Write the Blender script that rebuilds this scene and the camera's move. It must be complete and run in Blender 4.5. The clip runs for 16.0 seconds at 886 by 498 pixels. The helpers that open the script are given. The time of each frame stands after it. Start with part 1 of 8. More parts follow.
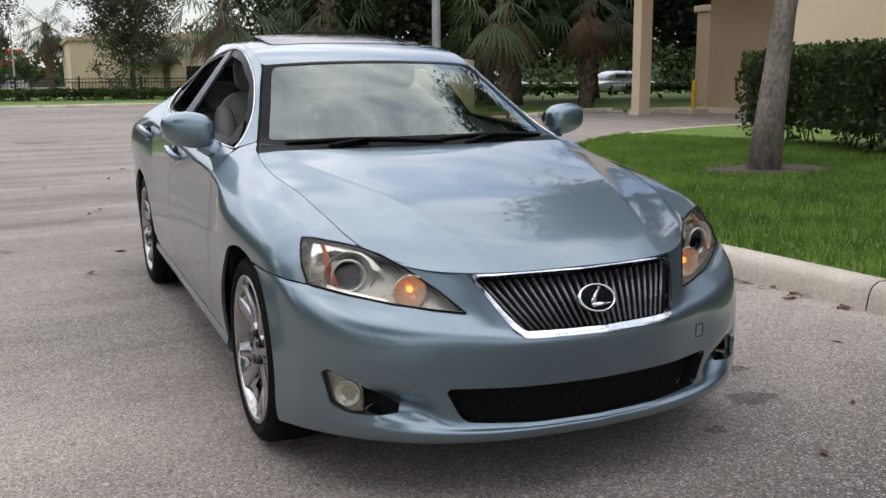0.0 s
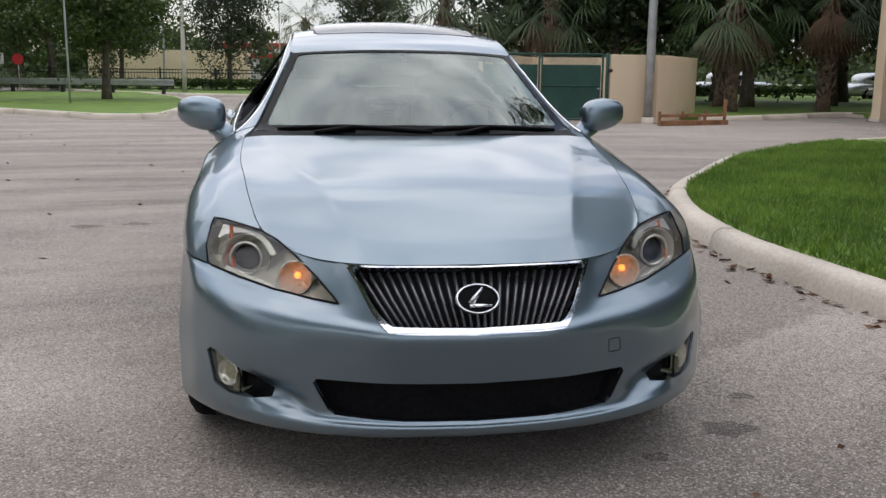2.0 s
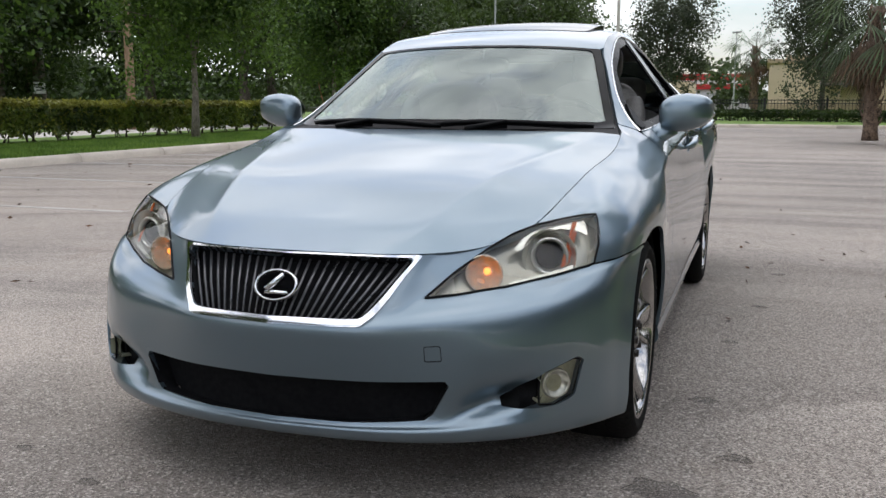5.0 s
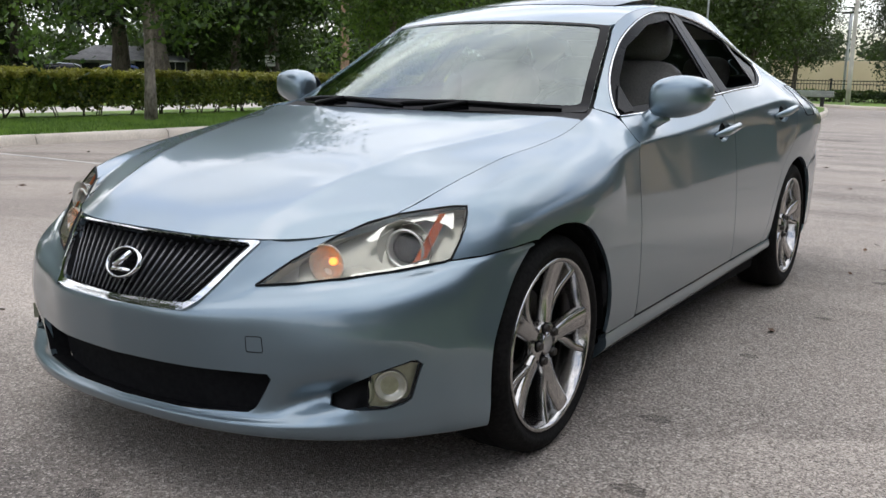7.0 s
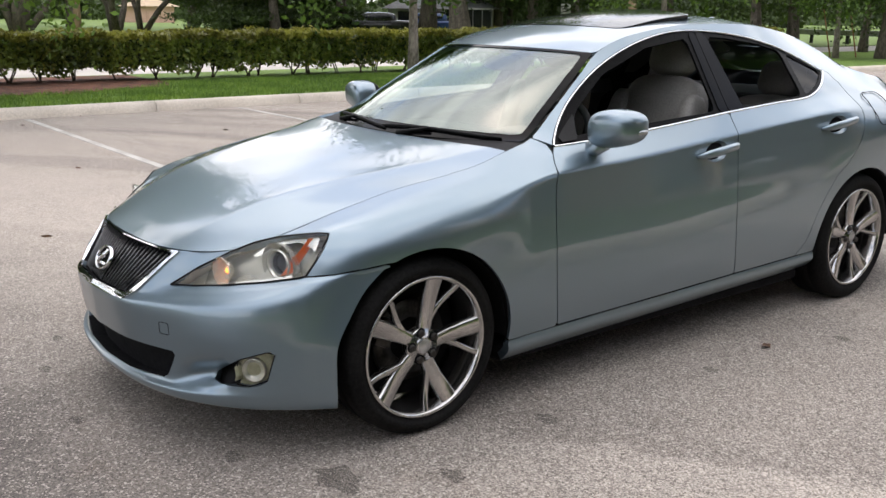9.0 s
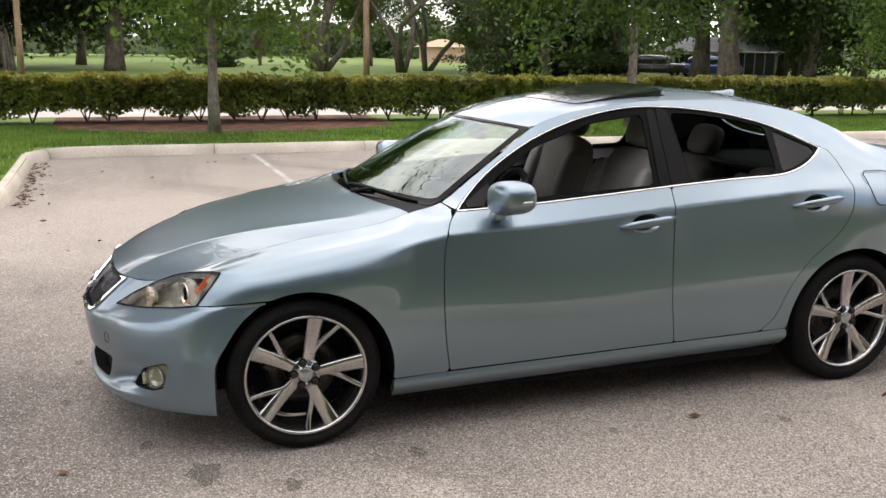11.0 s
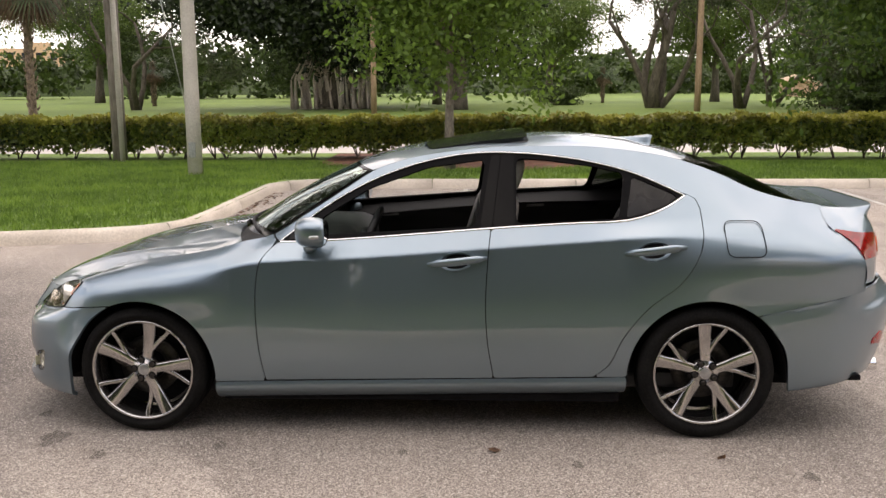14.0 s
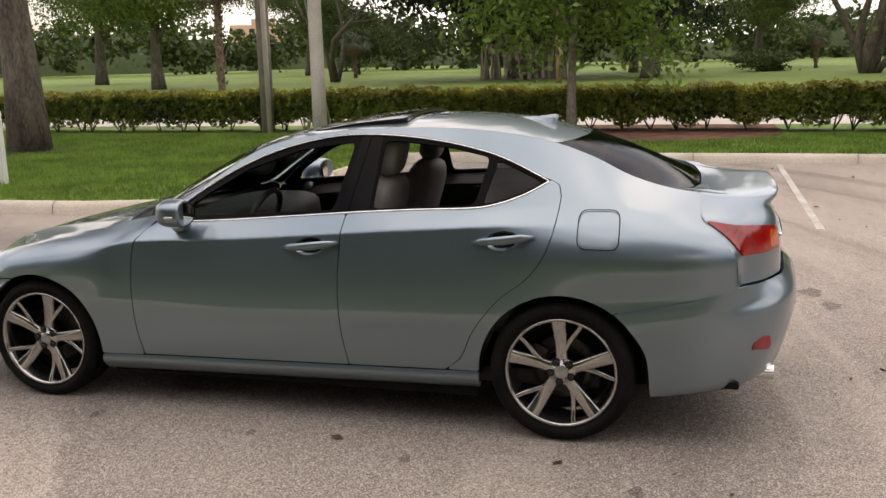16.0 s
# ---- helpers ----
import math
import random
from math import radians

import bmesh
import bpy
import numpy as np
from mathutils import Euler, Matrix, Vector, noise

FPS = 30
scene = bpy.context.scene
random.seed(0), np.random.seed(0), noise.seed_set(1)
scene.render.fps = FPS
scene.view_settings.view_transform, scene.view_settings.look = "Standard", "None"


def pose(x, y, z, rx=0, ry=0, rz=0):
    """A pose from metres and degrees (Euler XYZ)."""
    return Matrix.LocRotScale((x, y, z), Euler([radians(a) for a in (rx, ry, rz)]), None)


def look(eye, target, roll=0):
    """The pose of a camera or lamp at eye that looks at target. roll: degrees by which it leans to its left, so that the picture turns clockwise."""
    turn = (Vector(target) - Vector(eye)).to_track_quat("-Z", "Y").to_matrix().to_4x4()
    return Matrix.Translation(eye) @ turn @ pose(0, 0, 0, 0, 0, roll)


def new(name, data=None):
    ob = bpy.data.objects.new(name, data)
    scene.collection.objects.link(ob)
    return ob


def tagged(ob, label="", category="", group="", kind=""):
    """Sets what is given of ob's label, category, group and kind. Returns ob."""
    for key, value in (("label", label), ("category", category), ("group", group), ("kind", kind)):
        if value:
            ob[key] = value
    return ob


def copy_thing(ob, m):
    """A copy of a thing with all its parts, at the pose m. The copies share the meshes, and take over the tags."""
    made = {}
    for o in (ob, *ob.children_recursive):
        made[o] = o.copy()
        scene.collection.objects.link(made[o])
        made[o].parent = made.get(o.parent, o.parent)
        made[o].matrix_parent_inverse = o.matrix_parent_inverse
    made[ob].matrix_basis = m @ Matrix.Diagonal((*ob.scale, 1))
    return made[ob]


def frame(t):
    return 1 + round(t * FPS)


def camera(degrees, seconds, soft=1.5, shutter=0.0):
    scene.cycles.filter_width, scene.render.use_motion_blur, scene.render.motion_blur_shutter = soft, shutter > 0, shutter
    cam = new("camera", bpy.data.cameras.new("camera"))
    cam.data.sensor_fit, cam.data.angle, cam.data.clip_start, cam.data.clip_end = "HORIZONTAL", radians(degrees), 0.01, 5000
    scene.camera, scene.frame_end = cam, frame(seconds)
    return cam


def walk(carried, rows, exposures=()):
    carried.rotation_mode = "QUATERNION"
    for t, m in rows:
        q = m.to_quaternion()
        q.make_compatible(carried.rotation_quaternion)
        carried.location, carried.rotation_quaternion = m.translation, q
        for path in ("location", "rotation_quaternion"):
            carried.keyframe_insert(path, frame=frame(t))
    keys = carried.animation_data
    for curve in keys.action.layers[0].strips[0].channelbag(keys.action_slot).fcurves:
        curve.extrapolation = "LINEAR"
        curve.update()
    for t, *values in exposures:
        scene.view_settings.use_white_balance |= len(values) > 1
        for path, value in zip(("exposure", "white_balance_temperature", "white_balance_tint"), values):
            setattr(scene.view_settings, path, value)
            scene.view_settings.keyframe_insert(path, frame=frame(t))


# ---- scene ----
cam = camera(51.2, 16.0)
PATH = [
    (0, (-1.47, -3.01, 1.215), (-0.674, -1.212, 0.847), -0.5),
    (0.5, (-1.226, -3.075, 1.198), (-0.521, -1.242, 0.819), -0.3),
    (1, (-0.996, -3.145, 1.199), (-0.405, -1.272, 0.82), 0.4),
    (1.5, (-0.755, -3.175, 1.195), (-0.309, -1.26, 0.828), 0.4),
    (2, (-0.48, -3.229, 1.187), (-0.176, -1.288, 0.813), 0.6),
    (2.5, (-0.202, -3.229, 1.178), (-0.041, -1.272, 0.795), 0.2),
    (3, (0.073, -3.204, 1.168), (0.076, -1.243, 0.775), -0.9),
    (3.5, (0.384, -3.183, 1.178), (0.245, -1.229, 0.776), -0.5),
    (4, (0.667, -3.088, 1.129), (0.372, -1.143, 0.768), -0.0),
    (4.2, (0.776, -3.047, 1.097), (0.398, -1.113, 0.756), -0.2),
    (6.3, (1.717, -2.519, 1.015), (0.803, -0.77, 0.687), 0.9),
    (6.5, (1.787, -2.451, 1.007), (0.835, -0.723, 0.674), 0.6),
    (7, (1.964, -2.311, 1.063), (0.896, -0.66, 0.696), 1.1),
    (7.5, (2.255, -2.187, 1.155), (1.074, -0.625, 0.744), 0.3),
    (8, (2.54, -2.062, 1.308), (1.262, -0.602, 0.824), 0.6),
    (8.2, (2.686, -2.022, 1.327), (1.355, -0.611, 0.839), 0.4),
    (10.3, (4.002, -1.142, 1.576), (2.258, -0.301, 1.074), 1.0),
    (10.5, (4.116, -1.02, 1.58), (2.348, -0.222, 1.091), 0.8),
    (11, (4.35, -0.71, 1.609), (2.514, -0.036, 1.187), 0.9),
    (11.5, (4.589, -0.378, 1.648), (2.698, 0.159, 1.278), 1.3),
    (12, (4.745, 0.02, 1.644), (2.82, 0.443, 1.305), 1.3),
    (12.5, (4.921, 0.402, 1.65), (2.973, 0.697, 1.305), 0.7),
    (13, (5.029, 0.767, 1.665), (3.068, 0.933, 1.308), 0.3),
    (13.5, (5.074, 1.187, 1.672), (3.106, 1.238, 1.321), 0.5),
    (14, (5.155, 1.665, 1.695), (3.188, 1.581, 1.344), -0.3),
    (14.5, (5.098, 2.102, 1.683), (3.141, 1.914, 1.318), -0.7),
    (15, (5.052, 2.534, 1.698), (3.114, 2.231, 1.307), -0.8),
    (15.5, (4.947, 2.932, 1.721), (3.036, 2.512, 1.307), -0.9),
    (16, (4.786, 3.304, 1.726), (2.902, 2.775, 1.317), -1.4),
]
walk(cam, [(t, look(eye, target, roll)) for t, eye, target, roll in PATH],
     [(0, -0.25, 6550, 14), (2, -0.37, 6550, 14), (4.2, -0.28, 6500, 13), (6.3, -0.2, 6450, 12), (8.2, 0.17, 6650, 14), (10.3, 0.27, 6950, 15), (11.5, 0.43, 7200, 17), (12.5, 0.40, 7400, 19), (13.5, 0.32, 7500, 20), (14.8, 0.25, 7650, 20), (16, -0.02, 7750, 20)])

# ---- sky, sun ----
SUN_AZ, SUN_EL = radians(290), radians(74)
world = bpy.data.worlds.new("sky")
scene.world = world
world.use_nodes = True
wn, wl = world.node_tree.nodes, world.node_tree.links
bg = wn["Background"]
sky = wn.new("ShaderNodeTexSky")
sky.sky_type, sky.sun_disc = "NISHITA", False
sky.sun_elevation, sky.sun_rotation = SUN_EL, SUN_AZ
sky.air_density, sky.dust_density, sky.ozone_density = 1.2, 2.0, 1.0
wco = wn.new("ShaderNodeTexCoord")
wmap = wn.new("ShaderNodeMapping")
wmap.inputs["Scale"].default_value = (1.0, 1.0, 2.6)
cl1 = wn.new("ShaderNodeTexNoise")
cl1.inputs["Scale"].default_value, cl1.inputs["Detail"].default_value = 2.3, 9.0
cl1.inputs["Roughness"].default_value = 0.58
ramp = wn.new("ShaderNodeValToRGB")
ramp.color_ramp.elements[0].position, ramp.color_ramp.elements[1].position = 0.36, 0.56
shade = wn.new("ShaderNodeTexNoise")
shade.inputs["Scale"].default_value, shade.inputs["Detail"].default_value = 4.2, 6.0
shade_ramp = wn.new("ShaderNodeValToRGB")
shade_ramp.color_ramp.elements[0].color = (4.6, 4.9, 5.3, 1)
shade_ramp.color_ramp.elements[1].color = (9.4, 9.6, 9.8, 1)
shade_ramp.color_ramp.elements[0].position, shade_ramp.color_ramp.elements[1].position = 0.35, 0.65
mixw = wn.new("ShaderNodeMix")
mixw.data_type = "RGBA"
wl.new(wco.outputs["Generated"], wmap.inputs["Vector"])
wl.new(wmap.outputs["Vector"], cl1.inputs["Vector"])
wl.new(wmap.outputs["Vector"], shade.inputs["Vector"])
wl.new(cl1.outputs["Fac"], ramp.inputs["Fac"])
wl.new(shade.outputs["Fac"], shade_ramp.inputs["Fac"])
wl.new(ramp.outputs["Color"], mixw.inputs["Factor"])
wl.new(sky.outputs["Color"], mixw.inputs["A"])
wl.new(shade_ramp.outputs["Color"], mixw.inputs["B"])
# an overcast sky is brighter towards the zenith
sepw = wn.new("ShaderNodeSeparateXYZ")
wl.new(wco.outputs["Generated"], sepw.inputs[0])
rise = wn.new("ShaderNodeMapRange")
rise.inputs["To Min"].default_value, rise.inputs["To Max"].default_value = 0.95, 1.28
wl.new(sepw.outputs["Z"], rise.inputs["Value"])
over = wn.new("ShaderNodeVectorMath")
over.operation = "SCALE"
wl.new(mixw.outputs["Result"], over.inputs[0])
wl.new(rise.outputs["Result"], over.inputs["Scale"])
wl.new(over.outputs[0], bg.inputs["Color"])
bg.inputs["Strength"].default_value = 0.225

sun = new("sun", bpy.data.lights.new("sun", "SUN"))
sun.data.energy, sun.data.angle, sun.data.color = 0.6, radians(130), (1.0, 0.95, 0.87)
sun_way = Vector((math.sin(SUN_AZ) * math.cos(SUN_EL), math.cos(SUN_AZ) * math.cos(SUN_EL), math.sin(SUN_EL)))
sun.matrix_world = look(sun_way * 60, (0, 0, 0))

# ---- materials ----
def node(nt, kind, **inputs):
    n = nt.nodes.new(kind)
    for k, v in inputs.items():
        n.inputs[k.replace("_", " ")].default_value = v
    return n


def material(name, dark, light, rough=0.6, metal=0.0, scale=6.0, fine=60.0, bump=0.15, coat=0.0, spread=0.25, rough_var=0.1, each=0.0,
             translucent=0.0, bump_dist=0.01, spec=0.5, stretch=(1, 1, 1), coat_rough=0.08):
    """A surface between two colours, varied at a coarse and a fine scale, with fine relief."""
    m = bpy.data.materials.new(name)
    m.use_nodes = True
    nt = m.node_tree
    p = nt.nodes["Principled BSDF"]
    co = node(nt, "ShaderNodeTexCoord")
    mp = node(nt, "ShaderNodeMapping", Scale=stretch)
    a = node(nt, "ShaderNodeTexNoise", Scale=scale, Detail=5.0)
    b = node(nt, "ShaderNodeTexNoise", Scale=fine, Detail=3.0)
    nt.links.new(co.outputs["Object"], mp.inputs["Vector"])
    for n in (a, b):
        nt.links.new(mp.outputs["Vector"], n.inputs["Vector"])
    add = node(nt, "ShaderNodeMath")
    add.operation = "ADD"
    nt.links.new(a.outputs["Fac"], add.inputs[0])
    nt.links.new(b.outputs["Fac"], add.inputs[1])
    rng = node(nt, "ShaderNodeMapRange")
    rng.inputs["From Min"].default_value, rng.inputs["From Max"].default_value = 1 - spread, 1 + spread
    nt.links.new(add.outputs[0], rng.inputs["Value"])
    fac = rng.outputs["Result"]
    if each:
        info = node(nt, "ShaderNodeObjectInfo")
        geo = node(nt, "ShaderNodeNewGeometry")
        s = node(nt, "ShaderNodeMath")
        s.operation = "ADD"
        nt.links.new(info.outputs["Random"], s.inputs[0])
        nt.links.new(geo.outputs["Random Per Island"], s.inputs[1])
        w = node(nt, "ShaderNodeMath")
        w.operation = "MULTIPLY_ADD"
        w.inputs[1].default_value, w.inputs[2].default_value = each, -each
        nt.links.new(s.outputs[0], w.inputs[0])
        t = node(nt, "ShaderNodeMath")
        t.operation, t.use_clamp = "ADD", True
        nt.links.new(fac, t.inputs[0])
        nt.links.new(w.outputs[0], t.inputs[1])
        fac = t.outputs[0]
    mix = node(nt, "ShaderNodeMix")
    mix.data_type = "RGBA"
    mix.inputs["A"].default_value, mix.inputs["B"].default_value = (*dark, 1), (*light, 1)
    nt.links.new(fac, mix.inputs["Factor"])
    nt.links.new(mix.outputs["Result"], p.inputs["Base Color"])
    rr = node(nt, "ShaderNodeMapRange")
    rr.inputs["To Min"].default_value, rr.inputs["To Max"].default_value = max(rough - rough_var, 0.02), min(rough + rough_var, 1)
    nt.links.new(a.outputs["Fac"], rr.inputs["Value"])
    nt.links.new(rr.outputs["Result"], p.inputs["Roughness"])
    p.inputs["Metallic"].default_value = metal
    p.inputs["Coat Weight"].default_value = coat
    p.inputs["Coat Roughness"].default_value = coat_rough
    p.inputs["Coat IOR"].default_value = 1.58
    p.inputs["Specular IOR Level"].default_value = spec
    if bump:
        bp = node(nt, "ShaderNodeBump", Strength=bump, Distance=bump_dist)
        nt.links.new(b.outputs["Fac"], bp.inputs["Height"])
        nt.links.new(bp.outputs["Normal"], p.inputs["Normal"])
    if translucent:
        tr = node(nt, "ShaderNodeBsdfTranslucent")
        nt.links.new(mix.outputs["Result"], tr.inputs["Color"])
        ms = node(nt, "ShaderNodeMixShader", Fac=translucent)
        nt.links.new(p.outputs[0], ms.inputs[1])
        nt.links.new(tr.outputs[0], ms.inputs[2])
        nt.links.new(ms.outputs[0], nt.nodes["Material Output"].inputs["Surface"])
    return m


def glass(name, tint, gloss=1.0, rough=0.0, base=0.0, edge=1.6):
    """Thin clear sheet: see-through with a tint, and a mirror whose strength follows the view angle."""
    m = bpy.data.materials.new(name)
    m.use_nodes = True
    nt = m.node_tree
    nt.nodes.remove(nt.nodes["Principled BSDF"])
    tr = node(nt, "ShaderNodeBsdfTransparent", Color=(*tint, 1))
    gl = node(nt, "ShaderNodeBsdfGlossy", Color=(*gloss, 1) if isinstance(gloss, tuple) else (gloss, gloss, gloss, 1), Roughness=rough)
    fr = node(nt, "ShaderNodeFresnel", IOR=1.55)
    k = node(nt, "ShaderNodeMath")
    k.operation, k.use_clamp = "MULTIPLY_ADD", True
    k.inputs[1].default_value, k.inputs[2].default_value = edge, base
    nt.links.new(fr.outputs[0], k.inputs[0])
    ms = node(nt, "ShaderNodeMixShader")
    nt.links.new(k.outputs[0], ms.inputs[0])
    nt.links.new(tr.outputs[0], ms.inputs[1])
    nt.links.new(gl.outputs[0], ms.inputs[2])
    nt.links.new(ms.outputs[0], nt.nodes["Material Output"].inputs["Surface"])
    return m


def asphalt_material():
    """Worn, pale, gritty parking-lot asphalt: aggregate, broad pale wear, dark stains and hair cracks."""
    m = bpy.data.materials.new("asphalt")
    m.use_nodes = True
    nt = m.node_tree
    p = nt.nodes["Principled BSDF"]
    co = node(nt, "ShaderNodeTexCoord")
    vec = co.outputs["Object"]

    def noise_at(scale, detail=5.0, rough=0.55):
        n = node(nt, "ShaderNodeTexNoise", Scale=scale, Detail=detail, Roughness=rough)
        nt.links.new(vec, n.inputs["Vector"])
        return n.outputs["Fac"]

    def span(src, lo, hi, a=0.0, b=1.0):
        r = node(nt, "ShaderNodeMapRange")
        r.inputs["From Min"].default_value, r.inputs["From Max"].default_value = lo, hi
        r.inputs["To Min"].default_value, r.inputs["To Max"].default_value = a, b
        nt.links.new(src, r.inputs["Value"])
        return r.outputs["Result"]

    def blend(fac, a, b, kind="MIX"):
        x = node(nt, "ShaderNodeMix")
        x.data_type, x.blend_type = "RGBA", kind
        for key, v in (("A", a), ("B", b)):
            if isinstance(v, tuple):
                x.inputs[key].default_value = (*v, 1)
            else:
                nt.links.new(v, x.inputs[key])
        nt.links.new(fac, x.inputs["Factor"])
        return x.outputs["Result"]

    grit = node(nt, "ShaderNodeTexVoronoi", Scale=210.0)
    nt.links.new(vec, grit.inputs["Vector"])
    sep = node(nt, "ShaderNodeSeparateColor")
    nt.links.new(grit.outputs["Color"], sep.inputs[0])
    stone = sep.outputs[0]
    broad = noise_at(0.16, 4.0)
    mid = noise_at(0.75, 6.0, 0.62)
    base = blend(span(broad, 0.4, 0.6), (0.165, 0.146, 0.130), (0.34, 0.293, 0.252))
    base = blend(span(mid, 0.42, 0.62, 0.0, 0.55), base, (0.44, 0.375, 0.322))
    base = blend(span(noise_at(1.7, 7.0, 0.7), 0.52, 0.74, 0.0, 0.5), base, (0.105, 0.091, 0.082))
    base = blend(span(noise_at(3.6, 3.0), 0.70, 0.78, 0.0, 0.55), base, (0.09, 0.075, 0.065))
    base = blend(span(stone, 0.0, 1.0, 0.0, 1.0), blend(span(broad, 0, 1, 0.54, 0.54), base, (0.045, 0.040, 0.036)),
                 blend(span(broad, 0, 1, 0.46, 0.46), base, (0.72, 0.65, 0.585)))
    base = blend(span(noise_at(2.6, 6.0, 0.65), 0.55, 0.72, 0.0, 0.4), base, (0.27, 0.195, 0.14))
    base = blend(span(noise_at(9.0, 4.0, 0.7), 0.66, 0.74, 0.0, 0.5), base, (0.06, 0.052, 0.047))
    # long tyre-worn streaks across the lot
    sw = node(nt, "ShaderNodeMapping", Rotation=(0, 0, 0.35), Scale=(0.22, 1.5, 1.0))
    nt.links.new(vec, sw.inputs["Vector"])
    sn = node(nt, "ShaderNodeTexNoise", Scale=0.9, Detail=6.0, Roughness=0.6, Distortion=0.6)
    nt.links.new(sw.outputs["Vector"], sn.inputs["Vector"])
    base = blend(span(sn.outputs["Fac"], 0.52, 0.66, 0.0, 0.42), base, (0.46, 0.40, 0.345))
    base = blend(span(sn.outputs["Fac"], 0.34, 0.46, 0.4, 0.0), base, (0.13, 0.113, 0.10))
    # patches of wear with uneven edges, dark beside the car, pale bay beyond; shade painted before it
    def patch(centre, squeeze, wobble, rough, near, far_, most):
        mp = node(nt, "ShaderNodeMapping", Location=tuple(-c * k for c, k in zip(centre, squeeze)), Scale=squeeze)
        nt.links.new(vec, mp.inputs["Vector"])
        ln = node(nt, "ShaderNodeVectorMath")
        ln.operation = "LENGTH"
        nt.links.new(mp.outputs["Vector"], ln.inputs[0])
        sm = node(nt, "ShaderNodeMath")
        sm.operation = "MULTIPLY_ADD"
        sm.inputs[1].default_value = wobble
        nt.links.new(noise_at(rough, 6.0, 0.6), sm.inputs[0])
        nt.links.new(ln.outputs["Value"], sm.inputs[2])
        return span(sm.outputs[0], near, far_, most, 0.0)

    base = blend(patch((2.8, 1.6, 0), (.36, .19, 0), .7, .7, .85, 1.35, .72), base, blend(span(stone, 0, 1), (0.20, 0.170, 0.145), (0.74, 0.655, 0.57)))
    base = blend(patch((-8.4, 5, 0), (.2, .03, 0), .5, .5, 1.0, 1.45, .32), base, blend(span(stone, 0, 1), (0.36, 0.305, 0.255), (0.58, 0.50, 0.43)))
    base = blend(patch((-3.4, -0.5, 0), (.26, .55, 0), .7, .7, .95, 1.35, .6), base, blend(span(stone, 0, 1), (0.33, 0.285, 0.24), (0.66, 0.58, 0.50)))
    # soft shade on the ground before the car's nose, put into the asphalt colour
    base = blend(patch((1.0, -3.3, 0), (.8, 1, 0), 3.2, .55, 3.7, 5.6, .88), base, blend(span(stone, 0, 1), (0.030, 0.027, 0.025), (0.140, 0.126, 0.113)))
    # darker strip beside the car, with a slanting uneven edge at its front end
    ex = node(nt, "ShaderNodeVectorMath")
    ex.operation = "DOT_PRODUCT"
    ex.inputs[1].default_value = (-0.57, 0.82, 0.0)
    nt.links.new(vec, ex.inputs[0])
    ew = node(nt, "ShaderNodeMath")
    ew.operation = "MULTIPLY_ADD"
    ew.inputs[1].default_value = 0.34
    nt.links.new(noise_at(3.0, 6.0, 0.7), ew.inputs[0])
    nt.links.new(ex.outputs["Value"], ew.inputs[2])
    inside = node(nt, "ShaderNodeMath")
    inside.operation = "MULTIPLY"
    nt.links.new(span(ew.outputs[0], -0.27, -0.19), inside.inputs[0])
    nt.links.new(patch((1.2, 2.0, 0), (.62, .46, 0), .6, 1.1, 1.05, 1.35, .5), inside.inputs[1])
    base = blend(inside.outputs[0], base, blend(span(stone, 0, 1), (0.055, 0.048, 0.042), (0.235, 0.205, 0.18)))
    # sweeping tyre arcs worn by turning traffic
    rel = node(nt, "ShaderNodeVectorMath")
    rel.operation = "SUBTRACT"
    rel.inputs[1].default_value = (1.5, -9.0, 0.0)
    nt.links.new(vec, rel.inputs[0])
    rxy = node(nt, "ShaderNodeSeparateXYZ")
    nt.links.new(rel.outputs[0], rxy.inputs[0])
    rad = node(nt, "ShaderNodeVectorMath")
    rad.operation = "LENGTH"
    nt.links.new(rel.outputs[0], rad.inputs[0])
    ang = node(nt, "ShaderNodeMath")
    ang.operation = "ARCTAN2"
    nt.links.new(rxy.outputs["Y"], ang.inputs[0])
    nt.links.new(rxy.outputs["X"], ang.inputs[1])
    pol = node(nt, "ShaderNodeCombineXYZ")
    nt.links.new(rad.outputs["Value"], pol.inputs["X"])
    nt.links.new(ang.outputs[0], pol.inputs["Y"])
    an = node(nt, "ShaderNodeTexNoise", Scale=1.25, Detail=5.0, Roughness=0.6)
    nt.links.new(pol.outputs[0], an.inputs["Vector"])
    far_w = patch((-5, 11, 0), (.075, .09, 0), .4, .3, .95, 1.4, 1.0)
    for lo, hi, most, tone in ((.53, .63, .50, (0.47, 0.41, 0.355)), (.47, .37, .42, (0.135, 0.118, 0.103))):
        k = node(nt, "ShaderNodeMath")
        k.operation = "MULTIPLY"
        nt.links.new(span(an.outputs["Fac"], lo, hi, 0.0, most), k.inputs[0])
        nt.links.new(far_w, k.inputs[1])
        base = blend(k.outputs[0], base, tone)
    # single pale and dark pebbles
    peb = node(nt, "ShaderNodeTexVoronoi", Scale=150.0, Randomness=1.0)
    nt.links.new(vec, peb.inputs["Vector"])
    pick = node(nt, "ShaderNodeSeparateColor")
    nt.links.new(peb.outputs["Color"], pick.inputs[0])
    base = blend(span(pick.outputs[0], 0.82, 0.92, 0.0, 0.42), base, (0.78, 0.70, 0.62))
    base = blend(span(pick.outputs[1], 0.78, 0.88, 0.0, 0.45), base, (0.035, 0.031, 0.028))
    nt.links.new(base, p.inputs["Base Color"])
    p.inputs["Roughness"].default_value = 0.88
    p.inputs["Specular IOR Level"].default_value = 0.3
    bp = node(nt, "ShaderNodeBump", Strength=0.55, Distance=0.006)
    nt.links.new(grit.outputs["Distance"], bp.inputs["Height"])
    nt.links.new(bp.outputs["Normal"], p.inputs["Normal"])
    return m


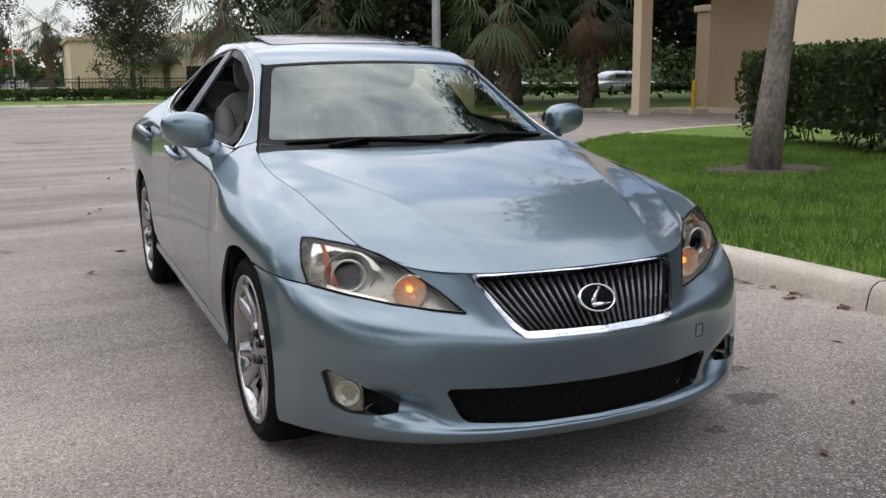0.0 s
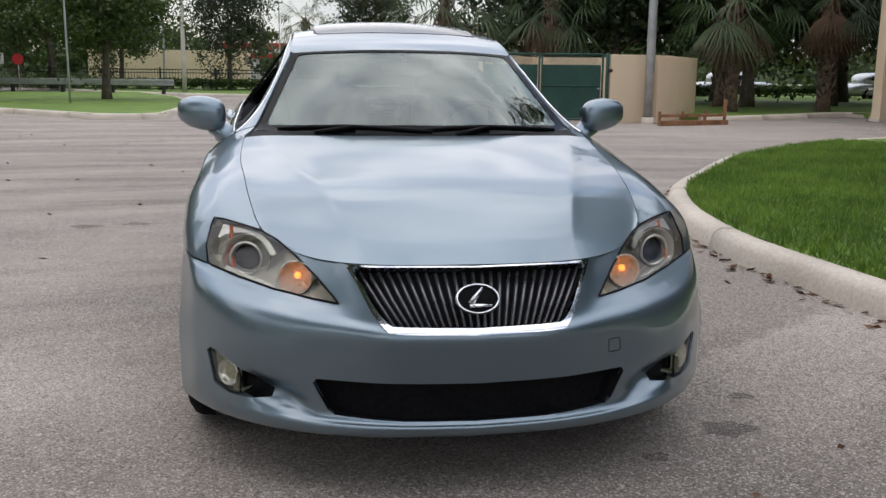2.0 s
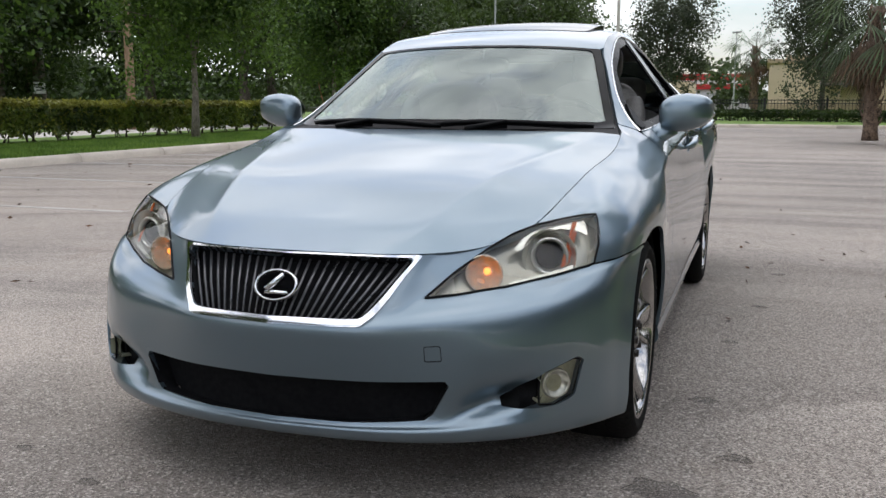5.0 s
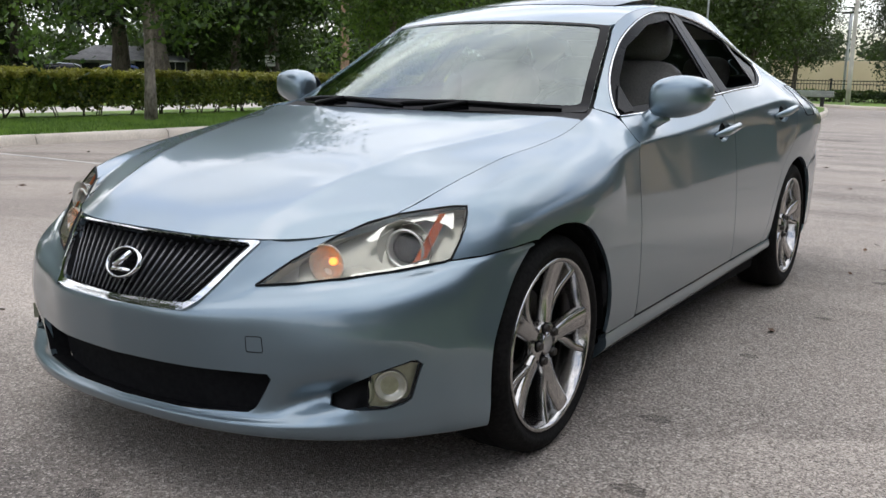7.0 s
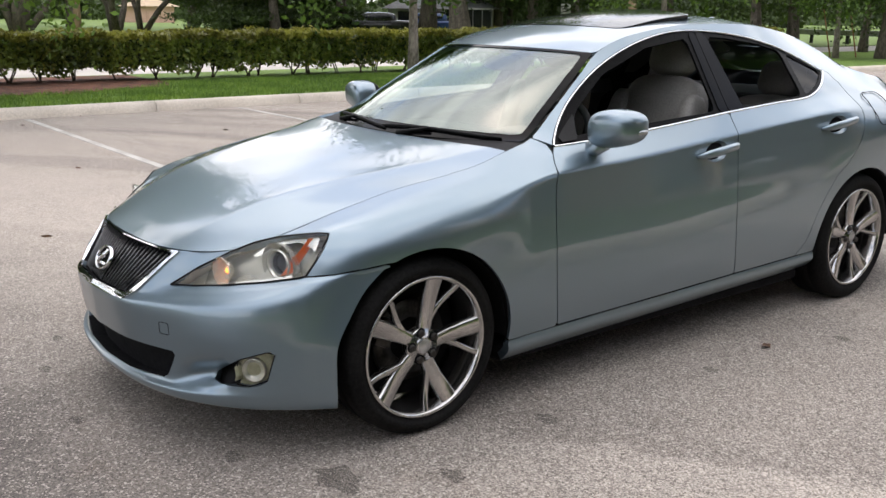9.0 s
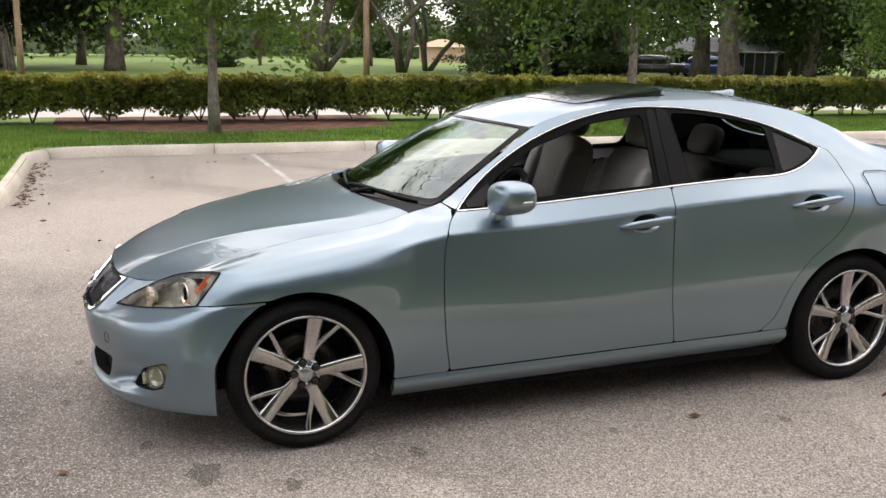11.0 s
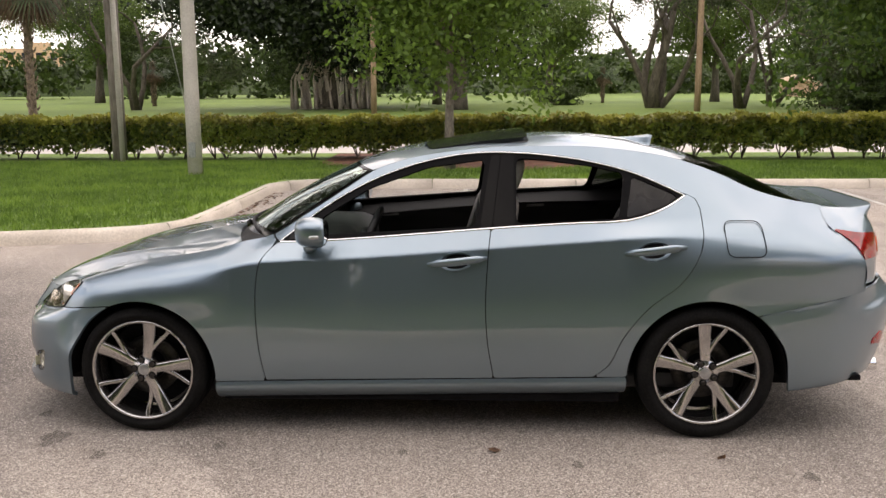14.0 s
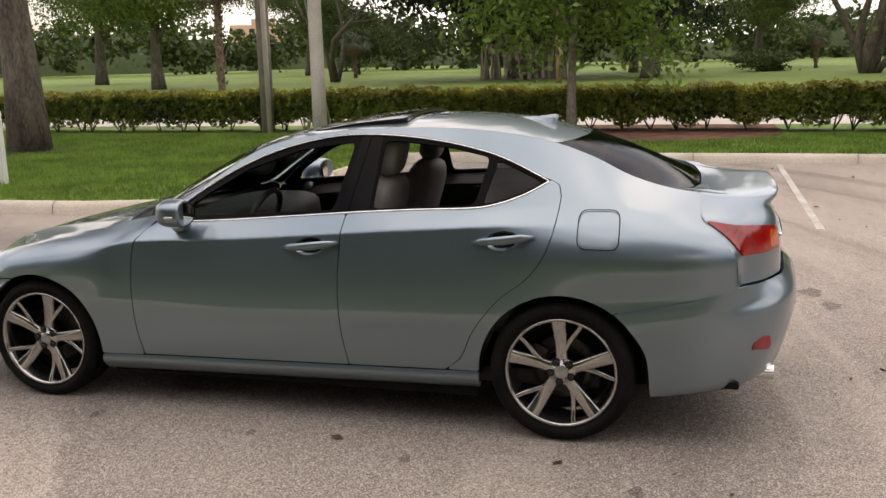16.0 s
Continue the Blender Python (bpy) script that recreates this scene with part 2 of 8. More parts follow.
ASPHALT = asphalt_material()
CONCRETE = material("kerb_concrete", (0.4400, 0.3850, 0.3135), (0.7480, 0.6710, 0.5720), 0.85, scale=1.6, fine=45, bump=0.15, spread=0.42)
PALE_ROAD = material("pale_concrete_road", (0.40, 0.37, 0.33), (0.56, 0.52, 0.47), 0.9, scale=0.5, fine=40, bump=0.2)
GRASS = material("lawn", (0.065, 0.125, 0.018), (0.19, 0.30, 0.045), 0.85, scale=0.9, fine=34, bump=0.6, spread=0.3, bump_dist=0.03)
PARK_GRASS = material("park_lawn", (0.082, 0.143, 0.019), (0.151, 0.221, 0.035), 0.9, scale=0.12, fine=3.0, bump=0.3, spread=0.25)
BLADE = material("grass_blade", (0.074, 0.148, 0.017), (0.245, 0.38, 0.058), 0.6, scale=1.2, fine=9, bump=0, spread=0.3, each=0.35, translucent=0.35)
ROOT = material("pale_aerial_root", (0.34, 0.28, 0.24), (0.66, 0.57, 0.50), 0.9, scale=4, fine=28, bump=0.5, stretch=(1, 1, 0.3))
TAN_POLE = material("brown_timber_pole", (0.20, 0.125, 0.075), (0.38, 0.26, 0.17), 0.9, scale=3, fine=30, bump=0.5, stretch=(1, 1, 0.15))
DIRT = material("bare_soil", (0.035, 0.026, 0.018), (0.15, 0.115, 0.08), 0.95, scale=4, fine=38, bump=0.8, bump_dist=0.02)
MULCH = material("bark_mulch", (0.035, 0.014, 0.008), (0.23, 0.095, 0.055), 0.95, scale=4, fine=38, bump=0.9, bump_dist=0.03)
HEDGE_LEAF = material("hedge_leaf", (0.018, 0.036, 0.006), (0.19, 0.25, 0.038), 0.45, scale=0.5, fine=6, bump=0, each=0.55, spread=0.35, translucent=0.3)
HEDGE_TIP = material("hedge_new_leaf", (0.12, 0.12, 0.022), (0.36, 0.36, 0.06), 0.45, scale=0.6, fine=6, bump=0, each=0.5, spread=0.35, translucent=0.35)
LEAF = material("tree_leaf", (0.0168, 0.0337, 0.0067), (0.0701, 0.1122, 0.0196), 0.5, scale=0.35, fine=4, bump=0, each=0.5, spread=0.35, translucent=0.35)
LEAF_BRIGHT = material("young_tree_leaf", (0.026, 0.062, 0.010), (0.165, 0.275, 0.040), 0.5, scale=0.4, fine=4, bump=0, each=0.5, spread=0.35, translucent=0.4)
LEAF_PARK = material("park_tree_leaf", (0.036, 0.070, 0.014), (0.17, 0.25, 0.045), 0.5, scale=0.3, fine=4, bump=0, each=0.5, spread=0.35, translucent=0.35)
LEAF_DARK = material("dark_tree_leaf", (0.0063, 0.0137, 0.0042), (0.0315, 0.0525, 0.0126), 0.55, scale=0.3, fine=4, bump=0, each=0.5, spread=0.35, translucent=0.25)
LEAF_GREY = material("casuarina_leaf", (0.036, 0.048, 0.024), (0.115, 0.140, 0.065), 0.6, scale=0.3, fine=4, bump=0, each=0.5, spread=0.35, translucent=0.3)
PALM_LEAF = material("palm_frond", (0.0150, 0.0375, 0.0090), (0.0750, 0.1200, 0.0375), 0.5, scale=0.6, fine=5, bump=0, each=0.45, spread=0.35, translucent=0.3)
PALM_DEAD = material("dead_palm_frond", (0.055, 0.032, 0.016), (0.17, 0.105, 0.058), 0.8, scale=0.6, fine=6, bump=0, each=0.45, spread=0.35)
BARK = material("grey_bark", (0.0525, 0.0413, 0.0315), (0.1800, 0.1500, 0.1200), 0.9, scale=5, fine=28, bump=0.8, bump_dist=0.03, stretch=(1, 1, 0.35))
BARK_PALE = material("pale_bark", (0.1105, 0.0935, 0.0765), (0.3060, 0.2635, 0.2210), 0.9, scale=6, fine=30, bump=0.5, bump_dist=0.015, stretch=(1, 1, 0.5))
PALM_BARK = material("palm_trunk", (0.06, 0.04, 0.03), (0.26, 0.19, 0.14), 0.9, scale=7, fine=26, bump=0.8, bump_dist=0.03)
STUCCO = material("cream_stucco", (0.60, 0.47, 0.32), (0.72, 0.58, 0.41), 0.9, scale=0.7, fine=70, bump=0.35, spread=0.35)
# darker stucco: tan trim, and the canopy's shade painted on the wall below
STUCCO_DIM = material("tan_and_shaded_stucco", (0.40, 0.30, 0.19), (0.52, 0.40, 0.27), 0.9, scale=0.7, fine=70, bump=0.35, spread=0.35)
GATE_GREEN = material("green_gate_mesh", (0.006, 0.035, 0.026), (0.018, 0.075, 0.055), 0.7, scale=2, fine=40, bump=0.2)
STEEL = material("galvanised_steel", (0.30, 0.31, 0.31), (0.50, 0.51, 0.51), 0.45, 0.7, scale=3, fine=40, bump=0.1)
GREY_POLE = material("concrete_pole", (0.42, 0.39, 0.34), (0.62, 0.58, 0.52), 0.9, scale=2, fine=50, bump=0.3)
WOOD_POLE = material("weathered_timber_pole", (0.12, 0.1, 0.085), (0.3, 0.26, 0.22), 0.9, scale=3, fine=30, bump=0.6, stretch=(1, 1, 0.15))
RUST_WOOD = material("rusty_timber", (0.16, 0.07, 0.035), (0.36, 0.18, 0.09), 0.9, scale=4, fine=30, bump=0.4)
IRON = material("black_iron", (0.010, 0.010, 0.011), (0.03, 0.03, 0.03), 0.5, 0.3, bump=0.05)
WHITE_PAINT = material("white_paint", (0.62, 0.61, 0.58), (0.80, 0.79, 0.76), 0.6, scale=3, fine=50, bump=0.1)
LINE_PAINT = material("worn_line_paint", (0.3608, 0.3362, 0.3034), (0.6068, 0.5822, 0.5412), 0.85, scale=3, fine=45, bump=0.3, spread=0.2)
YELLOW_PAINT = material("yellow_paint", (0.50, 0.32, 0.02), (0.68, 0.46, 0.04), 0.6, scale=3, fine=40, bump=0.1)
RED_PAINT = material("red_paint", (0.42, 0.02, 0.02), (0.60, 0.04, 0.035), 0.55, scale=3, fine=40, bump=0.05)
ROOF_GREY = material("grey_shingle", (0.22, 0.22, 0.23), (0.38, 0.38, 0.39), 0.9, scale=2, fine=20, bump=0.4)
PINK_WALL = material("pink_wall", (0.50, 0.30, 0.22), (0.62, 0.41, 0.31), 0.9, scale=1, fine=30, bump=0.2)
ORANGE_WALL = material("orange_wall", (0.58, 0.36, 0.22), (0.68, 0.46, 0.31), 0.9, scale=0.3, fine=9, bump=0.1)
WINDOW_DARK = material("dark_window", (0.012, 0.014, 0.016), (0.03, 0.034, 0.04), 0.12, scale=1, fine=9, bump=0)
DEAD_LEAF = material("fallen_leaf", (0.045, 0.022, 0.012), (0.17, 0.085, 0.04), 0.85, scale=9, fine=60, bump=0.3, each=0.6)

PAINT = material("ice_blue_metallic_paint", (0.172, 0.232, 0.274), (0.190, 0.252, 0.296), 0.38, 0.88, scale=1.1, fine=900, bump=0.010, coat=1.0,
                 spread=0.5, rough_var=0.03, bump_dist=0.001, coat_rough=0.03)
GAP = material("dark_body_inner", (0.006, 0.006, 0.007), (0.012, 0.012, 0.013), 0.9, bump=0, spec=0.1)
BLACK_TRIM = material("black_plastic_trim", (0.0045, 0.0045, 0.0049), (0.0099, 0.0099, 0.0103), 0.5, fine=200, bump=0.08, spec=0.12)
GLOSS_BLACK = material("gloss_black_trim", (0.0020, 0.0020, 0.0024), (0.0036, 0.0036, 0.0040), 0.06, bump=0, rough_var=0.02, spec=0.06)
WINDOW_TRIM = material("satin_black_window_trim", (0.0030, 0.0030, 0.0034), (0.0060, 0.0060, 0.0064), 0.28, fine=200, bump=0.03, spec=0.03)
CHROME = material("chrome", (0.66, 0.67, 0.68), (0.80, 0.81, 0.82), 0.07, 1.0, bump=0, rough_var=0.03)
SATIN = material("satin_silver", (0.40, 0.41, 0.42), (0.52, 0.53, 0.54), 0.3, 0.9, bump=0, rough_var=0.05)
GRILLE_BAR = material("grey_grille_bar", (0.10, 0.10, 0.105), (0.16, 0.16, 0.165), 0.28, 0.7, bump=0)
RUBBER = material("tyre_rubber", (0.0049, 0.0049, 0.0049), (0.0137, 0.0132, 0.0127), 0.8, scale=6, fine=90, bump=0.2, spec=0.1)
ALLOY = material("hyper_silver_alloy", (0.36, 0.35, 0.34), (0.47, 0.46, 0.45), 0.14, 0.97, scale=9, fine=80, bump=0.0, rough_var=0.06)
BRAKE = material("brake_disc_iron", (0.0300, 0.0275, 0.0250), (0.0750, 0.0700, 0.0650), 0.4, 0.8, scale=20, fine=90, bump=0.1)
LENS = glass("clear_lens", (0.97, 0.97, 0.94), 0.9, 0.01, 0.0, 0.8)
WINDSCREEN = glass("windscreen_glass", (0.56, 0.70, 0.62), (0.88, 0.97, 0.93), 0.0, 0.095, 1.0)
SIDE_GLASS = glass("tinted_side_glass", (0.06, 0.07, 0.07), 0.9, 0.0, 0.0, 0.4)
ROOF_GLASS = material("dark_roof_glass", (0.010, 0.011, 0.013), (0.014, 0.015, 0.017), 0.06, bump=0, coat=0.2, spec=0.5)
REFLECTOR = material("lamp_reflector", (0.78, 0.77, 0.71), (0.90, 0.88, 0.82), 0.22, 0.7, scale=9, fine=30, bump=0.0)
HOUSING = material("grey_lamp_housing", (0.40, 0.385, 0.33), (0.54, 0.52, 0.45), 0.28, 0.5, bump=0)
TURN_BOWL = material("faceted_turn_reflector", (0.80, 0.74, 0.64), (0.92, 0.86, 0.74), 0.14, 0.9, scale=9, fine=110, bump=0.9, bump_dist=0.02)
MARKER = material("deep_amber_marker", (0.58, 0.095, 0.016), (0.74, 0.15, 0.028), 0.35, 0.0, scale=30, fine=120, bump=0.2, spec=0.25)
FOG_YELLOW = material("hazed_fog_lens", (0.36, 0.36, 0.25), (0.50, 0.50, 0.36), 0.2, 0.1, scale=12, fine=60, bump=0.2, coat=0.6)
AMBER = material("amber_reflector", (0.56, 0.085, 0.006), (0.70, 0.13, 0.012), 0.22, 0.1, scale=30, fine=120, bump=0.3, coat=0.8)
RED_LENS = material("red_lamp_lens", (0.21, 0.003, 0.004), (0.37, 0.007, 0.008), 0.10, 0.0, scale=22, fine=80, bump=0.08, coat=0.5, spec=0.4)
SEAT = material("grey_seat_leather", (0.1632, 0.1536, 0.1440), (0.2400, 0.2304, 0.2160), 0.55, scale=6, fine=120, bump=0.15)
CABIN_DARK = material("charcoal_cabin_plastic", (0.0072, 0.0072, 0.0078), (0.0180, 0.0180, 0.0186), 0.6, fine=200, bump=0.1)
CABIN_GREY = material("grey_cabin_plastic", (0.10, 0.10, 0.10), (0.16, 0.16, 0.155), 0.6, fine=200, bump=0.1)
HEADLINER = material("pale_headliner", (0.40, 0.39, 0.37), (0.48, 0.47, 0.45), 0.9, fine=200, bump=0.1)


def lit(name, colour, strength):
    m = bpy.data.materials.new(name)
    m.use_nodes = True
    p = m.node_tree.nodes["Principled BSDF"]
    p.inputs["Base Color"].default_value = (*colour, 1)
    p.inputs["Emission Color"].default_value = (*colour, 1)
    p.inputs["Emission Strength"].default_value = strength
    return m


BULB = lit("glowing_parking_bulb", (1.0, 0.30, 0.05), 2.6)

# ---- building helpers ----
def mesh_of(name, verts, faces, mat, smooth=True):
    me = bpy.data.meshes.new(name)
    me.from_pydata([tuple(map(float, v)) for v in verts], [], [tuple(map(int, f)) for f in faces])
    me.materials.append(mat)
    if smooth:
        me.polygons.foreach_set("use_smooth", [True] * len(me.polygons))
    me.update()
    return me


def soup(name, verts, faces, mat, smooth=False):
    """A mesh from arrays: verts (n, 3), faces (m, 3 or 4)."""
    me = bpy.data.meshes.new(name)
    verts, faces = np.asarray(verts, np.float32), np.asarray(faces, np.int32)
    k = faces.shape[1]
    me.vertices.add(len(verts))
    me.vertices.foreach_set("co", verts.ravel())
    me.loops.add(faces.size)
    me.loops.foreach_set("vertex_index", faces.ravel())
    me.polygons.add(len(faces))
    me.polygons.foreach_set("loop_start", np.arange(0, faces.size, k, dtype=np.int32))
    if smooth:
        me.polygons.foreach_set("use_smooth", np.ones(len(faces), bool))
    me.materials.append(mat)
    me.update(calc_edges=True)
    return me


def part(name, me, parent, label=""):
    ob = new(name, me)
    ob.parent = parent
    return tagged(ob, label)


def thing(name, label, category, at=(0, 0, 0), group="", kind=""):
    ob = new(name)
    ob.location = at
    ob.empty_display_size = 0.2
    return tagged(ob, label, category, group, kind)


def joined(*pieces):
    """Verts and faces of several (verts, faces) pieces as one."""
    vs, fs, n = [], [], 0
    for v, f in pieces:
        vs.extend([tuple(p) for p in v])
        fs.extend([tuple(i + n for i in q) for q in f])
        n += len(v)
    return vs, fs


def box(x0, x1, y0, y1, z0, z1, bevel=0.0):
    bm = bmesh.new()
    bmesh.ops.create_cube(bm, size=1)
    for v in bm.verts:
        v.co = Vector(((x0 + x1) / 2 + v.co.x * (x1 - x0), (y0 + y1) / 2 + v.co.y * (y1 - y0), (z0 + z1) / 2 + v.co.z * (z1 - z0)))
    if bevel:
        bmesh.ops.bevel(bm, geom=list(bm.edges), offset=bevel, segments=2, affect="EDGES", profile=0.6)
    bm.verts.index_update()
    out = [tuple(v.co) for v in bm.verts], [tuple(v.index for v in f.verts) for f in bm.faces]
    bm.free()
    return out


def blob(cx, cy, cz, sx, sy, sz, p=0.5, n=16, m=10):
    """A rounded block (superellipsoid) of half sizes sx, sy, sz."""
    def g(v):
        return math.copysign(abs(v) ** p, v)
    vs, fs = [], []
    for j in range(m + 1):
        a = -math.pi / 2 + math.pi * j / m
        for i in range(n):
            b = 2 * math.pi * i / n
            vs.append((cx + sx * g(math.cos(a)) * g(math.cos(b)), cy + sy * g(math.cos(a)) * g(math.sin(b)), cz + sz * g(math.sin(a))))
    for j in range(m):
        for i in range(n):
            fs.append((j * n + i, j * n + (i + 1) % n, (j + 1) * n + (i + 1) % n, (j + 1) * n + i))
    return vs, fs


def turned(piece, m):
    return [tuple(m @ Vector(v)) for v in piece[0]], piece[1]


def tube(points, radii, n=8, caps=True, flat=1.0):
    """A tapered round bar along points."""
    pts = [Vector(p) for p in points]
    if not hasattr(radii, "__len__"):
        radii = [radii] * len(pts)
    vs, fs = [], []
    ref = None
    for i, p in enumerate(pts):
        d = (pts[min(i + 1, len(pts) - 1)] - pts[max(i - 1, 0)]).normalized()
        if ref is None:
            ref = d.orthogonal().normalized()
        ref = (ref - d * ref.dot(d)).normalized()
        side = d.cross(ref)
        for k in range(n):
            a = 2 * math.pi * k / n
            vs.append(tuple(p + (ref * math.cos(a) + side * math.sin(a) * flat) * radii[i]))
    for i in range(len(pts) - 1):
        for k in range(n):
            fs.append((i * n + k, i * n + (k + 1) % n, (i + 1) * n + (k + 1) % n, (i + 1) * n + k))
    if caps:
        fs.append(tuple(range(n - 1, -1, -1)))
        fs.append(tuple((len(pts) - 1) * n + k for k in range(n)))
    return vs, fs


def lathe(profile, n=48, axis="x"):
    """A turned form: profile of (along, radius) round the x axis (or z)."""
    vs, fs = [], []
    for s, r in profile:
        for k in range(n):
            a = 2 * math.pi * k / n
            c, d = r * math.cos(a), r * math.sin(a)
            vs.append((s, c, d) if axis == "x" else (c, d, s))
    for i in range(len(profile) - 1):
        for k in range(n):
            fs.append((i * n + k, i * n + (k + 1) % n, (i + 1) * n + (k + 1) % n, (i + 1) * n + k))
    return vs, fs


def curve_of(rows):
    """A smooth curve through rows (t, a, b, ...): returns f(t) -> array of the values."""
    rows = sorted(rows)
    t = np.array([r[0] for r in rows], float)
    v = np.array([r[1:] for r in rows], float)
    h = np.diff(t)[:, None]
    d = np.diff(v, axis=0) / h
    s = np.empty_like(v)
    s[0], s[-1] = d[0], d[-1]
    if len(t) > 2:
        w = h[1:] + h[:-1]
        s[1:-1] = (d[:-1] * h[1:] + d[1:] * h[:-1]) / w
        lim = 2.0 * np.minimum(abs(d[:-1]), abs(d[1:])) * (d[:-1] * d[1:] > 0)
        s[1:-1] = np.clip(s[1:-1], -np.maximum(lim, 0.25 * abs(s[1:-1])), np.maximum(lim, 0.25 * abs(s[1:-1])))

    def f(x):
        x = np.atleast_1d(np.asarray(x, float))
        i = np.clip(np.searchsorted(t, x) - 1, 0, len(t) - 2)
        hh = (t[i + 1] - t[i])[:, None]
        u = np.clip((x - t[i])[:, None] / hh, 0, 1)
        return (v[i] * (1 + 2 * u) * (1 - u) ** 2 + s[i] * hh * u * (1 - u) ** 2 + v[i + 1] * u * u * (3 - 2 * u) + s[i + 1] * hh * u * u * (u - 1))
    return f


def rounded(pts, r=0.02, n=4):
    """A closed outline with its corners rounded."""
    out = []
    k = len(pts)
    for i in range(k):
        a, b, c = (np.array(pts[j % k], float) for j in (i - 1, i, i + 1))
        la, lc = np.linalg.norm(a - b), np.linalg.norm(c - b)
        ra, rc = min(r, 0.45 * la), min(r, 0.45 * lc)
        p, q = b + (a - b) / la * ra, b + (c - b) / lc * rc
        for j in range(n + 1):
            u = j / n
            out.append(tuple(p * (1 - u) ** 2 + 2 * b * u * (1 - u) + q * u * u))
    return out


def poly_distance(p, poly):
    """Signed distance (inside positive) of points to a closed outline, and the nearest point on it."""
    poly = np.asarray(poly, float)
    a, b = poly, np.roll(poly, -1, axis=0)
    ab = b - a
    den = np.maximum((ab ** 2).sum(1), 1e-12)
    best, near, inside = np.full(len(p), 1e9), np.zeros_like(p), np.zeros(len(p), bool)
    for i in range(len(poly)):
        u = np.clip(((p - a[i]) @ ab[i]) / den[i], 0, 1)
        q = a[i] + u[:, None] * ab[i]
        d = np.hypot(*(p - q).T)
        m = d < best
        best[m], near[m] = d[m], q[m]
        if abs(ab[i][1]) > 1e-12:
            cross = ((a[i][1] > p[:, 1]) != (b[i][1] > p[:, 1])) & (p[:, 0] < ab[i][0] * (p[:, 1] - a[i][1]) / ab[i][1] + a[i][0])
            inside ^= cross
    return np.where(inside, best, -best), near


def region(surf, outer, holes=(), step=0.016, scale=(1.0, 1.0)):
    """The part of a surface surf(a, b) that lies inside an outline and outside holes, as verts and faces with edges that follow the outlines."""
    o = np.asarray(outer, float)
    lo, hi = o.min(0) - 0.004, o.max(0) + 0.004
    n = np.maximum(2, np.ceil((hi - lo) * scale / step).astype(int))
    ga, gb = np.linspace(lo[0], hi[0], n[0] + 1), np.linspace(lo[1], hi[1], n[1] + 1)
    p = np.stack(np.meshgrid(ga, gb, indexing="ij"), -1).reshape(-1, 2)
    w = n[1] + 1
    faces = [(i * w + j, (i + 1) * w + j, (i + 1) * w + j + 1, i * w + j + 1) for i in range(n[0]) for j in range(n[1])]
    sc = np.asarray(scale, float)
    for poly, sign in ((outer, 1), *((h, -1) for h in holes)):
        q = np.asarray(poly, float) * sc
        sd, near = poly_distance(p * sc, q)
        sd *= sign
        edges = np.array([(f[k], f[(k + 1) % len(f)]) for f in faces for k in range(len(f))])
        s0, s1 = sd[edges[:, 0]], sd[edges[:, 1]]
        cross = edges[(s0 * s1) < 0]
        pick = np.where(abs(sd[cross[:, 0]]) < abs(sd[cross[:, 1]]), cross[:, 0], cross[:, 1])
        pick = np.unique(np.r_[pick, np.nonzero(abs(sd) < 0.15 * step)[0]])
        p[pick] = near[pick] / sc
        sd[pick] = 0
        kept = []
        for f in faces:
            s = [sd[k] for k in f]
            if min(s) >= 0 and max(s) > 0:
                kept.append(f)
            elif max(s) > 0 and min(s) < 0 and len(f) == 4:
                for tri in (((0, 1, 2), (0, 2, 3)) if s[0] == 0 and s[2] == 0 else ((0, 1, 3), (1, 2, 3))):
                    ts = [s[k] for k in tri]
                    if min(ts) >= 0 and max(ts) > 0:
                        kept.append(tuple(f[k] for k in tri))
            elif max(s) == 0 and min(s) == 0:
                c = np.mean([p[k] for k in f], axis=0)[None] * sc
                if poly_distance(c, q)[0][0] * sign > 0:
                    kept.append(f)
        faces = kept
    used = sorted({k for f in faces for k in f})
    back = {k: i for i, k in enumerate(used)}
    uv = p[used]
    return surf(uv[:, 0], uv[:, 1]), [tuple(back[k] for k in f) for f in faces]


def facing(piece, way):
    """Faces turned so that most of them look along way (a vector, or a point they look away from if given as a tuple ('from', p))."""
    v = np.asarray(piece[0], float)
    total = 0.0
    for f in piece[1]:
        a, b, c = v[f[0]], v[f[1]], v[f[2]]
        nrm = np.cross(b - a, c - a)
        w = (a + b + c) / 3 - np.asarray(way[1], float) if isinstance(way, tuple) else np.asarray(way, float)
        total += float(nrm @ w)
    return (piece[0], piece[1]) if total > 0 else (piece[0], [tuple(reversed(f)) for f in piece[1]])


def flanged(piece, depth=0.012):
    """Adds an edge return, depth inwards, along the open edges of a sheet."""
    v, faces = np.asarray(piece[0], float), list(piece[1])
    nrm = np.zeros_like(v)
    count = {}
    for f in faces:
        n = np.cross(v[f[1]] - v[f[0]], v[f[2]] - v[f[0]])
        for k in range(len(f)):
            nrm[f[k]] += n
            e = (f[k], f[(k + 1) % len(f)])
            count[tuple(sorted(e))] = None if tuple(sorted(e)) in count else e
    nrm /= np.maximum(np.linalg.norm(nrm, axis=1), 1e-9)[:, None]
    out, extra = [tuple(p) for p in v], []
    for e in count.values():
        if e is None:
            continue
        a, b = e
        k = len(out)
        out += [tuple(v[a]), tuple(v[b]), tuple(v[b] - nrm[b] * depth), tuple(v[a] - nrm[a] * depth)]
        extra.append((k + 1, k, k + 3, k + 2))
    return out, faces + extra


def mirrored(piece):
    return [(-x, y, z) for x, y, z in piece[0]], [tuple(reversed(f)) for f in piece[1]]


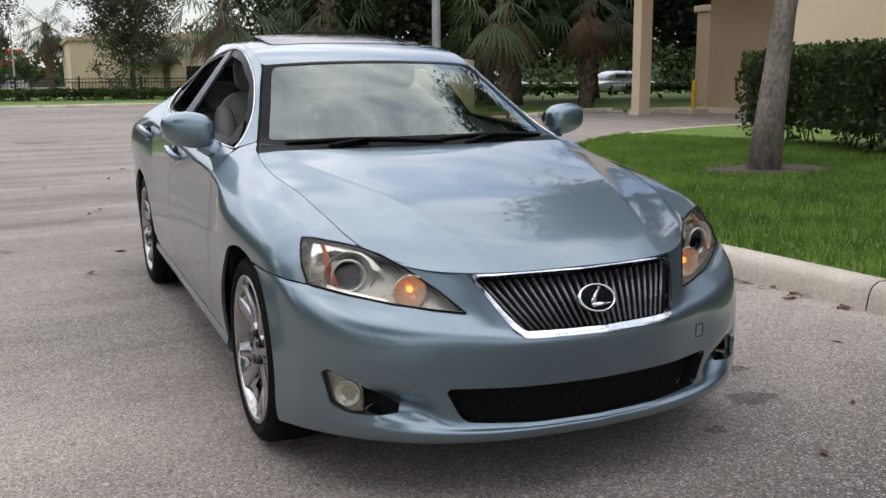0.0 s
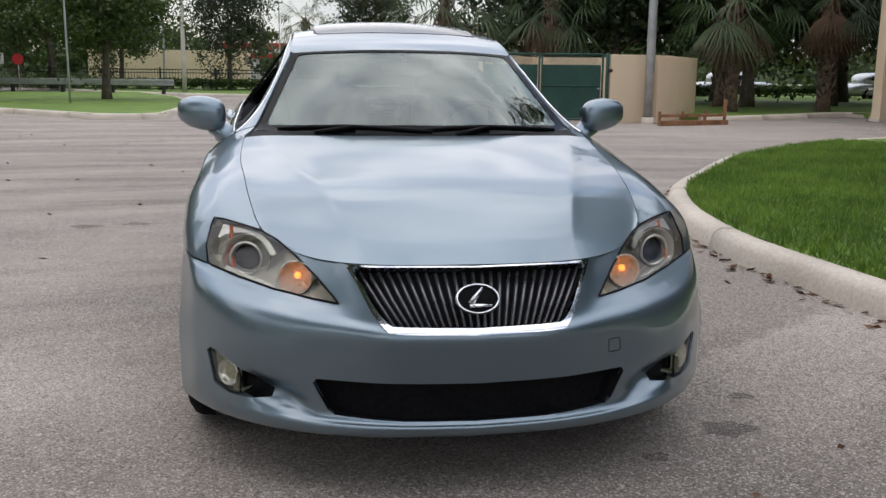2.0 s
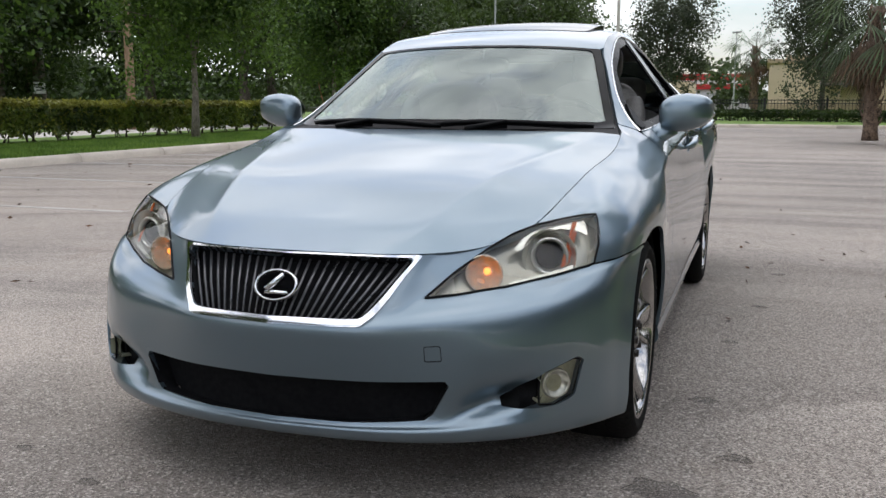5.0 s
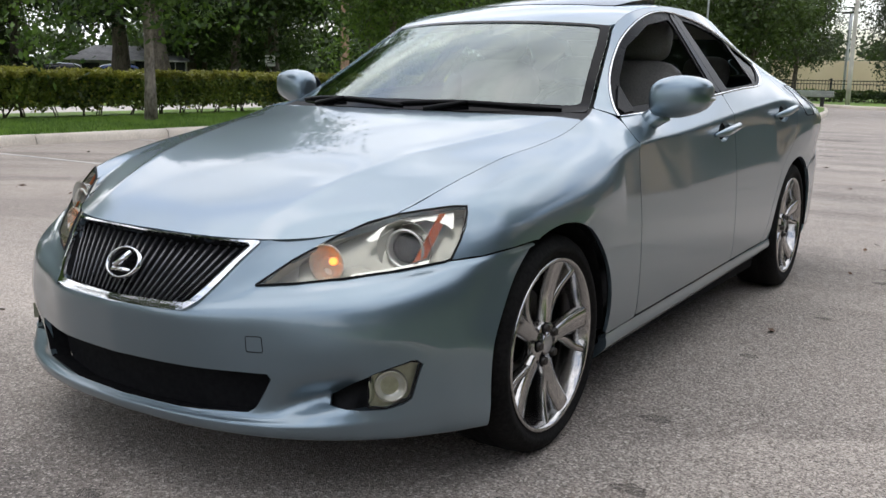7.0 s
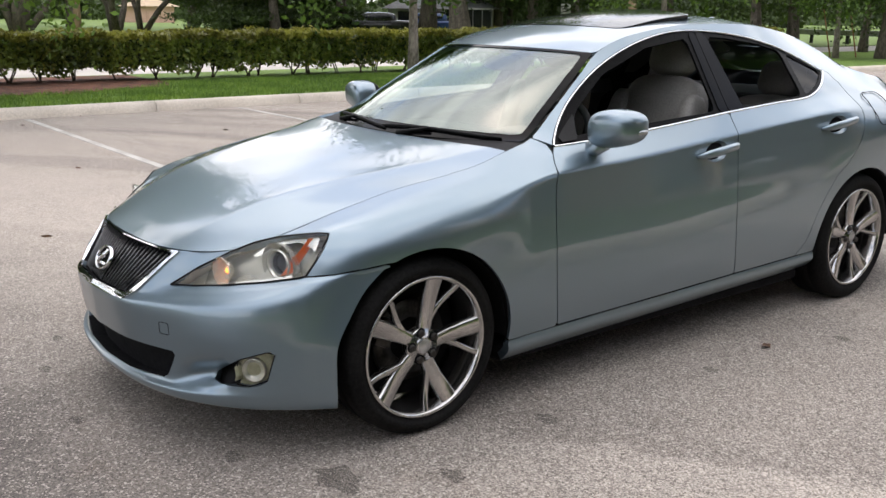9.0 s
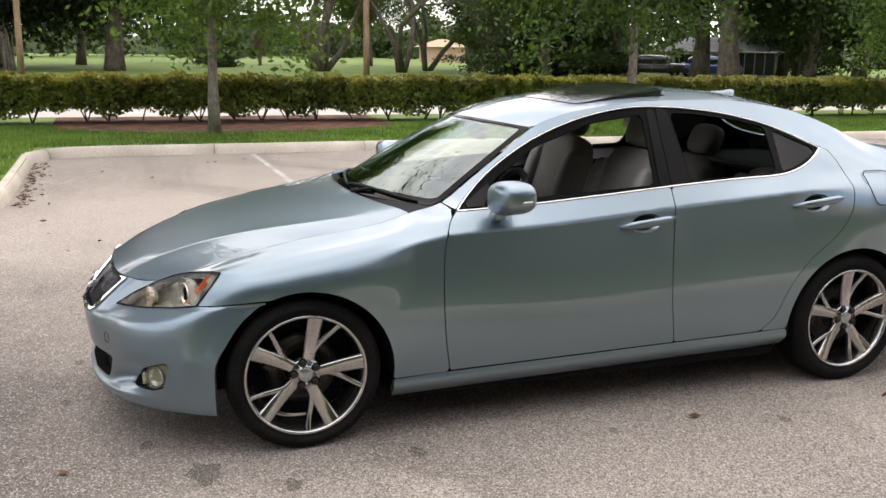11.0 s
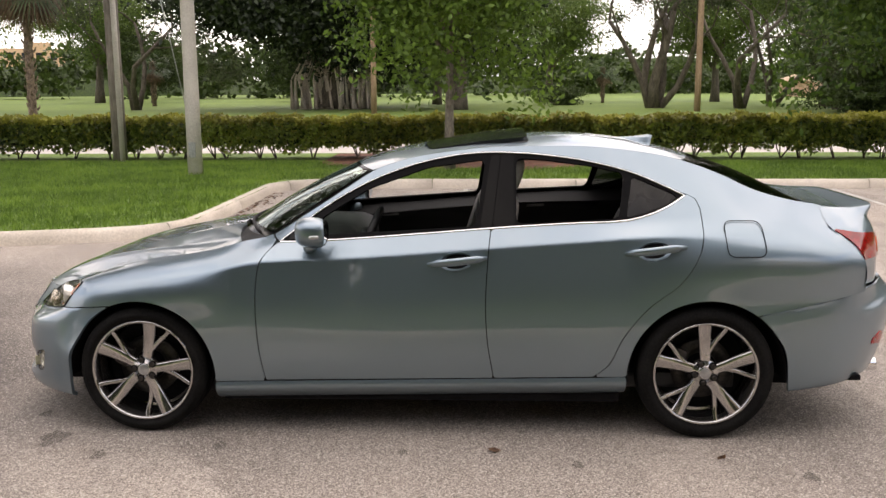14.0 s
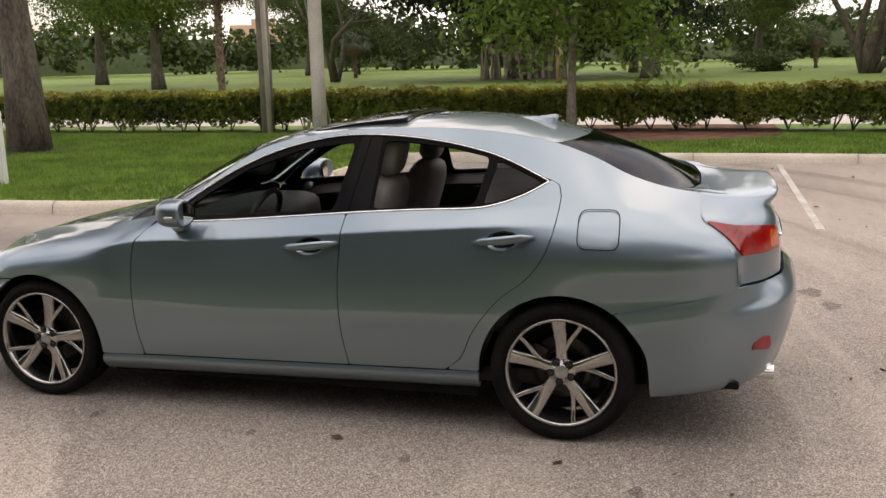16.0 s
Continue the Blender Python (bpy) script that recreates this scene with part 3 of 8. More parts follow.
def strip(path, normals, width, height):
    """A low rounded moulding along path, on a surface with the given normals."""
    p, n = np.asarray(path, float), np.asarray(normals, float)
    t = np.gradient(p, axis=0)
    t /= np.maximum(np.linalg.norm(t, axis=1), 1e-9)[:, None]
    s = np.cross(n, t)
    s /= np.maximum(np.linalg.norm(s, axis=1), 1e-9)[:, None]
    prof = ((-1, -0.6), (-0.8, 0.7), (0, 1.0), (0.8, 0.7), (1, -0.6))
    vs = [tuple(p[i] + s[i] * a * width / 2 + n[i] * b * height) for i in range(len(p)) for a, b in prof]
    k = len(prof)
    fs = [(i * k + j, i * k + j + 1, (i + 1) * k + j + 1, (i + 1) * k + j) for i in range(len(p) - 1) for j in range(k - 1)]
    return vs, fs

# ---- ground, kerbs, lawns ----
rng = np.random.default_rng(7)
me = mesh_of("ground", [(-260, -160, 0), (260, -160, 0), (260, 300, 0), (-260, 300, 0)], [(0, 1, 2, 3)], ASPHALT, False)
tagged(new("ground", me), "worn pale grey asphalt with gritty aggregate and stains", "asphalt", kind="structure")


def slab(name, outline, z0, z1, mat, label, category):
    """A flat raised plate with vertical sides."""
    n = len(outline)
    vs = [(x, y, z1) for x, y in outline] + [(x, y, z0) for x, y in outline]
    fs = [tuple(range(n))] + [((i + 1) % n, i, n + i, n + (i + 1) % n) for i in range(n)]
    bm = bmesh.new()
    for v in vs:
        bm.verts.new(v)
    bm.verts.ensure_lookup_table()
    for f in fs:
        bm.faces.new([bm.verts[i] for i in f])
    bmesh.ops.recalc_face_normals(bm, faces=bm.faces)
    bmesh.ops.triangulate(bm, faces=[f for f in bm.faces if len(f.verts) > 4])
    me = bpy.data.meshes.new(name)
    bm.to_mesh(me)
    bm.free()
    me.materials.append(mat)
    return tagged(new(name, me), label, category, kind="structure")


def kerb(name, path, label, closed=False, width=0.15, height=0.15, inside=1, joint=2.4):
    """A concrete kerb of separate cast lengths along path, its face on the path and its width to one side, with a rounded top edge."""
    p = np.asarray(path, float)
    if closed:
        p = np.vstack([p, p[:1]])
    seg = np.r_[0, np.cumsum(np.hypot(*np.diff(p, axis=0).T))]
    root = thing(name, label, "kerb", kind="structure")
    count = max(1, round(seg[-1] / joint))
    cuts = np.linspace(0, seg[-1], count + 1)
    for c in range(count):
        s = np.linspace(cuts[c] + 0.004, cuts[c + 1] - 0.004, 7)
        q = np.stack([np.interp(s, seg, p[:, 0]), np.interp(s, seg, p[:, 1])], 1)
        e = 0.05
        q2 = np.stack([np.interp(s + e, seg, p[:, 0]), np.interp(s + e, seg, p[:, 1])], 1)
        q1 = np.stack([np.interp(s - e, seg, p[:, 0]), np.interp(s - e, seg, p[:, 1])], 1)
        t = q2 - q1
        t /= np.maximum(np.linalg.norm(t, axis=1), 1e-9)[:, None]
        nrm = np.stack([-t[:, 1], t[:, 0]], 1) * inside
        prof = ((0.0, -0.02), (0.008, 0.03), (0.020, height - 0.060), (0.034, height - 0.032), (0.056, height - 0.012), (0.085, height), (width - 0.02, height), (width, height - 0.02), (width, -0.02))
        dz = rng.normal(0, 0.002)
        vs = [(q[i][0] + nrm[i][0] * a, q[i][1] + nrm[i][1] * a, z + dz) for i in range(len(s)) for a, z in prof]
        k = len(prof)
        fs = [(i * k + j, i * k + j + 1, (i + 1) * k + j + 1, (i + 1) * k + j) for i in range(len(s) - 1) for j in range(k - 1)]
        fs += [tuple(range(k)), tuple((len(s) - 1) * k + j for j in range(k - 1, -1, -1))]
        if inside > 0:
            fs = [tuple(reversed(f)) for f in fs]
        part("kerb_block", mesh_of("kerb_block", vs, fs, CONCRETE), root)
    return root


def arc(cx, cy, r, a0, a1, n=10):
    return [(cx + r * math.cos(radians(a0 + (a1 - a0) * i / n)), cy + r * math.sin(radians(a0 + (a1 - a0) * i / n))) for i in range(n + 1)]


# island beside the car: west edge, then swinging away to the north-east
east = [(2.85, -14), (2.6, -6), (2.46, -2), (2.40, 0.3), (2.33, 1.5), (2.29, 2.3), (2.39, 3.2), (2.56, 3.95), (2.83, 4.75), (3.20, 5.55), (3.90, 6.6), (4.55, 7.6), (5.5, 8.85), (7.3, 10.5), (9.2, 11.7), (12.0, 12.7), (18, 13.2), (26, 13.4)]
es = curve_of([(i, *p) for i, p in enumerate(east)])(np.linspace(0, len(east) - 1, 90))
kerb("kerb_east", es, "weathered cast concrete kerb round a lawn island", inside=-1, width=0.19)
slab("lawn_east", [(x + 0.17, y - 0.06) for x, y in es] + [(30, 13.3), (30, -14)], -0.02, 0.135, GRASS, "thick green lawn inside a concrete kerb", "lawn")

# stall bay on the west: kerb along x = -11, island to the south of it
WX = -10.0
westline = [(-9.8, 24.4), (-9.85, 22.3), (-10.1, 20.5), (-10.3, 19), (-10.25, 17.3), *[(WX, y) for y in np.linspace(15, 0.2, 13)],
            *arc(WX + 0.75, -0.89, 0.75, 180, 270, 8), (-8.4, -1.64), (-6.3, -1.66), *arc(-5.75, -2.75, 1.08, 80, 25, 8),
            (-4.55, -2.95), (-4.38, -3.67), (-4.3, -5), (-4.3, -8), (-4.4, -14), (-4.6, -30)]
kerb("kerb_west", westline, "pale cast concrete kerb with dark scuffs round a lawn", inside=-1)
slab("lawn_west", [(x - 0.08, y - 0.05) for x, y in westline] + [(-16.2, -30), (-16.2, 44), (-9.9, 44)],
     -0.02, 0.135, GRASS, "green lawn strip along the parking bay", "lawn")
mulch = [(-13.6 + 1.6 * math.sqrt(max(0.0, 1 - ((y - 1.6) / 3.2) ** 2)), y) for y in np.linspace(-1.6, 4.8, 24)]
slab("mulch_bed", [(x + 0.12 * math.sin(3.1 * y) + 0.06 * math.sin(7.7 * y), y) for x, y in mulch] + [(-15.9, 4.8), (-15.9, -1.6)],
     0.0, 0.15, MULCH, "red-brown bark mulch bed under the hedge", "mulch")
slab("road_west", [(-16.2, -90), (-16.2, 120), (-21.5, 120), (-21.5, -90)], -0.02, 0.02, PALE_ROAD, "pale concrete road behind the hedge", "road")
slab("lawn_park", [(-21.5, -150), (-21.5, 150), (-250, 150), (-250, -150)], -0.02, 0.05, PARK_GRASS, "wide sunlit park lawn", "lawn")

# painted stall lines
for y in (1.40, 4.45, 7.3, 10.15, 13.0, 15.8):
    slab("stall_line", [(WX + 0.05, y - 0.04), (-4.6, y - 0.04), (-4.6, y + 0.04), (WX + 0.05, y + 0.04)], -0.01, 0.004, LINE_PAINT, "worn white painted stall line", "road marking")

# island to the north and the far kerb
tip = [(-9.8, 24.4), (-7.94, 22.9), (-6.3, 21.3), *arc(-4.75, 21.0, 1.0, 225, 370, 10), (-3.75, 26.8), (-4.4, 31.5), (-5.3, 36.3), (-8.0, 44)]
kerb("kerb_north_island", tip, "pale cast concrete kerb round an island", inside=1)
slab("lawn_north_island", [(x + .09 * (-7 - x) / max(1.0, math.hypot(x + 7, y - 28)), y + .09 * (28 - y) / max(1.0, math.hypot(x + 7, y - 28))) for x, y in tip] + [(-9.89, 44)], -0.02, 0.136, GRASS, "short green lawn island", "lawn")
FARK = [(16, 39.6), (6.8, 40.0), (2.4, 40.2), (-1, 39.8), (-5, 41), (-8.2, 44.2), (-14, 51), (-20, 58)]
kerb("kerb_north", FARK, "pale cast concrete kerb along the far lawn", inside=-1, joint=4)
slab("lawn_north", [(x, y + 0.08) for x, y in FARK] + [(-20, 120), (60, 120), (60, 43), (30, 39.8)], -0.02, 0.133, GRASS, "green lawn in front of a fence", "lawn")

# ---- plants ----
def leaf_quads(centres, size, rng, stretch=1.9, droop=0.0):
    """Diamond leaves at centres, turned at random."""
    n = len(centres)
    d = rng.normal(size=(n, 3))
    d[:, 2] -= droop
    d /= np.linalg.norm(d, axis=1)[:, None]
    s = np.cross(d, rng.normal(size=(n, 3)))
    s /= np.maximum(np.linalg.norm(s, axis=1), 1e-6)[:, None]
    k = (size * rng.uniform(0.6, 1.3, n))[:, None]
    v = np.stack([centres - d * k * stretch / 2, centres + s * k / 2, centres + d * k * stretch / 2, centres - s * k / 2], 1).reshape(-1, 3)
    return v, np.arange(4 * n).reshape(-1, 4)


def crown_points(rng, clumps, per, cx, cy, cz, rx, ry, rz, tight=0.30, hollow=0.45, lift=0.0):
    """Leaf places in clumps that fill an uneven ellipsoid."""
    d = rng.normal(size=(clumps, 3))
    d /= np.linalg.norm(d, axis=1)[:, None]
    r = hollow + (1 - hollow) * rng.uniform(0, 1, clumps) ** 0.6
    lump = 1 + 0.28 * np.sin(3 * d[:, 0] + 2) * np.sin(4 * d[:, 1]) + 0.15 * rng.normal(size=clumps)
    c = d * (r * lump)[:, None] * (rx, ry, rz) + (cx, cy, cz)
    size = tight * (0.6 + 0.8 * rng.uniform(size=clumps))[:, None, None] * (rx, ry, rz * 0.8)
    p = c[:, None, :] + rng.normal(size=(clumps, per, 3)) * size * 0.45
    p[:, :, 2] += lift
    return p.reshape(-1, 3), c


def make_tree(label, height, trunk_r, crown, clumps, per, leaf, leaf_mat, bark, seed, fork=0.45, lean=(0, 0), name="tree", limbs=9, tight=0.30, droop=0.2, hollow=0.45):
    """A tree at the origin. crown: centre height, radius x/y, half height."""
    r = np.random.default_rng(seed)
    cz, rx, rz = crown
    ob = thing(name, label, "tree")
    pts, c = crown_points(r, clumps, per, lean[0] * cz, lean[1] * cz, cz, rx, rx, rz, tight, hollow)
    n = 9
    top = cz + rz * 0.3
    stem = [(lean[0] * top * u + 0.05 * trunk_r * math.sin(9 * u + seed) * 4, lean[1] * top * u + 0.2 * trunk_r * math.sin(7 * u + seed * 2), top * u) for u in np.linspace(0, 1, n)]
    rad = [trunk_r * (1.35 if i == 0 else 1.06 if i == 1 else 1.0 - 0.78 * (i / (n - 1)) ** 1.3) for i in range(n)]
    pieces = [tube(stem, rad, 10)]
    for k in range(limbs):
        u = fork + (0.92 - fork) * k / max(1, limbs - 1)
        i = u * (n - 1)
        j = int(i)
        a = Vector(stem[j]).lerp(Vector(stem[min(j + 1, n - 1)]), i - j)
        goal = Vector(c[(k * 7) % len(c)])
        mid = a.lerp(goal, 0.5) + Vector((0, 0, 0.12 * rx)) + Vector(r.normal(size=3)) * 0.08 * rx
        w = trunk_r * (1.0 - 0.78 * u) * 0.75
        pieces.append(tube([a, a.lerp(mid, 0.5) + Vector((0, 0, 0.03 * rx)), mid, goal], [w, w * 0.75, w * 0.5, w * 0.15], 6))
        for q in range(2):
            g2 = Vector(c[(k * 7 + 3 + q * 5) % len(c)])
            if (g2 - mid).length < rx * 1.1:
                pieces.append(tube([mid, mid.lerp(g2, 0.5) + Vector((0, 0, 0.05 * rx)), g2], [w * 0.42, w * 0.28, w * 0.08], 5))
    part("trunk", mesh_of("trunk", *joined(*pieces), bark), ob)
    v, f = leaf_quads(pts, leaf, r, droop=droop)
    part("crown", soup("crown", v, f, leaf_mat), ob)
    return ob


def make_palm(label, trunk_h, trunk_r, fronds, frond_len, seed, dead=10, name="palm_tree"):
    """A fan palm: a trunk with old leaf bases, fans of narrow leaflets, a hanging skirt of dead fans."""
    r = np.random.default_rng(seed)
    ob = thing(name, label, "palm")
    n = 14
    stem = [(0.03 * math.sin(3 * u + seed), 0.03 * math.cos(4 * u + seed), trunk_h * u) for u in np.linspace(0, 1, n)]
    pieces = [tube(stem, [trunk_r * (1.15 if i == 0 else 1 - 0.18 * i / n) for i in range(n)], 12)]
    for k in range(70):
        a, z = k * 2.4, trunk_h * (0.12 + 0.86 * k / 70)
        b = Vector((math.cos(a), math.sin(a), 0))
        p0 = b * trunk_r * 0.85 + Vector((0, 0, z))
        pieces.append(tube([p0, p0 + b * 0.07 + Vector((0, 0, 0.09)), p0 + b * 0.10 + Vector((0, 0, 0.19))], [0.05, 0.035, 0.015], 4))
    part("trunk", mesh_of("trunk", *joined(*pieces), PALM_BARK), ob)

    def fans(count, low, high, length, hang):
        vs, fs = [], []
        for k in range(count):
            az = k * 2.3999 + r.uniform(-0.2, 0.2)
            el = radians(r.uniform(low, high))
            d = Vector((math.cos(az) * math.cos(el), math.sin(az) * math.cos(el), math.sin(el)))
            side = Vector((-math.sin(az), math.cos(az), 0))
            base = Vector((0, 0, trunk_h - 0.05))
            L = length * r.uniform(0.75, 1.1)
            stalk = base + d * L * 0.55 - Vector((0, 0, hang * 0.12 * L))
            up = side.cross(d).normalized()
            k0 = len(vs)
            w = side * 0.018
            vs += [base - w, base + w, stalk + w, stalk - w]
            fs.append((k0, k0 + 1, k0 + 2, k0 + 3))
            m = 15
            for q in range(m):
                b = radians(-78 + 156 * q / (m - 1))
                ld = (d * math.cos(b) + side * math.sin(b)).normalized()
                tip = stalk + ld * L * 0.55 * (0.75 + 0.25 * math.cos(b)) - Vector((0, 0, 1)) * (hang * 0.24 * L * (0.6 + abs(math.sin(b))))
                mid = stalk.lerp(tip, 0.55) + Vector((0, 0, 0.06 * L * hang)) + up * 0.02
                ww = (ld.cross(up)).normalized() * 0.020
                k0 = len(vs)
                vs += [stalk, mid - ww, mid + ww, tip]
                fs += [(k0, k0 + 1, k0 + 3, k0 + 2)]
        return np.array([tuple(v) for v in vs]), np.array(fs)
    part("crown", soup("crown", *fans(fronds, -48, 70, frond_len, 1.0), PALM_LEAF), ob)
    if dead:
        part("dead_skirt", soup("dead_skirt", *fans(dead, -80, -45, frond_len * 0.85, 0.8), PALM_DEAD), ob)
    return ob


def make_hedge(length, depth, height, leaves, seed, mat, tip, label, leaf=0.062, foot=0.12, name="hedge_section"):
    """A clipped hedge section along y: bare forked stems below, dense small leaves above, an uneven face and top."""
    r = np.random.default_rng(seed)
    ob = thing(name, label, "hedge", group="clipped hedge")
    n = leaves
    y = r.uniform(-length / 2, length / 2, n)
    edge = r.uniform(size=n) < 0.72
    x = np.where(edge, np.sign(r.normal(size=n)) * (depth / 2 - abs(r.normal(0, 0.05, n))), r.uniform(-depth / 2, depth / 2, n))
    top = height * (1 + 0.035 * np.sin(4.1 * y + seed) + 0.03 * np.sin(11 * y + seed * 2))
    low = foot + 0.17 * (0.5 + 0.5 * np.sin(5.3 * y + seed * 3)) * np.where(abs(x) > depth * 0.3, 1.0, 0.8)
    z = low + (top - low) * r.uniform(0, 1, n) ** 0.75
    roof = r.uniform(size=n) < 0.22
    z = np.where(roof, top + r.normal(0, 0.025, n), z)
    x = np.where(roof, r.uniform(-depth / 2, depth / 2, n), x)
    x += 0.05 * np.sin(6 * y + 3 * z) + 0.03 * np.sin(17 * y - 8 * z)
    p = np.stack([x, y, z], 1)
    young = (z > top - 0.10) | (r.uniform(size=n) < 0.10)
    v, f = leaf_quads(p[~young], leaf, r, 1.7)
    part("foliage", soup("foliage", v, f, mat), ob)
    v, f = leaf_quads(p[young], leaf * 0.95, r, 1.7)
    part("new_growth", soup("new_growth", v, f, tip), ob)
    stems = []
    for k in range(int(length / 0.55)):
        y0 = -length / 2 + 0.3 + k * 0.55 + r.uniform(-0.24, 0.24)
        for q in range(int(r.integers(2, 6))):
            yy, xx = y0 + r.uniform(-0.3, 0.3), r.uniform(-0.25, 0.25)
            stems.append(tube([(r.uniform(-.1, .1), y0, 0.0), (xx * 0.4, y0 + (yy - y0) * 0.5, 0.22), (xx, yy, 0.62)], [0.020 * r.uniform(.5, 1), 0.013, 0.006], 5))
    tagged(part("stem_tangle", mesh_of("stem_tangle", *joined(*stems), BARK), ob), kind="stuff")
    # dark solid box, added to stand for the shade deep between the leaves
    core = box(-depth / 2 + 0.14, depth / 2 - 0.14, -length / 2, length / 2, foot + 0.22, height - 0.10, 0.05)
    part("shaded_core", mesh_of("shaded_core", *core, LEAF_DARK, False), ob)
    return ob


def rows_of(proto, places):
    """The prototype at the first place and copies at the rest: (x, y, z, turn, scale)."""
    for i, (x, y, z, rz, s) in enumerate(places):
        m = Matrix.LocRotScale((x, y, z), Euler((0, 0, radians(rz))), None)
        o = proto if i == 0 else copy_thing(proto, m)
        o.matrix_basis = Matrix.LocRotScale((x, y, z), Euler((0, 0, radians(rz))), (s, s, s))


# clipped hedge behind the parking bay
HX = -14.6
secs = [make_hedge(3.0, 0.95, 0.87, 9600, 11 + k, HEDGE_LEAF, HEDGE_TIP, "clipped green hedge with reddish new leaves over bare stems", foot=0.11) for k in range(3)]
for k, s in enumerate(secs):
    rows_of(s, [(HX + 0.08 * math.sin(i * 1.7 + k), -27 + 3.0 * (3 * i + k), 0.13, 180 * ((i + k) % 2), 1.0) for i in range(6)])
bh = make_hedge(3.0, 1.6, 1.42, 9000, 31, LEAF, LEAF, "dense dark green hedge in front of a cream wall", 0.05, 0.10)
rows_of(bh, [(9.45, 7.2, 0.12, -12, 1.0), (8.9, 4.4, 0.12, -9, 1.0), (8.5, 1.6, 0.12, -6, 1.0), (8.3, -1.6, 0.12, -4, 1.0), (8.2, -4.4, 0.12, 0, 1.0)])
nh = make_hedge(6.0, 0.8, 0.62, 2600, 41, LEAF, LEAF, "low dark green hedge along an iron fence", 0.09, 0.06)

# street trees
sapling = make_tree("young shade tree with pale slim trunk and bright leaves", 6, 0.085, (4.35, 2.0, 2.45), 230, 170, 0.070, LEAF_BRIGHT, BARK_PALE, 5, 0.38, limbs=12, tight=0.34)
rows_of(sapling, [(-11.92, 1.08, 0.14, 0, 1.0), (-12.1, 9.3, 0.14, 140, 1.12), (-12.4, 17.3, 0.14, 70, 1.0), (-13.1, 26.8, 0.14, 200, 1.0)])
oak = make_tree("smooth grey leaning tree trunk in a mulch ring", 8, 0.145, (6.3, 2.6, 1.9), 130, 160, 0.085, LEAF, BARK_PALE, 9, 0.5, (0.15, 0.0), limbs=10)
oak.location = (6.1, 5.12, 0.13)
big = make_tree("large grey shade tree with flared trunk on the lawn", 15, 0.31, (10.2, 6.2, 4.2), 330, 150, 0.11, LEAF, BARK, 17, 0.40, (-0.05, 0), limbs=12)
big.location = (-9.9, -8.9, 0.12)
islet = make_tree("dense rounded dark green tree on a kerbed island", 5, 0.13, (3.2, 1.9, 1.8), 110, 150, 0.075, LEAF, BARK, 23, 0.35, limbs=9, tight=0.36)
rows_of(islet, [(-7.27, 32.05, 0.13, 0, 1.12), (-12.2, 28.0, 0.13, 90, 1.1), (-15.5, 33, 0.1, 40, 1.2)])
wispy = make_tree("thin grey-green feathery tree behind a fence", 7, 0.13, (4.2, 2.2, 3.0), 150, 120, 0.078, LEAF_GREY, BARK, 29, 0.3, limbs=12, tight=0.26, hollow=0.3)
rows_of(wispy, [(-4.2, 50.5, 0.1, 0, 1.1), (3.9, 50.5, 0.1, 120, 1.15), (-10.5, 53.5, 0.1, 60, 1.1)])

# fan palms
pal = make_palm("fan palm with booted trunk and hanging dead fronds", 3.1, 0.17, 34, 1.9, 3, 22)
rows_of(pal, [(3.75, 23.7, 0.1, 0, 1.1), (12.4, 23.4, 0.1, 80, 1.2), (15.6, 23.6, 0.1, 200, 1.25), (-16.0, 42.8, 0.1, 30, 1.08), (14.2, 28, 0.1, 10, 1.2), (7.9, 27.5, 0.1, 140, 1.2)])
pal2 = make_palm("slim fan palm with a green round head", 3.0, 0.14, 30, 1.6, 8, 10)
rows_of(pal2, [(6.2, 54.5, 0.1, 0, 1.15), (9.8, 54.5, 0.1, 80, 1.15), (-18, 60, 0.1, 10, 1.6), (0.2, 70, 0.1, 10, 1.7), (11, 50, 0.1, 40, 1.0), (-76, 12, 0.05, 50, 1.0), (-70, -25, 0.05, 50, 1.2)])

tall_palm = make_palm("tall slim palm with a brown trunk and drooping dead fronds", 6.2, 0.15, 26, 2.4, 21, 70)
tall_palm.location = (-26.9, -14.0, 0.05)

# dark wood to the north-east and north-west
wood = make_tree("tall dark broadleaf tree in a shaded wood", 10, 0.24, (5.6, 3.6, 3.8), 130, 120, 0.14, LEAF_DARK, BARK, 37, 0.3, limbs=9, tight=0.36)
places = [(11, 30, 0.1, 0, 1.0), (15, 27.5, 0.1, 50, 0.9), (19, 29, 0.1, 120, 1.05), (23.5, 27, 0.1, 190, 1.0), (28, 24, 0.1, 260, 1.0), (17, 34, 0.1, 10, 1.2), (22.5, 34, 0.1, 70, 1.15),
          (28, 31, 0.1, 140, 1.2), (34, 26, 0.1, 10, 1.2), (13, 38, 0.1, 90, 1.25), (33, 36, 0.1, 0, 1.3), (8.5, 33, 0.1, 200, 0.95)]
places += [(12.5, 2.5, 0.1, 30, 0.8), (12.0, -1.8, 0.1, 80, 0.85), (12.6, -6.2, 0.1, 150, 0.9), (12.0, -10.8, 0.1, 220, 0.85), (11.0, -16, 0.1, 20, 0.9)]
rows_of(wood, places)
wood_west = make_tree("tall green broadleaf tree at the end of the park", 10, 0.24, (5.6, 3.6, 3.8), 130, 120, 0.13, LEAF, BARK, 39, 0.3, limbs=9, tight=0.36)
places = [(-21, 34, 0.1, 0, 1.0), (-23, 40, 0.1, 20, 1.1), (-18.5, 44, 0.1, 130, 1.05), (-14, 52, 0.1, 80, 1.0), (-29, 38, 0.1, 10, 1.2),
           (-34, 33, 0.1, 210, 1.2), (-20, 58, 0.1, 210, 1.1)]
rows_of(wood_west, places)

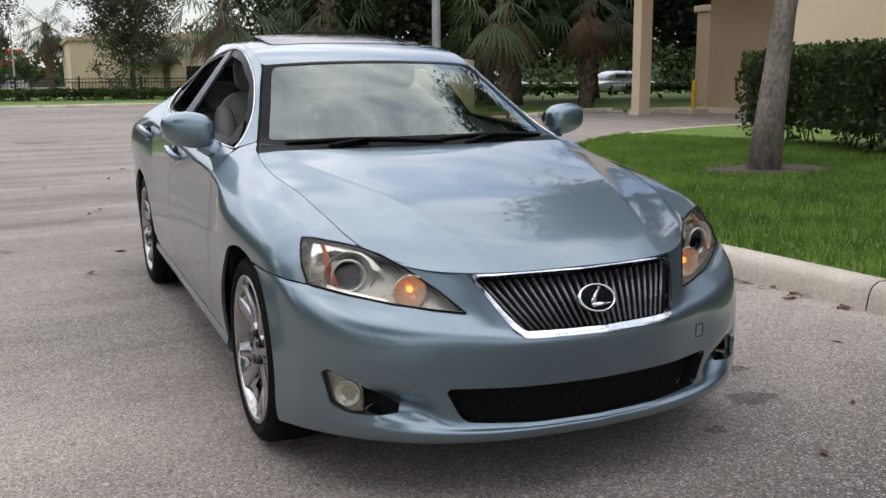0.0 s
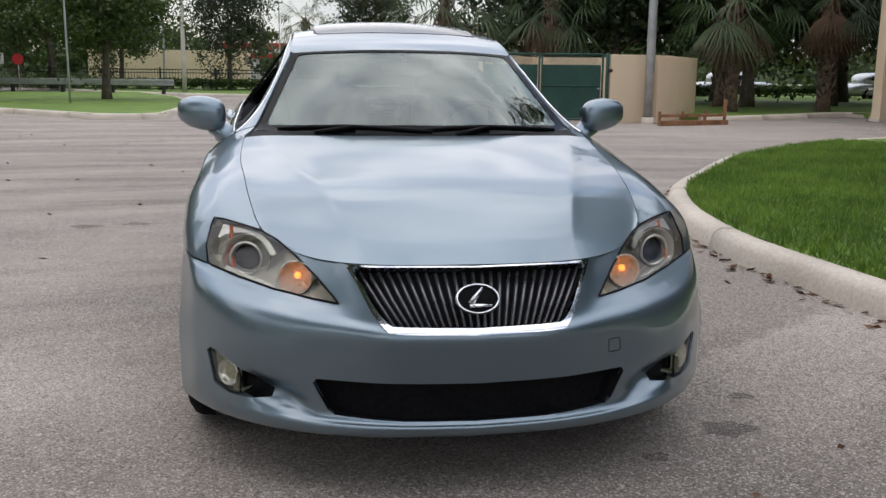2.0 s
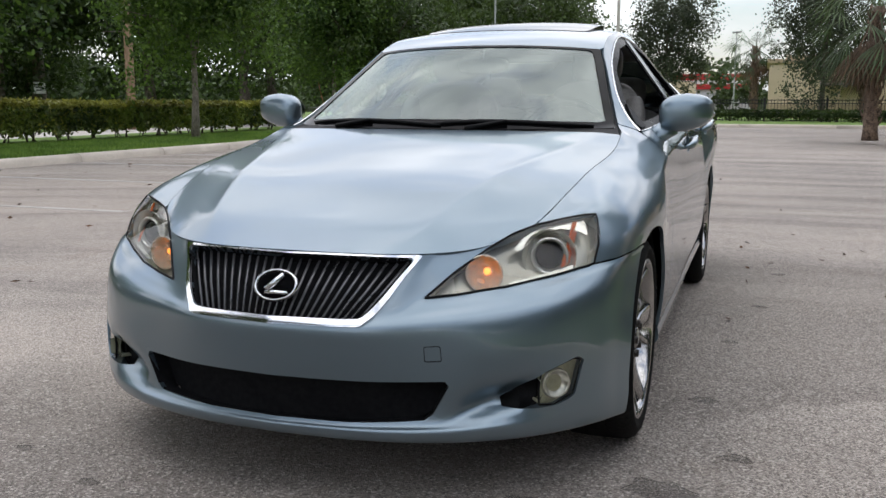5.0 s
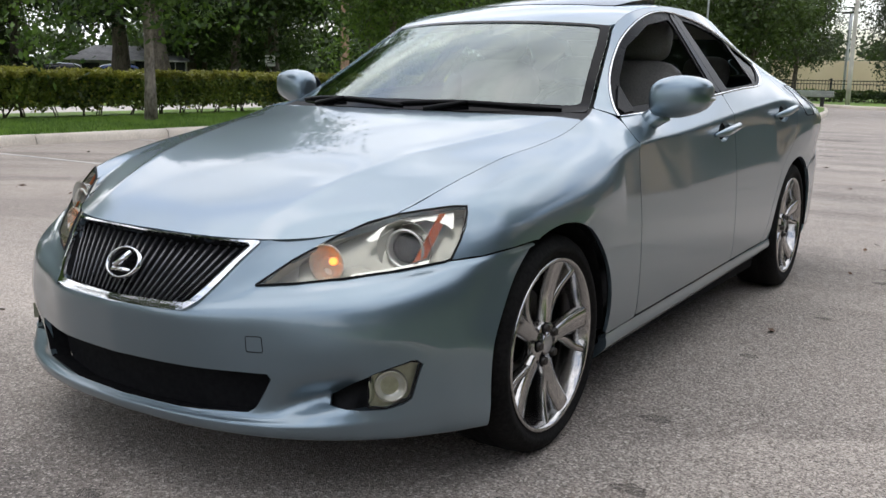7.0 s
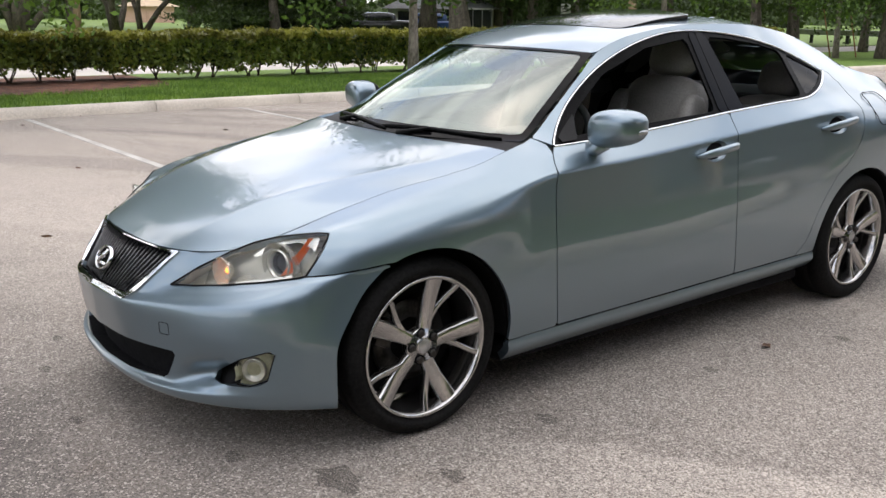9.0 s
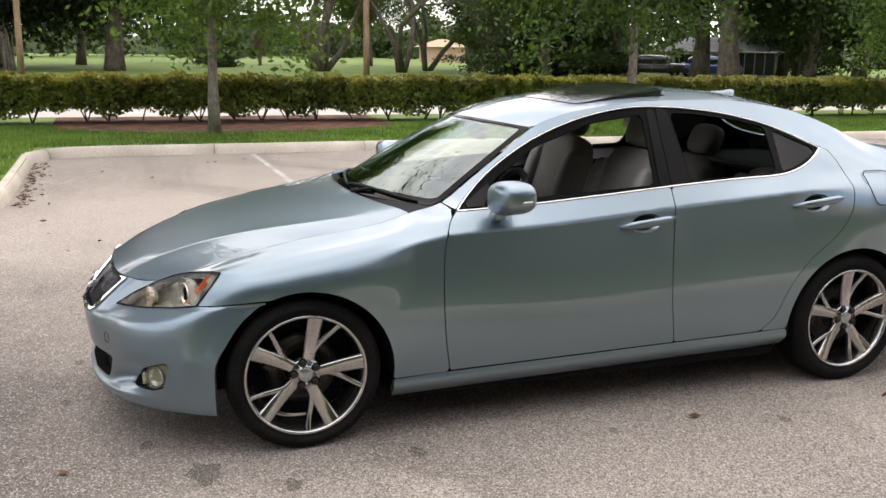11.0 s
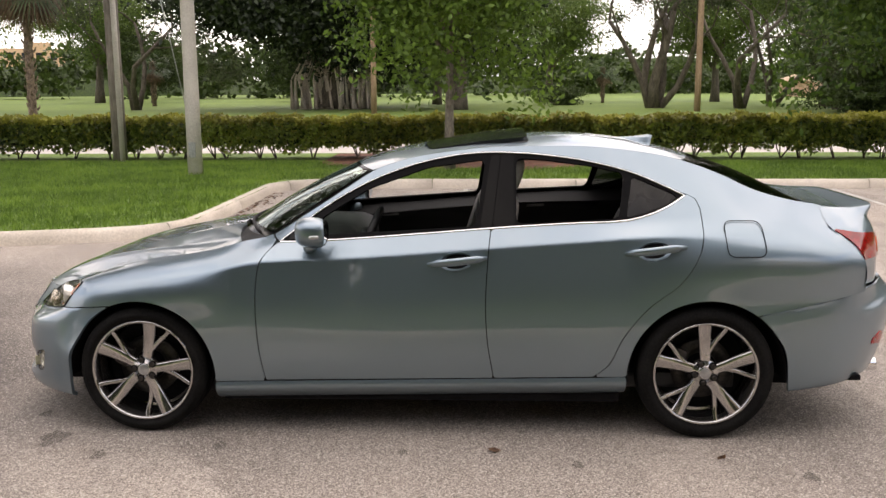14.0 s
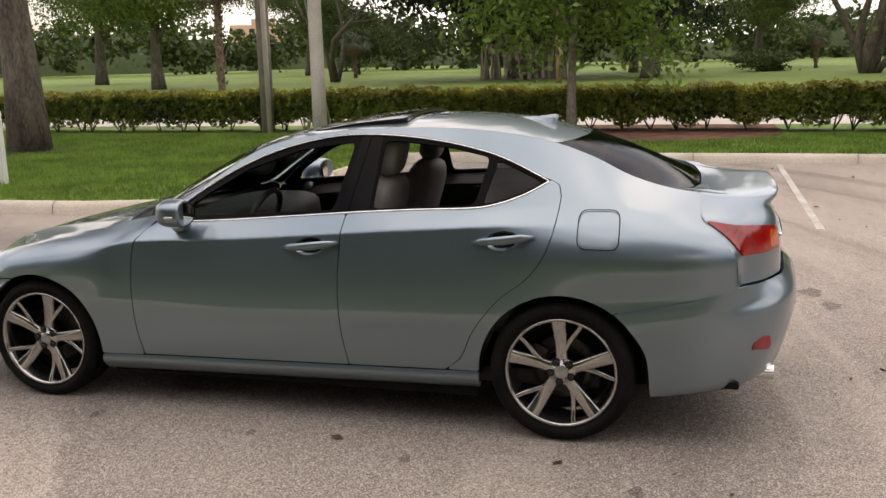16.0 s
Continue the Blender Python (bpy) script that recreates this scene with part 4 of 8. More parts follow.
# park trees to the west
park = make_tree("broad park shade tree on a wide lawn", 12, 0.36, (8.0, 5.2, 3.9), 190, 280, 0.115, LEAF_PARK, BARK, 43, 0.3, limbs=10, tight=0.36)
rows_of(park, [(-48, -30, 0.05, 0, 1.0), (-62, -44, 0.05, 40, 1.2), (-72, -2, 0.05, 90, 0.9), (-78, 22, 0.05, 150, 0.95), (-62, 26, 0.05, 10, 1.05), (-55, 34, 0.05, 80, 1.1), (-40, -42, 0.05, 30, 1.0), (-84, 8, 0.05, 30, 1.0),
               (-46, 24, 0.05, 200, 0.8), (-52, 46, 0.05, 120, 1.2), (-38, 40, 0.05, 60, 1.05), (-86, -36, 0.05, 60, 1.1)])
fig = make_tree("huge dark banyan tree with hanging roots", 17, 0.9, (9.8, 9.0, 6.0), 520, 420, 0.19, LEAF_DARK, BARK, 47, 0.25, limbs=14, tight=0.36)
fig.location = (-59, -8.5, 0.05)
fr = np.random.default_rng(4)

for k in range(90):
    x, y = fr.normal(0, 0.9), fr.uniform(-2.7, 2.5) + fr.normal(0, .2)
    part("aerial_root", mesh_of("aerial_root", *tube([(x, y, 0), (x + fr.normal(0, .15), y + fr.normal(0, .2), 2), (x * .5 + fr.normal(0, .3), y * .6 + fr.normal(0, .35), 4.8)], [fr.uniform(.05, .17), fr.uniform(.03, .10), .03], 5), ROOT), fig)


def make_open_tree(label, stems, height, spread, r0, clumps, per, leaf, leaf_mat, bark, seed, low=0.45, name="tree", flat=0.30, droop=0.2):
    """A tree of several bare crooked stems that fork into limbs, with loose tufts of leaves at the ends of the twigs."""
    r = np.random.default_rng(seed)
    ob = thing(name, label, "tree")
    pieces, ends = [], []

    def limb(p, d, length, rad, depth):
        pts, rads = [p], [rad]
        for k in range(4):
            d = (d + Vector(r.normal(0, .20, 3)) + Vector((0, 0, .06))).normalized()
            p = p + d * length / 4
            pts.append(p)
            rads.append(rad * (1 - .14 * (k + 1)))
        pieces.append(tube(pts, rads, 8 if depth == 0 else 5))
        if depth < 3:
            for q in range(3 if depth else 2):
                side = Vector(r.normal(0, 1, 3))
                side -= d * side.dot(d)
                nd = (d * .75 + side.normalized() * r.uniform(.5, .95)).normalized()
                limb(pts[-1 if q else 3], nd, length * r.uniform(.52, .72), rads[-1] * .68, depth + 1)
        if depth >= 2:
            ends.extend(pts[2:])
    for k in range(stems):
        a = 2 * math.pi * k / stems + r.uniform(-.4, .4)
        o = Vector((math.cos(a), math.sin(a), 0))
        limb(o * r0 * .8, (o * spread / height * r.uniform(.5, 1.2) + Vector((0, 0, 1))).normalized(), height * low * r.uniform(.8, 1.1), r0 * r.uniform(.55, 1.0), 0)
    part("trunk", mesh_of("trunk", *joined(*pieces), bark), ob)
    ends = np.array([tuple(e) for e in ends])
    c = ends[r.integers(0, len(ends), clumps)] + r.normal(0, .25, (clumps, 3))
    size = r.uniform(.35, .95, (clumps, 1, 1)) * (1, 1, flat * 2)
    p = (c[:, None, :] + r.normal(size=(clumps, per, 3)) * size * .55).reshape(-1, 3)
    v, f = leaf_quads(p, leaf, r, droop=droop)
    part("crown", soup("crown", v, f, leaf_mat), ob)
    return ob


def make_shrub(label, radius, height, clumps, per, leaf, leaf_mat, seed):
    """A dense bush: a few short stems under a ragged mass of leaves that starts near the ground."""
    r = np.random.default_rng(seed)
    ob = thing("shrub", label, "shrub")
    pts, c = crown_points(r, clumps, per, 0, 0, height * .52, radius, radius, height * .50, .34, .2)
    stems = [tube([(r.normal(0, .12), r.normal(0, .12), 0), tuple(Vector(g) * .5), tuple(g)], [.05, .035, .012], 5) for g in c[:7]]
    part("stems", mesh_of("stems", *joined(*stems), BARK), ob)
    pts[:, 2] = np.maximum(pts[:, 2], .06)
    v, f = leaf_quads(pts, leaf, r, droop=.2)
    part("foliage", soup("foliage", v, f, leaf_mat), ob)
    return ob


low_shrub = make_shrub("dark green bush under the park trees", 2.4, 1.7, 60, 150, .10, LEAF, 71)
rows_of(low_shrub, [(-47, 22.0, .05, 0, 1.0), (-50.5, 26.5, .05, 80, 1.1), (-53, 30.5, .05, 150, .95), (-56, 34, .05, 200, 1.0), (-60, 37.0, .05, 30, .8), (-62, 52, .05, 60, 1.2), (-57, 54, .05, 120, 1.3), (-68, 7.6, .05, 40, .9)])
low_tree = make_tree("low dense dark tree beside the park lawn", 7, 0.2, (3.9, 3.4, 2.5), 120, 170, 0.12, LEAF, BARK, 73, 0.3, limbs=9, tight=0.36)
rows_of(low_tree, [(-54, 24.5, .05, 0, 1.0), (-58, 31, .05, 90, 1.1), (-52, 47.5, .05, 40, 1.15), (-47, 49, .05, 150, 1.2), (-63, 36, .05, 200, 1.0), (-84, -30, .05, 250, 1.0), (-88, -17, .05, 70, 1.0)])
open_fig = make_open_tree("spreading fig tree with bare grey limbs and thin crown", 6, 15.0, 7.0, .42, 90, 130, .12, LEAF, BARK, 53, low=.48)
open_fig.location = (-58, 13.2, 0.05)
pine = make_open_tree("feathery grey-green casuarina with slim dark trunks", 3, 17.0, 3.6, .27, 150, 150, .085, LEAF_GREY, BARK, 61, low=.46, flat=.5, droop=.9)
rows_of(pine, [(-56, 18.3, .05, 0, 1.0), (-61, 21.8, .05, 80, .9), (-58, -22, .05, 40, .95)])
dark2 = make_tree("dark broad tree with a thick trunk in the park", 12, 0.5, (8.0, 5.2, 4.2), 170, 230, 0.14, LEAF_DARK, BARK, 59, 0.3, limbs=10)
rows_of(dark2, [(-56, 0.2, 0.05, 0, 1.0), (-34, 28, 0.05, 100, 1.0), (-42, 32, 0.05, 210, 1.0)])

# far belt of trees that closes the view
fb = np.random.default_rng(77)
pts = []
for ang in np.linspace(0, 2 * math.pi, 170):
    R = 125 + 14 * math.sin(5 * ang) + fb.uniform(-8, 8)
    cx, cy = -10 + R * math.cos(ang), 10 + R * math.sin(ang)
    hgt = fb.uniform(5.5, 9.5)
    p, _ = crown_points(fb, 9, 100, cx, cy, hgt * 0.5, 5.0, 5.0, hgt * 0.55, 0.5, 0.3)
    pts.append(p)
v, f = leaf_quads(np.vstack(pts), 0.62, fb, 1.2)
tagged(new("far_woods", soup("far_woods", v, f, LEAF)), "distant belt of green trees round the park", "trees", kind="stuff")

# low wooded skyline beyond, and the ground's edge
sk_v, sk_f = [], []
for i, ang in enumerate(np.linspace(0, 2 * math.pi, 361)):
    top = 4.6 + 1.3 * math.sin(7 * ang) + 1.0 * math.sin(23 * ang + 1) + fb.uniform(-.7, .7)
    for R, z in ((150, -1), (151, top * .6), (153, top)):
        sk_v.append((-10 + R * math.cos(ang), 10 + R * math.sin(ang), z))
    if i:
        for k in range(2):
            sk_f.append(((i - 1) * 3 + k, i * 3 + k, i * 3 + k + 1, (i - 1) * 3 + k + 1))
tagged(new("backdrop", mesh_of("backdrop", sk_v, sk_f, LEAF)), "hazy green skyline of distant woods", "woods", kind="structure")

# lawn blades near the walk
gb = np.random.default_rng(19)


def blades(name, polygon, count, label, z=0.13, hgt=0.075, bare=()):
    poly = np.array(polygon)
    lo, hi = poly.min(0), poly.max(0)
    p = gb.uniform(lo, hi, (count * 3, 2))
    p = p[poly_distance(p, poly)[0] > 0.0][:count]
    for bx, by, rx, ry in bare:
        p = p[((p[:, 0] - bx) / rx) ** 2 + ((p[:, 1] - by) / ry) ** 2 > gb.uniform(.8, 1.2, len(p))]
    n = len(p)
    a, h = gb.uniform(0, 2 * math.pi, n), hgt * gb.uniform(0.5, 1.25, n)
    w = gb.uniform(0.006, 0.012, n)
    s = np.stack([np.cos(a) * w, np.sin(a) * w, np.zeros(n)], 1)
    base = np.column_stack([p, np.full(n, z)])
    tip = base + np.column_stack([gb.normal(0, 0.03, (n, 2)), h])
    v = np.stack([base - s, base + s, tip], 1).reshape(-1, 3)
    tagged(new(name, soup(name, v, np.arange(3 * n).reshape(-1, 3), BLADE)), label, "grass", kind="stuff")


blades("grass_blades", [(x + 0.18, y - 0.06) for x, y in es if -3 < y < 11.4] + [(9.5, 8), (8.2, 2.5), (7.2, -3)], 90000, "fine upright grass blades of the lawn island", bare=[(6.10, 5.02, .8, .5)])
blades("grass_blades", [(-10.16, -1.70), (-9.6, -1.66), (-9.2, -1.79), (-8.5, -1.80), (-6.3, -1.82), (-5.6, -1.85), (-5.1, -2.15), (-4.9, -2.45), (-4.72, -3.0), (-4.55, -3.7), (-4.46, -5), (-4.46, -8), (-8, -14), (-13.5, -12), (-13.8, -1.70)], 90000, "fine upright grass blades beside the kerb")
blades("grass_blades", [(-10.10, -1.72), (-10.16, -1.0), (-10.18, 15), (-10.45, 18), (-10.1, 22), (-13.6, 22), (-13.6, -1.72)], 60000, "fine upright grass blades along the kerb", bare=[(-13.6, 1.6, 1.6, 3.2)])

# ---- buildings, fences, poles ----


bank = thing("building", "cream stucco single-storey building with drive-through canopy", "building")
part("wall", mesh_of("wall", *joined(box(10.4, 22, 4.2, 9.6, 0, 4.6)), STUCCO, False), bank, "cream stucco wall")
part("control_joint", mesh_of("control_joint", *box(10.388, 10.402, 7.4, 7.412, 0.05, 4.3), STUCCO_DIM, False), bank)
# the shade under the canopy is put into this wall's darker stucco
part("wall", mesh_of("wall", *box(13.3, 22, 9.6, 15.0, 0, 4.6), STUCCO_DIM, False), bank, "stucco wall under the canopy, in a darker tan for its shade")
part("plinth", mesh_of("plinth", *box(13.25, 22.05, 9.55, 15.05, 0, 0.14, 0.01), CONCRETE, False), bank)
part("canopy", mesh_of("canopy", *joined(box(10.2, 22, 9.3, 15.6, 3.6, 4.5, 0.03)), STUCCO, False), bank)
part("column", mesh_of("column", *box(11.00, 11.31, 14.55, 14.85, 0, 3.62, 0.015), STUCCO, False), bank, "square cream stucco column")
part("column_base", mesh_of("column_base", *box(10.97, 11.34, 14.52, 14.88, 0, 0.07, 0.01), CONCRETE, False), bank)
part("pilaster", mesh_of("pilaster", *joined(box(14.45, 15.15, 16.2, 16.9, 0, 2.5, 0.01), box(14.38, 15.22, 16.13, 16.97, 2.5, 2.66, 0.01)), STUCCO, False), bank)
BANK_OUT = 1.31
bank.scale = (BANK_OUT,) * 3
bank.location = (-1.2 * (1 - BANK_OUT) + .35, -3.1 * (1 - BANK_OUT), 0)
scr = thing("wall_bracket", "small dark bracket with a bent pipe on a tan wall", "bracket")
part("plate", mesh_of("plate", *box(13.285, 13.30, 12.72, 12.86, 0.82, 1.16, 0.003), IRON, False), scr)
scr.scale, scr.location = bank.scale, bank.location
part("pipe", mesh_of("pipe", *tube([(13.27, 12.75, 0.86), (13.22, 12.55, 0.90), (13.24, 12.42, 1.05), (13.27, 12.34, 1.22)], 0.022, 8), IRON), scr)
bol = thing("bollard", "yellow painted steel safety post", "bollard", (17.9, 20.95, 0.1))
part("post", mesh_of("post", *lathe([(0, .075), (.84, .075), (.885, .06), (.905, .03), (.91, .001)], 20, "z"), YELLOW_PAINT), bol)
slab("drive_island", [(17.3, 21.4), (17.4, 20.4), (20, 20.5), (20, 21.8)], -0.01, 0.12, CONCRETE, "low concrete drive-through island", "kerb")

ring = [(6.10 + 0.95 * math.cos(a) * (1 + .12 * math.sin(3 * a)), 5.02 + 0.7 * math.sin(a)) for a in np.linspace(0, 2 * math.pi, 20, False)]
slab("soil_ring", ring, 0.0, 0.150, DIRT, "ring of bare brown soil round a tree", "soil")
ring2 = [(-9.9 + 1.0 * math.cos(a), -8.9 + 0.9 * math.sin(a) * (1 + .15 * math.sin(4 * a))) for a in np.linspace(0, 2 * math.pi, 20, False)]
slab("mulch_ring", ring2, 0.0, 0.150, DIRT, "brown leaf litter round a tree", "mulch")

# north-east lawn
ne = [(9.9, 19.7), (11.4, 20.2), (13.9, 21.7), (16.0, 22.9), (16.2, 22.2), (16.9, 21.8), (20, 22.0), (32, 23.2)]
kerb("kerb_north_east", ne, "pale cast concrete kerb along a shaded lawn", inside=1)
slab("lawn_north_east", [(x, y + 0.08) for x, y in ne] + [(60, 24.5), (60, 42.5), (30, 39.3), (14, 39.3), (9.7, 39.3)], -0.02, 0.134, GRASS, "green lawn under dark trees", "lawn")


# waste enclosure
enc = thing("waste_enclosure", "tan masonry waste enclosure with green mesh gates", "enclosure")


def wall_run(a, b, h, t=0.2):
    a, b = Vector((*a, 0)), Vector((*b, 0))
    d = (b - a).normalized()
    m = Matrix.Translation(a) @ Matrix.Rotation(math.atan2(d.y, d.x), 4, "Z")
    return turned(box(0, (b - a).length, -t / 2, t / 2, 0, h, 0.01), m)


ENC_H = 1.68
part("wall", mesh_of("wall", *wall_run((7.17, 19.25), (8.30, 19.3), ENC_H), STUCCO, False), enc)
part("wall", mesh_of("wall", *wall_run((8.36, 19.3), (10.85, 22.6), ENC_H), STUCCO, False), enc)
part("wall", mesh_of("wall", *wall_run((10.85, 22.65), (6.6, 24.6), ENC_H), STUCCO, False), enc)
part("wall", mesh_of("wall", *wall_run((4.2, 20.5), (6.55, 24.6), ENC_H), STUCCO, False), enc)
gate_pts = [(4.2, 20.35), (5.58, 19.8), (7.07, 19.3)]
for a, b in zip(gate_pts, gate_pts[1:]):
    A, B = Vector((*a, 0)), Vector((*b, 0))
    d = (B - A).normalized()
    gm = Matrix.Translation(A) @ Matrix.Rotation(math.atan2(d.y, d.x), 4, "Z")
    L = (B - A).length - 0.05
    g_ = part("gate", mesh_of("gate", *turned(box(0.04, L - .04, -.008, .008, .10, ENC_H - .26), gm), GATE_GREEN, False), enc, "dark green screened gate leaf")
    part("gate_frame", mesh_of("gate_frame", *turned(joined(*[tube(q, .026, 8) for q in ([(0.02, 0, .05), (.02, 0, ENC_H)], [(L, 0, .05), (L, 0, ENC_H)], [(0.02, 0, .07), (L, 0, .07)],
                                                             [(0.02, 0, ENC_H), (L, 0, ENC_H)], [(0.02, 0, .9), (L, 0, .9)])]), gm), GATE_GREEN), g_)
    wires = []
    for k in range(-12, 30):
        x0 = k * .06
        for s in (1, -1):
            p, q = (x0, ENC_H - .26), (x0 + s * .26, ENC_H)
            if 0 < min(p[0], q[0]) and max(p[0], q[0]) < L:
                wires.append(tube([(p[0], 0, p[1]), (q[0], 0, q[1])], .004, 4, False))
    part("chain_link", mesh_of("chain_link", *turned(joined(*wires), gm), GATE_GREEN), g_)
    part("latch", mesh_of("latch", *turned(joined(tube([(L - .03, -.04, .72), (L - .03, -.04, .95)], .014, 6), tube([(L - .12, -.04, .84), (L, -.04, .84)], .010, 6)), gm), STEEL), g_)
part("gate_post", mesh_of("gate_post", *joined(tube([(7.11, 19.2, 0), (7.11, 19.2, ENC_H + .04)], .045, 10)), GATE_GREEN), enc)
for z in (.35, 1.25):
    part("hinge", mesh_of("hinge", *box(7.11, 7.21, 19.10, 19.14, z, z + .08, .008), IRON, False), enc)
trel = thing("timber_rail", "low weathered rusty timber edging rail", "edging")
part("rail", mesh_of("rail", *wall_run((8.0, 17.9), (10.0, 18.5), .12, .12), RUST_WOOD, False), trel)
part("rail", mesh_of("rail", *turned(wall_run((8.0, 17.9), (10.0, 18.5), .07, .05), pose(0, .06, .2)), RUST_WOOD, False), trel)
for u in (0.02, .35, .68, .98):
    x, y = 8.0 + 2.0 * u, 17.97 + .60 * u
    part("stake", mesh_of("stake", *box(x - .03, x + .03, y - .03, y + .03, 0, .34 if u < .9 else .62, .006), RUST_WOOD, False), trel)


def pole(name, at, h, r0, r1, mat, label, category, extra=None, lean=(0, 0)):
    o = thing(name, label, category, (*at, 0))
    part("shaft", mesh_of("shaft", *tube([(lean[0] * u * h, lean[1] * u * h, h * u) for u in np.linspace(0, 1, 6)], [r0 + (r1 - r0) * u for u in np.linspace(0, 1, 6)], 14), mat), o)
    return o


lp = pole("lamp_post", (8.12, 18.95), 8.5, .115, .09, STEEL, "plain grey steel lamp post by the enclosure", "lamp post")
part("base_plate", mesh_of("base_plate", *lathe([(0, .16), (.14, .16), (.16, .12)], 16, "z"), CONCRETE), lp)
lp = pole("lamp_post", (-5.9, 43.7), 8.5, .11, .07, GREY_POLE, "tall grey concrete lamp post at the lawn edge", "lamp post")
part("lamp_arm", mesh_of("lamp_arm", *tube([(0, 0, 8.4), (0.9, 0, 8.5)], .04, 6), STEEL), lp)
for at, h in (((-15, 95), 8.2), ((-2.5, 110), 9.0), ((-9, 60), 5.3)):
    lp = pole("lamp_post", at, h, .09, .06, STEEL, "distant slim lamp post with a flat head", "lamp post")
    part("lamp_head", mesh_of("lamp_head", *box(-.5, .5, -.15, .15, h, h + .12, .02), IRON, False), lp)
lp = pole("sign_post", (-7.57, 27.7), 5.5, .035, .03, STEEL, "thin grey steel post on an island", "post")
part("cap", mesh_of("cap", *lathe([(5.5, .035), (5.53, .001)], 10, "z"), STEEL), lp)
cp = pole("lamp_post", (-11.0, -3.4), 7.0, .135, .10, GREY_POLE, "tapered pale concrete lamp post with a hatch", "lamp post")
part("hatch", mesh_of("hatch", *box(.115, .142, -.06, .06, .45, .72, .004), STEEL, False), cp)
part("arm", mesh_of("arm", *tube([(0, 0, 6.9), (1.2, 0, 7.2)], .05, 8), STEEL), cp)
up = pole("utility_pole", (-14.15, -5.98), 11, .15, .12, WOOD_POLE, "dark weathered timber utility pole with grey cable guard", "utility pole")
part("cable_guard", mesh_of("cable_guard", *tube([(.13, .10, 0), (.12, .09, 5.5)], .06, 8), GREY_POLE), up)
part("crossarm", mesh_of("crossarm", *box(-.06, .06, -1.2, 1.2, 10.2, 10.32, .01), WOOD_POLE, False), up)
guy = thing("guy_wire", "thin steel guy wire of a utility pole", "cable")
part("wire", mesh_of("wire", *tube([(-14.15, -5.9, 8.5), (-12.6, -3.8, 0.1)], .012, 5), STEEL), guy)
for at, h, r in (((-50, 14.2), 11, .19), ((-48, -4.5), 10, .17), ((-21, 26), 9, .17)):
    w = pole("utility_pole", at, h, r, r * .75, TAN_POLE, "brown timber utility pole in the park", "utility pole")
    part("crossarm", mesh_of("crossarm", *box(-.05, .05, -1, 1, h - .8, h - .68, .01), WOOD_POLE, False), w)
wp_ = pole("timber_post", (-14.65, 34.7), 2.3, .19, .17, GREY_POLE, "thick weathered grey timber post on the lawn", "post")
part("cap", mesh_of("cap", *lathe([(2.05, .17), (2.07, .15), (2.07, .001)], 14, "z"), GREY_POLE), wp_)
wpost = thing("marker_post", "short white marker post on the lawn", "post", (-5.8, -5.92, 0.12))
part("post", mesh_of("post", *box(-.045, .045, -.045, .045, 0, 1.02, .01), WHITE_PAINT, False), wpost)
for k, (x, y) in enumerate(((-13.6, 27.4), (-13.2, 28.3))):
    stake = thing("tree_stake", "thin leaning timber tree stake", "stake", (x, y, .12))
    part("stick", mesh_of("stick", *tube([(0, 0, 0), (-.5 + .1 * k, .1, 1.7 - .3 * k)], .022, 6), RUST_WOOD), stake)

# guard rail and small signs beyond the island
gr = thing("guard_rail", "pale steel guard rail on short posts", "guard rail")
part("beam", mesh_of("beam", *turned(joined(box(-24, -3.2, -.03, .03, .48, .60, .02), box(-24, -3.2, -.05, .01, .60, .76, .02)), pose(-3.0, 41.0, 0, 0, 0, -12)), STEEL, False), gr)
for k in range(9):
    part("post", mesh_of("post", *turned(box(-23 + 2.4 * k, -22.85 + 2.4 * k, -.02, .10, 0, .72, .01), pose(-3.0, 41.0, 0, 0, 0, -12)), IRON, False), gr)
for x, red in ((-15.9, 1), (-15.1, 0), (-14.1, 1), (-31.5, 0)):
    y = 46 if x > -20 else 33
    sg = thing("road_sign", "red octagonal road sign on a post" if red else "small white notice board on a post", "sign")
    part("post", mesh_of("post", *tube([(x, y, 0), (x, y, 1.7)], .03, 6), STEEL), sg)
    if red:
        part("face", mesh_of("face", *turned(lathe([(0, .001), (0, .28), (.015, .28), (.015, .001)], 8), pose(x, y - .04, 1.65, 0, 0, -90) @ pose(0, 0, 0, 22.5)), RED_PAINT, False), sg)
    else:
        fc = part("face", mesh_of("face", *box(x - .35, x + .35, y - .05, y - .03, 1.4, 1.95, .01), WHITE_PAINT, False), sg)
        for q in range(3):
            part("text_bar", mesh_of("text_bar", *box(x - .25 + .03 * q, x + .25 - .04 * q, y - .056, y - .05, 1.80 - .13 * q, 1.85 - .13 * q), IRON, False), fc)

# iron fence along the far lawn
fence = thing("fence", "black iron picket fence", "fence")
fa, fb2 = Vector((-20, 52.5, 0)), Vector((16, 46.5, 0))
dirf = (fb2 - fa).normalized()
for k in range(13):
    p = fa + dirf * (k * 3.05)
    part("post", mesh_of("post", *box(p.x - .05, p.x + .05, p.y - .05, p.y + .05, 0, 1.35, .01), IRON, False), fence)
for z in (.18, 1.05, 1.22):
    part("rail", mesh_of("rail", *turned(tube([(fa.x, fa.y, 0), (fb2.x, fb2.y, 0)], .022, 6), pose(0, 0, z)), IRON), fence)
pk = mesh_of("picket", *box(-.012, .012, -.012, .012, .08, 1.28), IRON, False)
for k in range(225):
    p = fa + dirf * (k * .163)
    o = part("picket", pk, fence)
    o.location = p
hd_ = math.degrees(math.atan2(dirf.y, dirf.x)) - 90
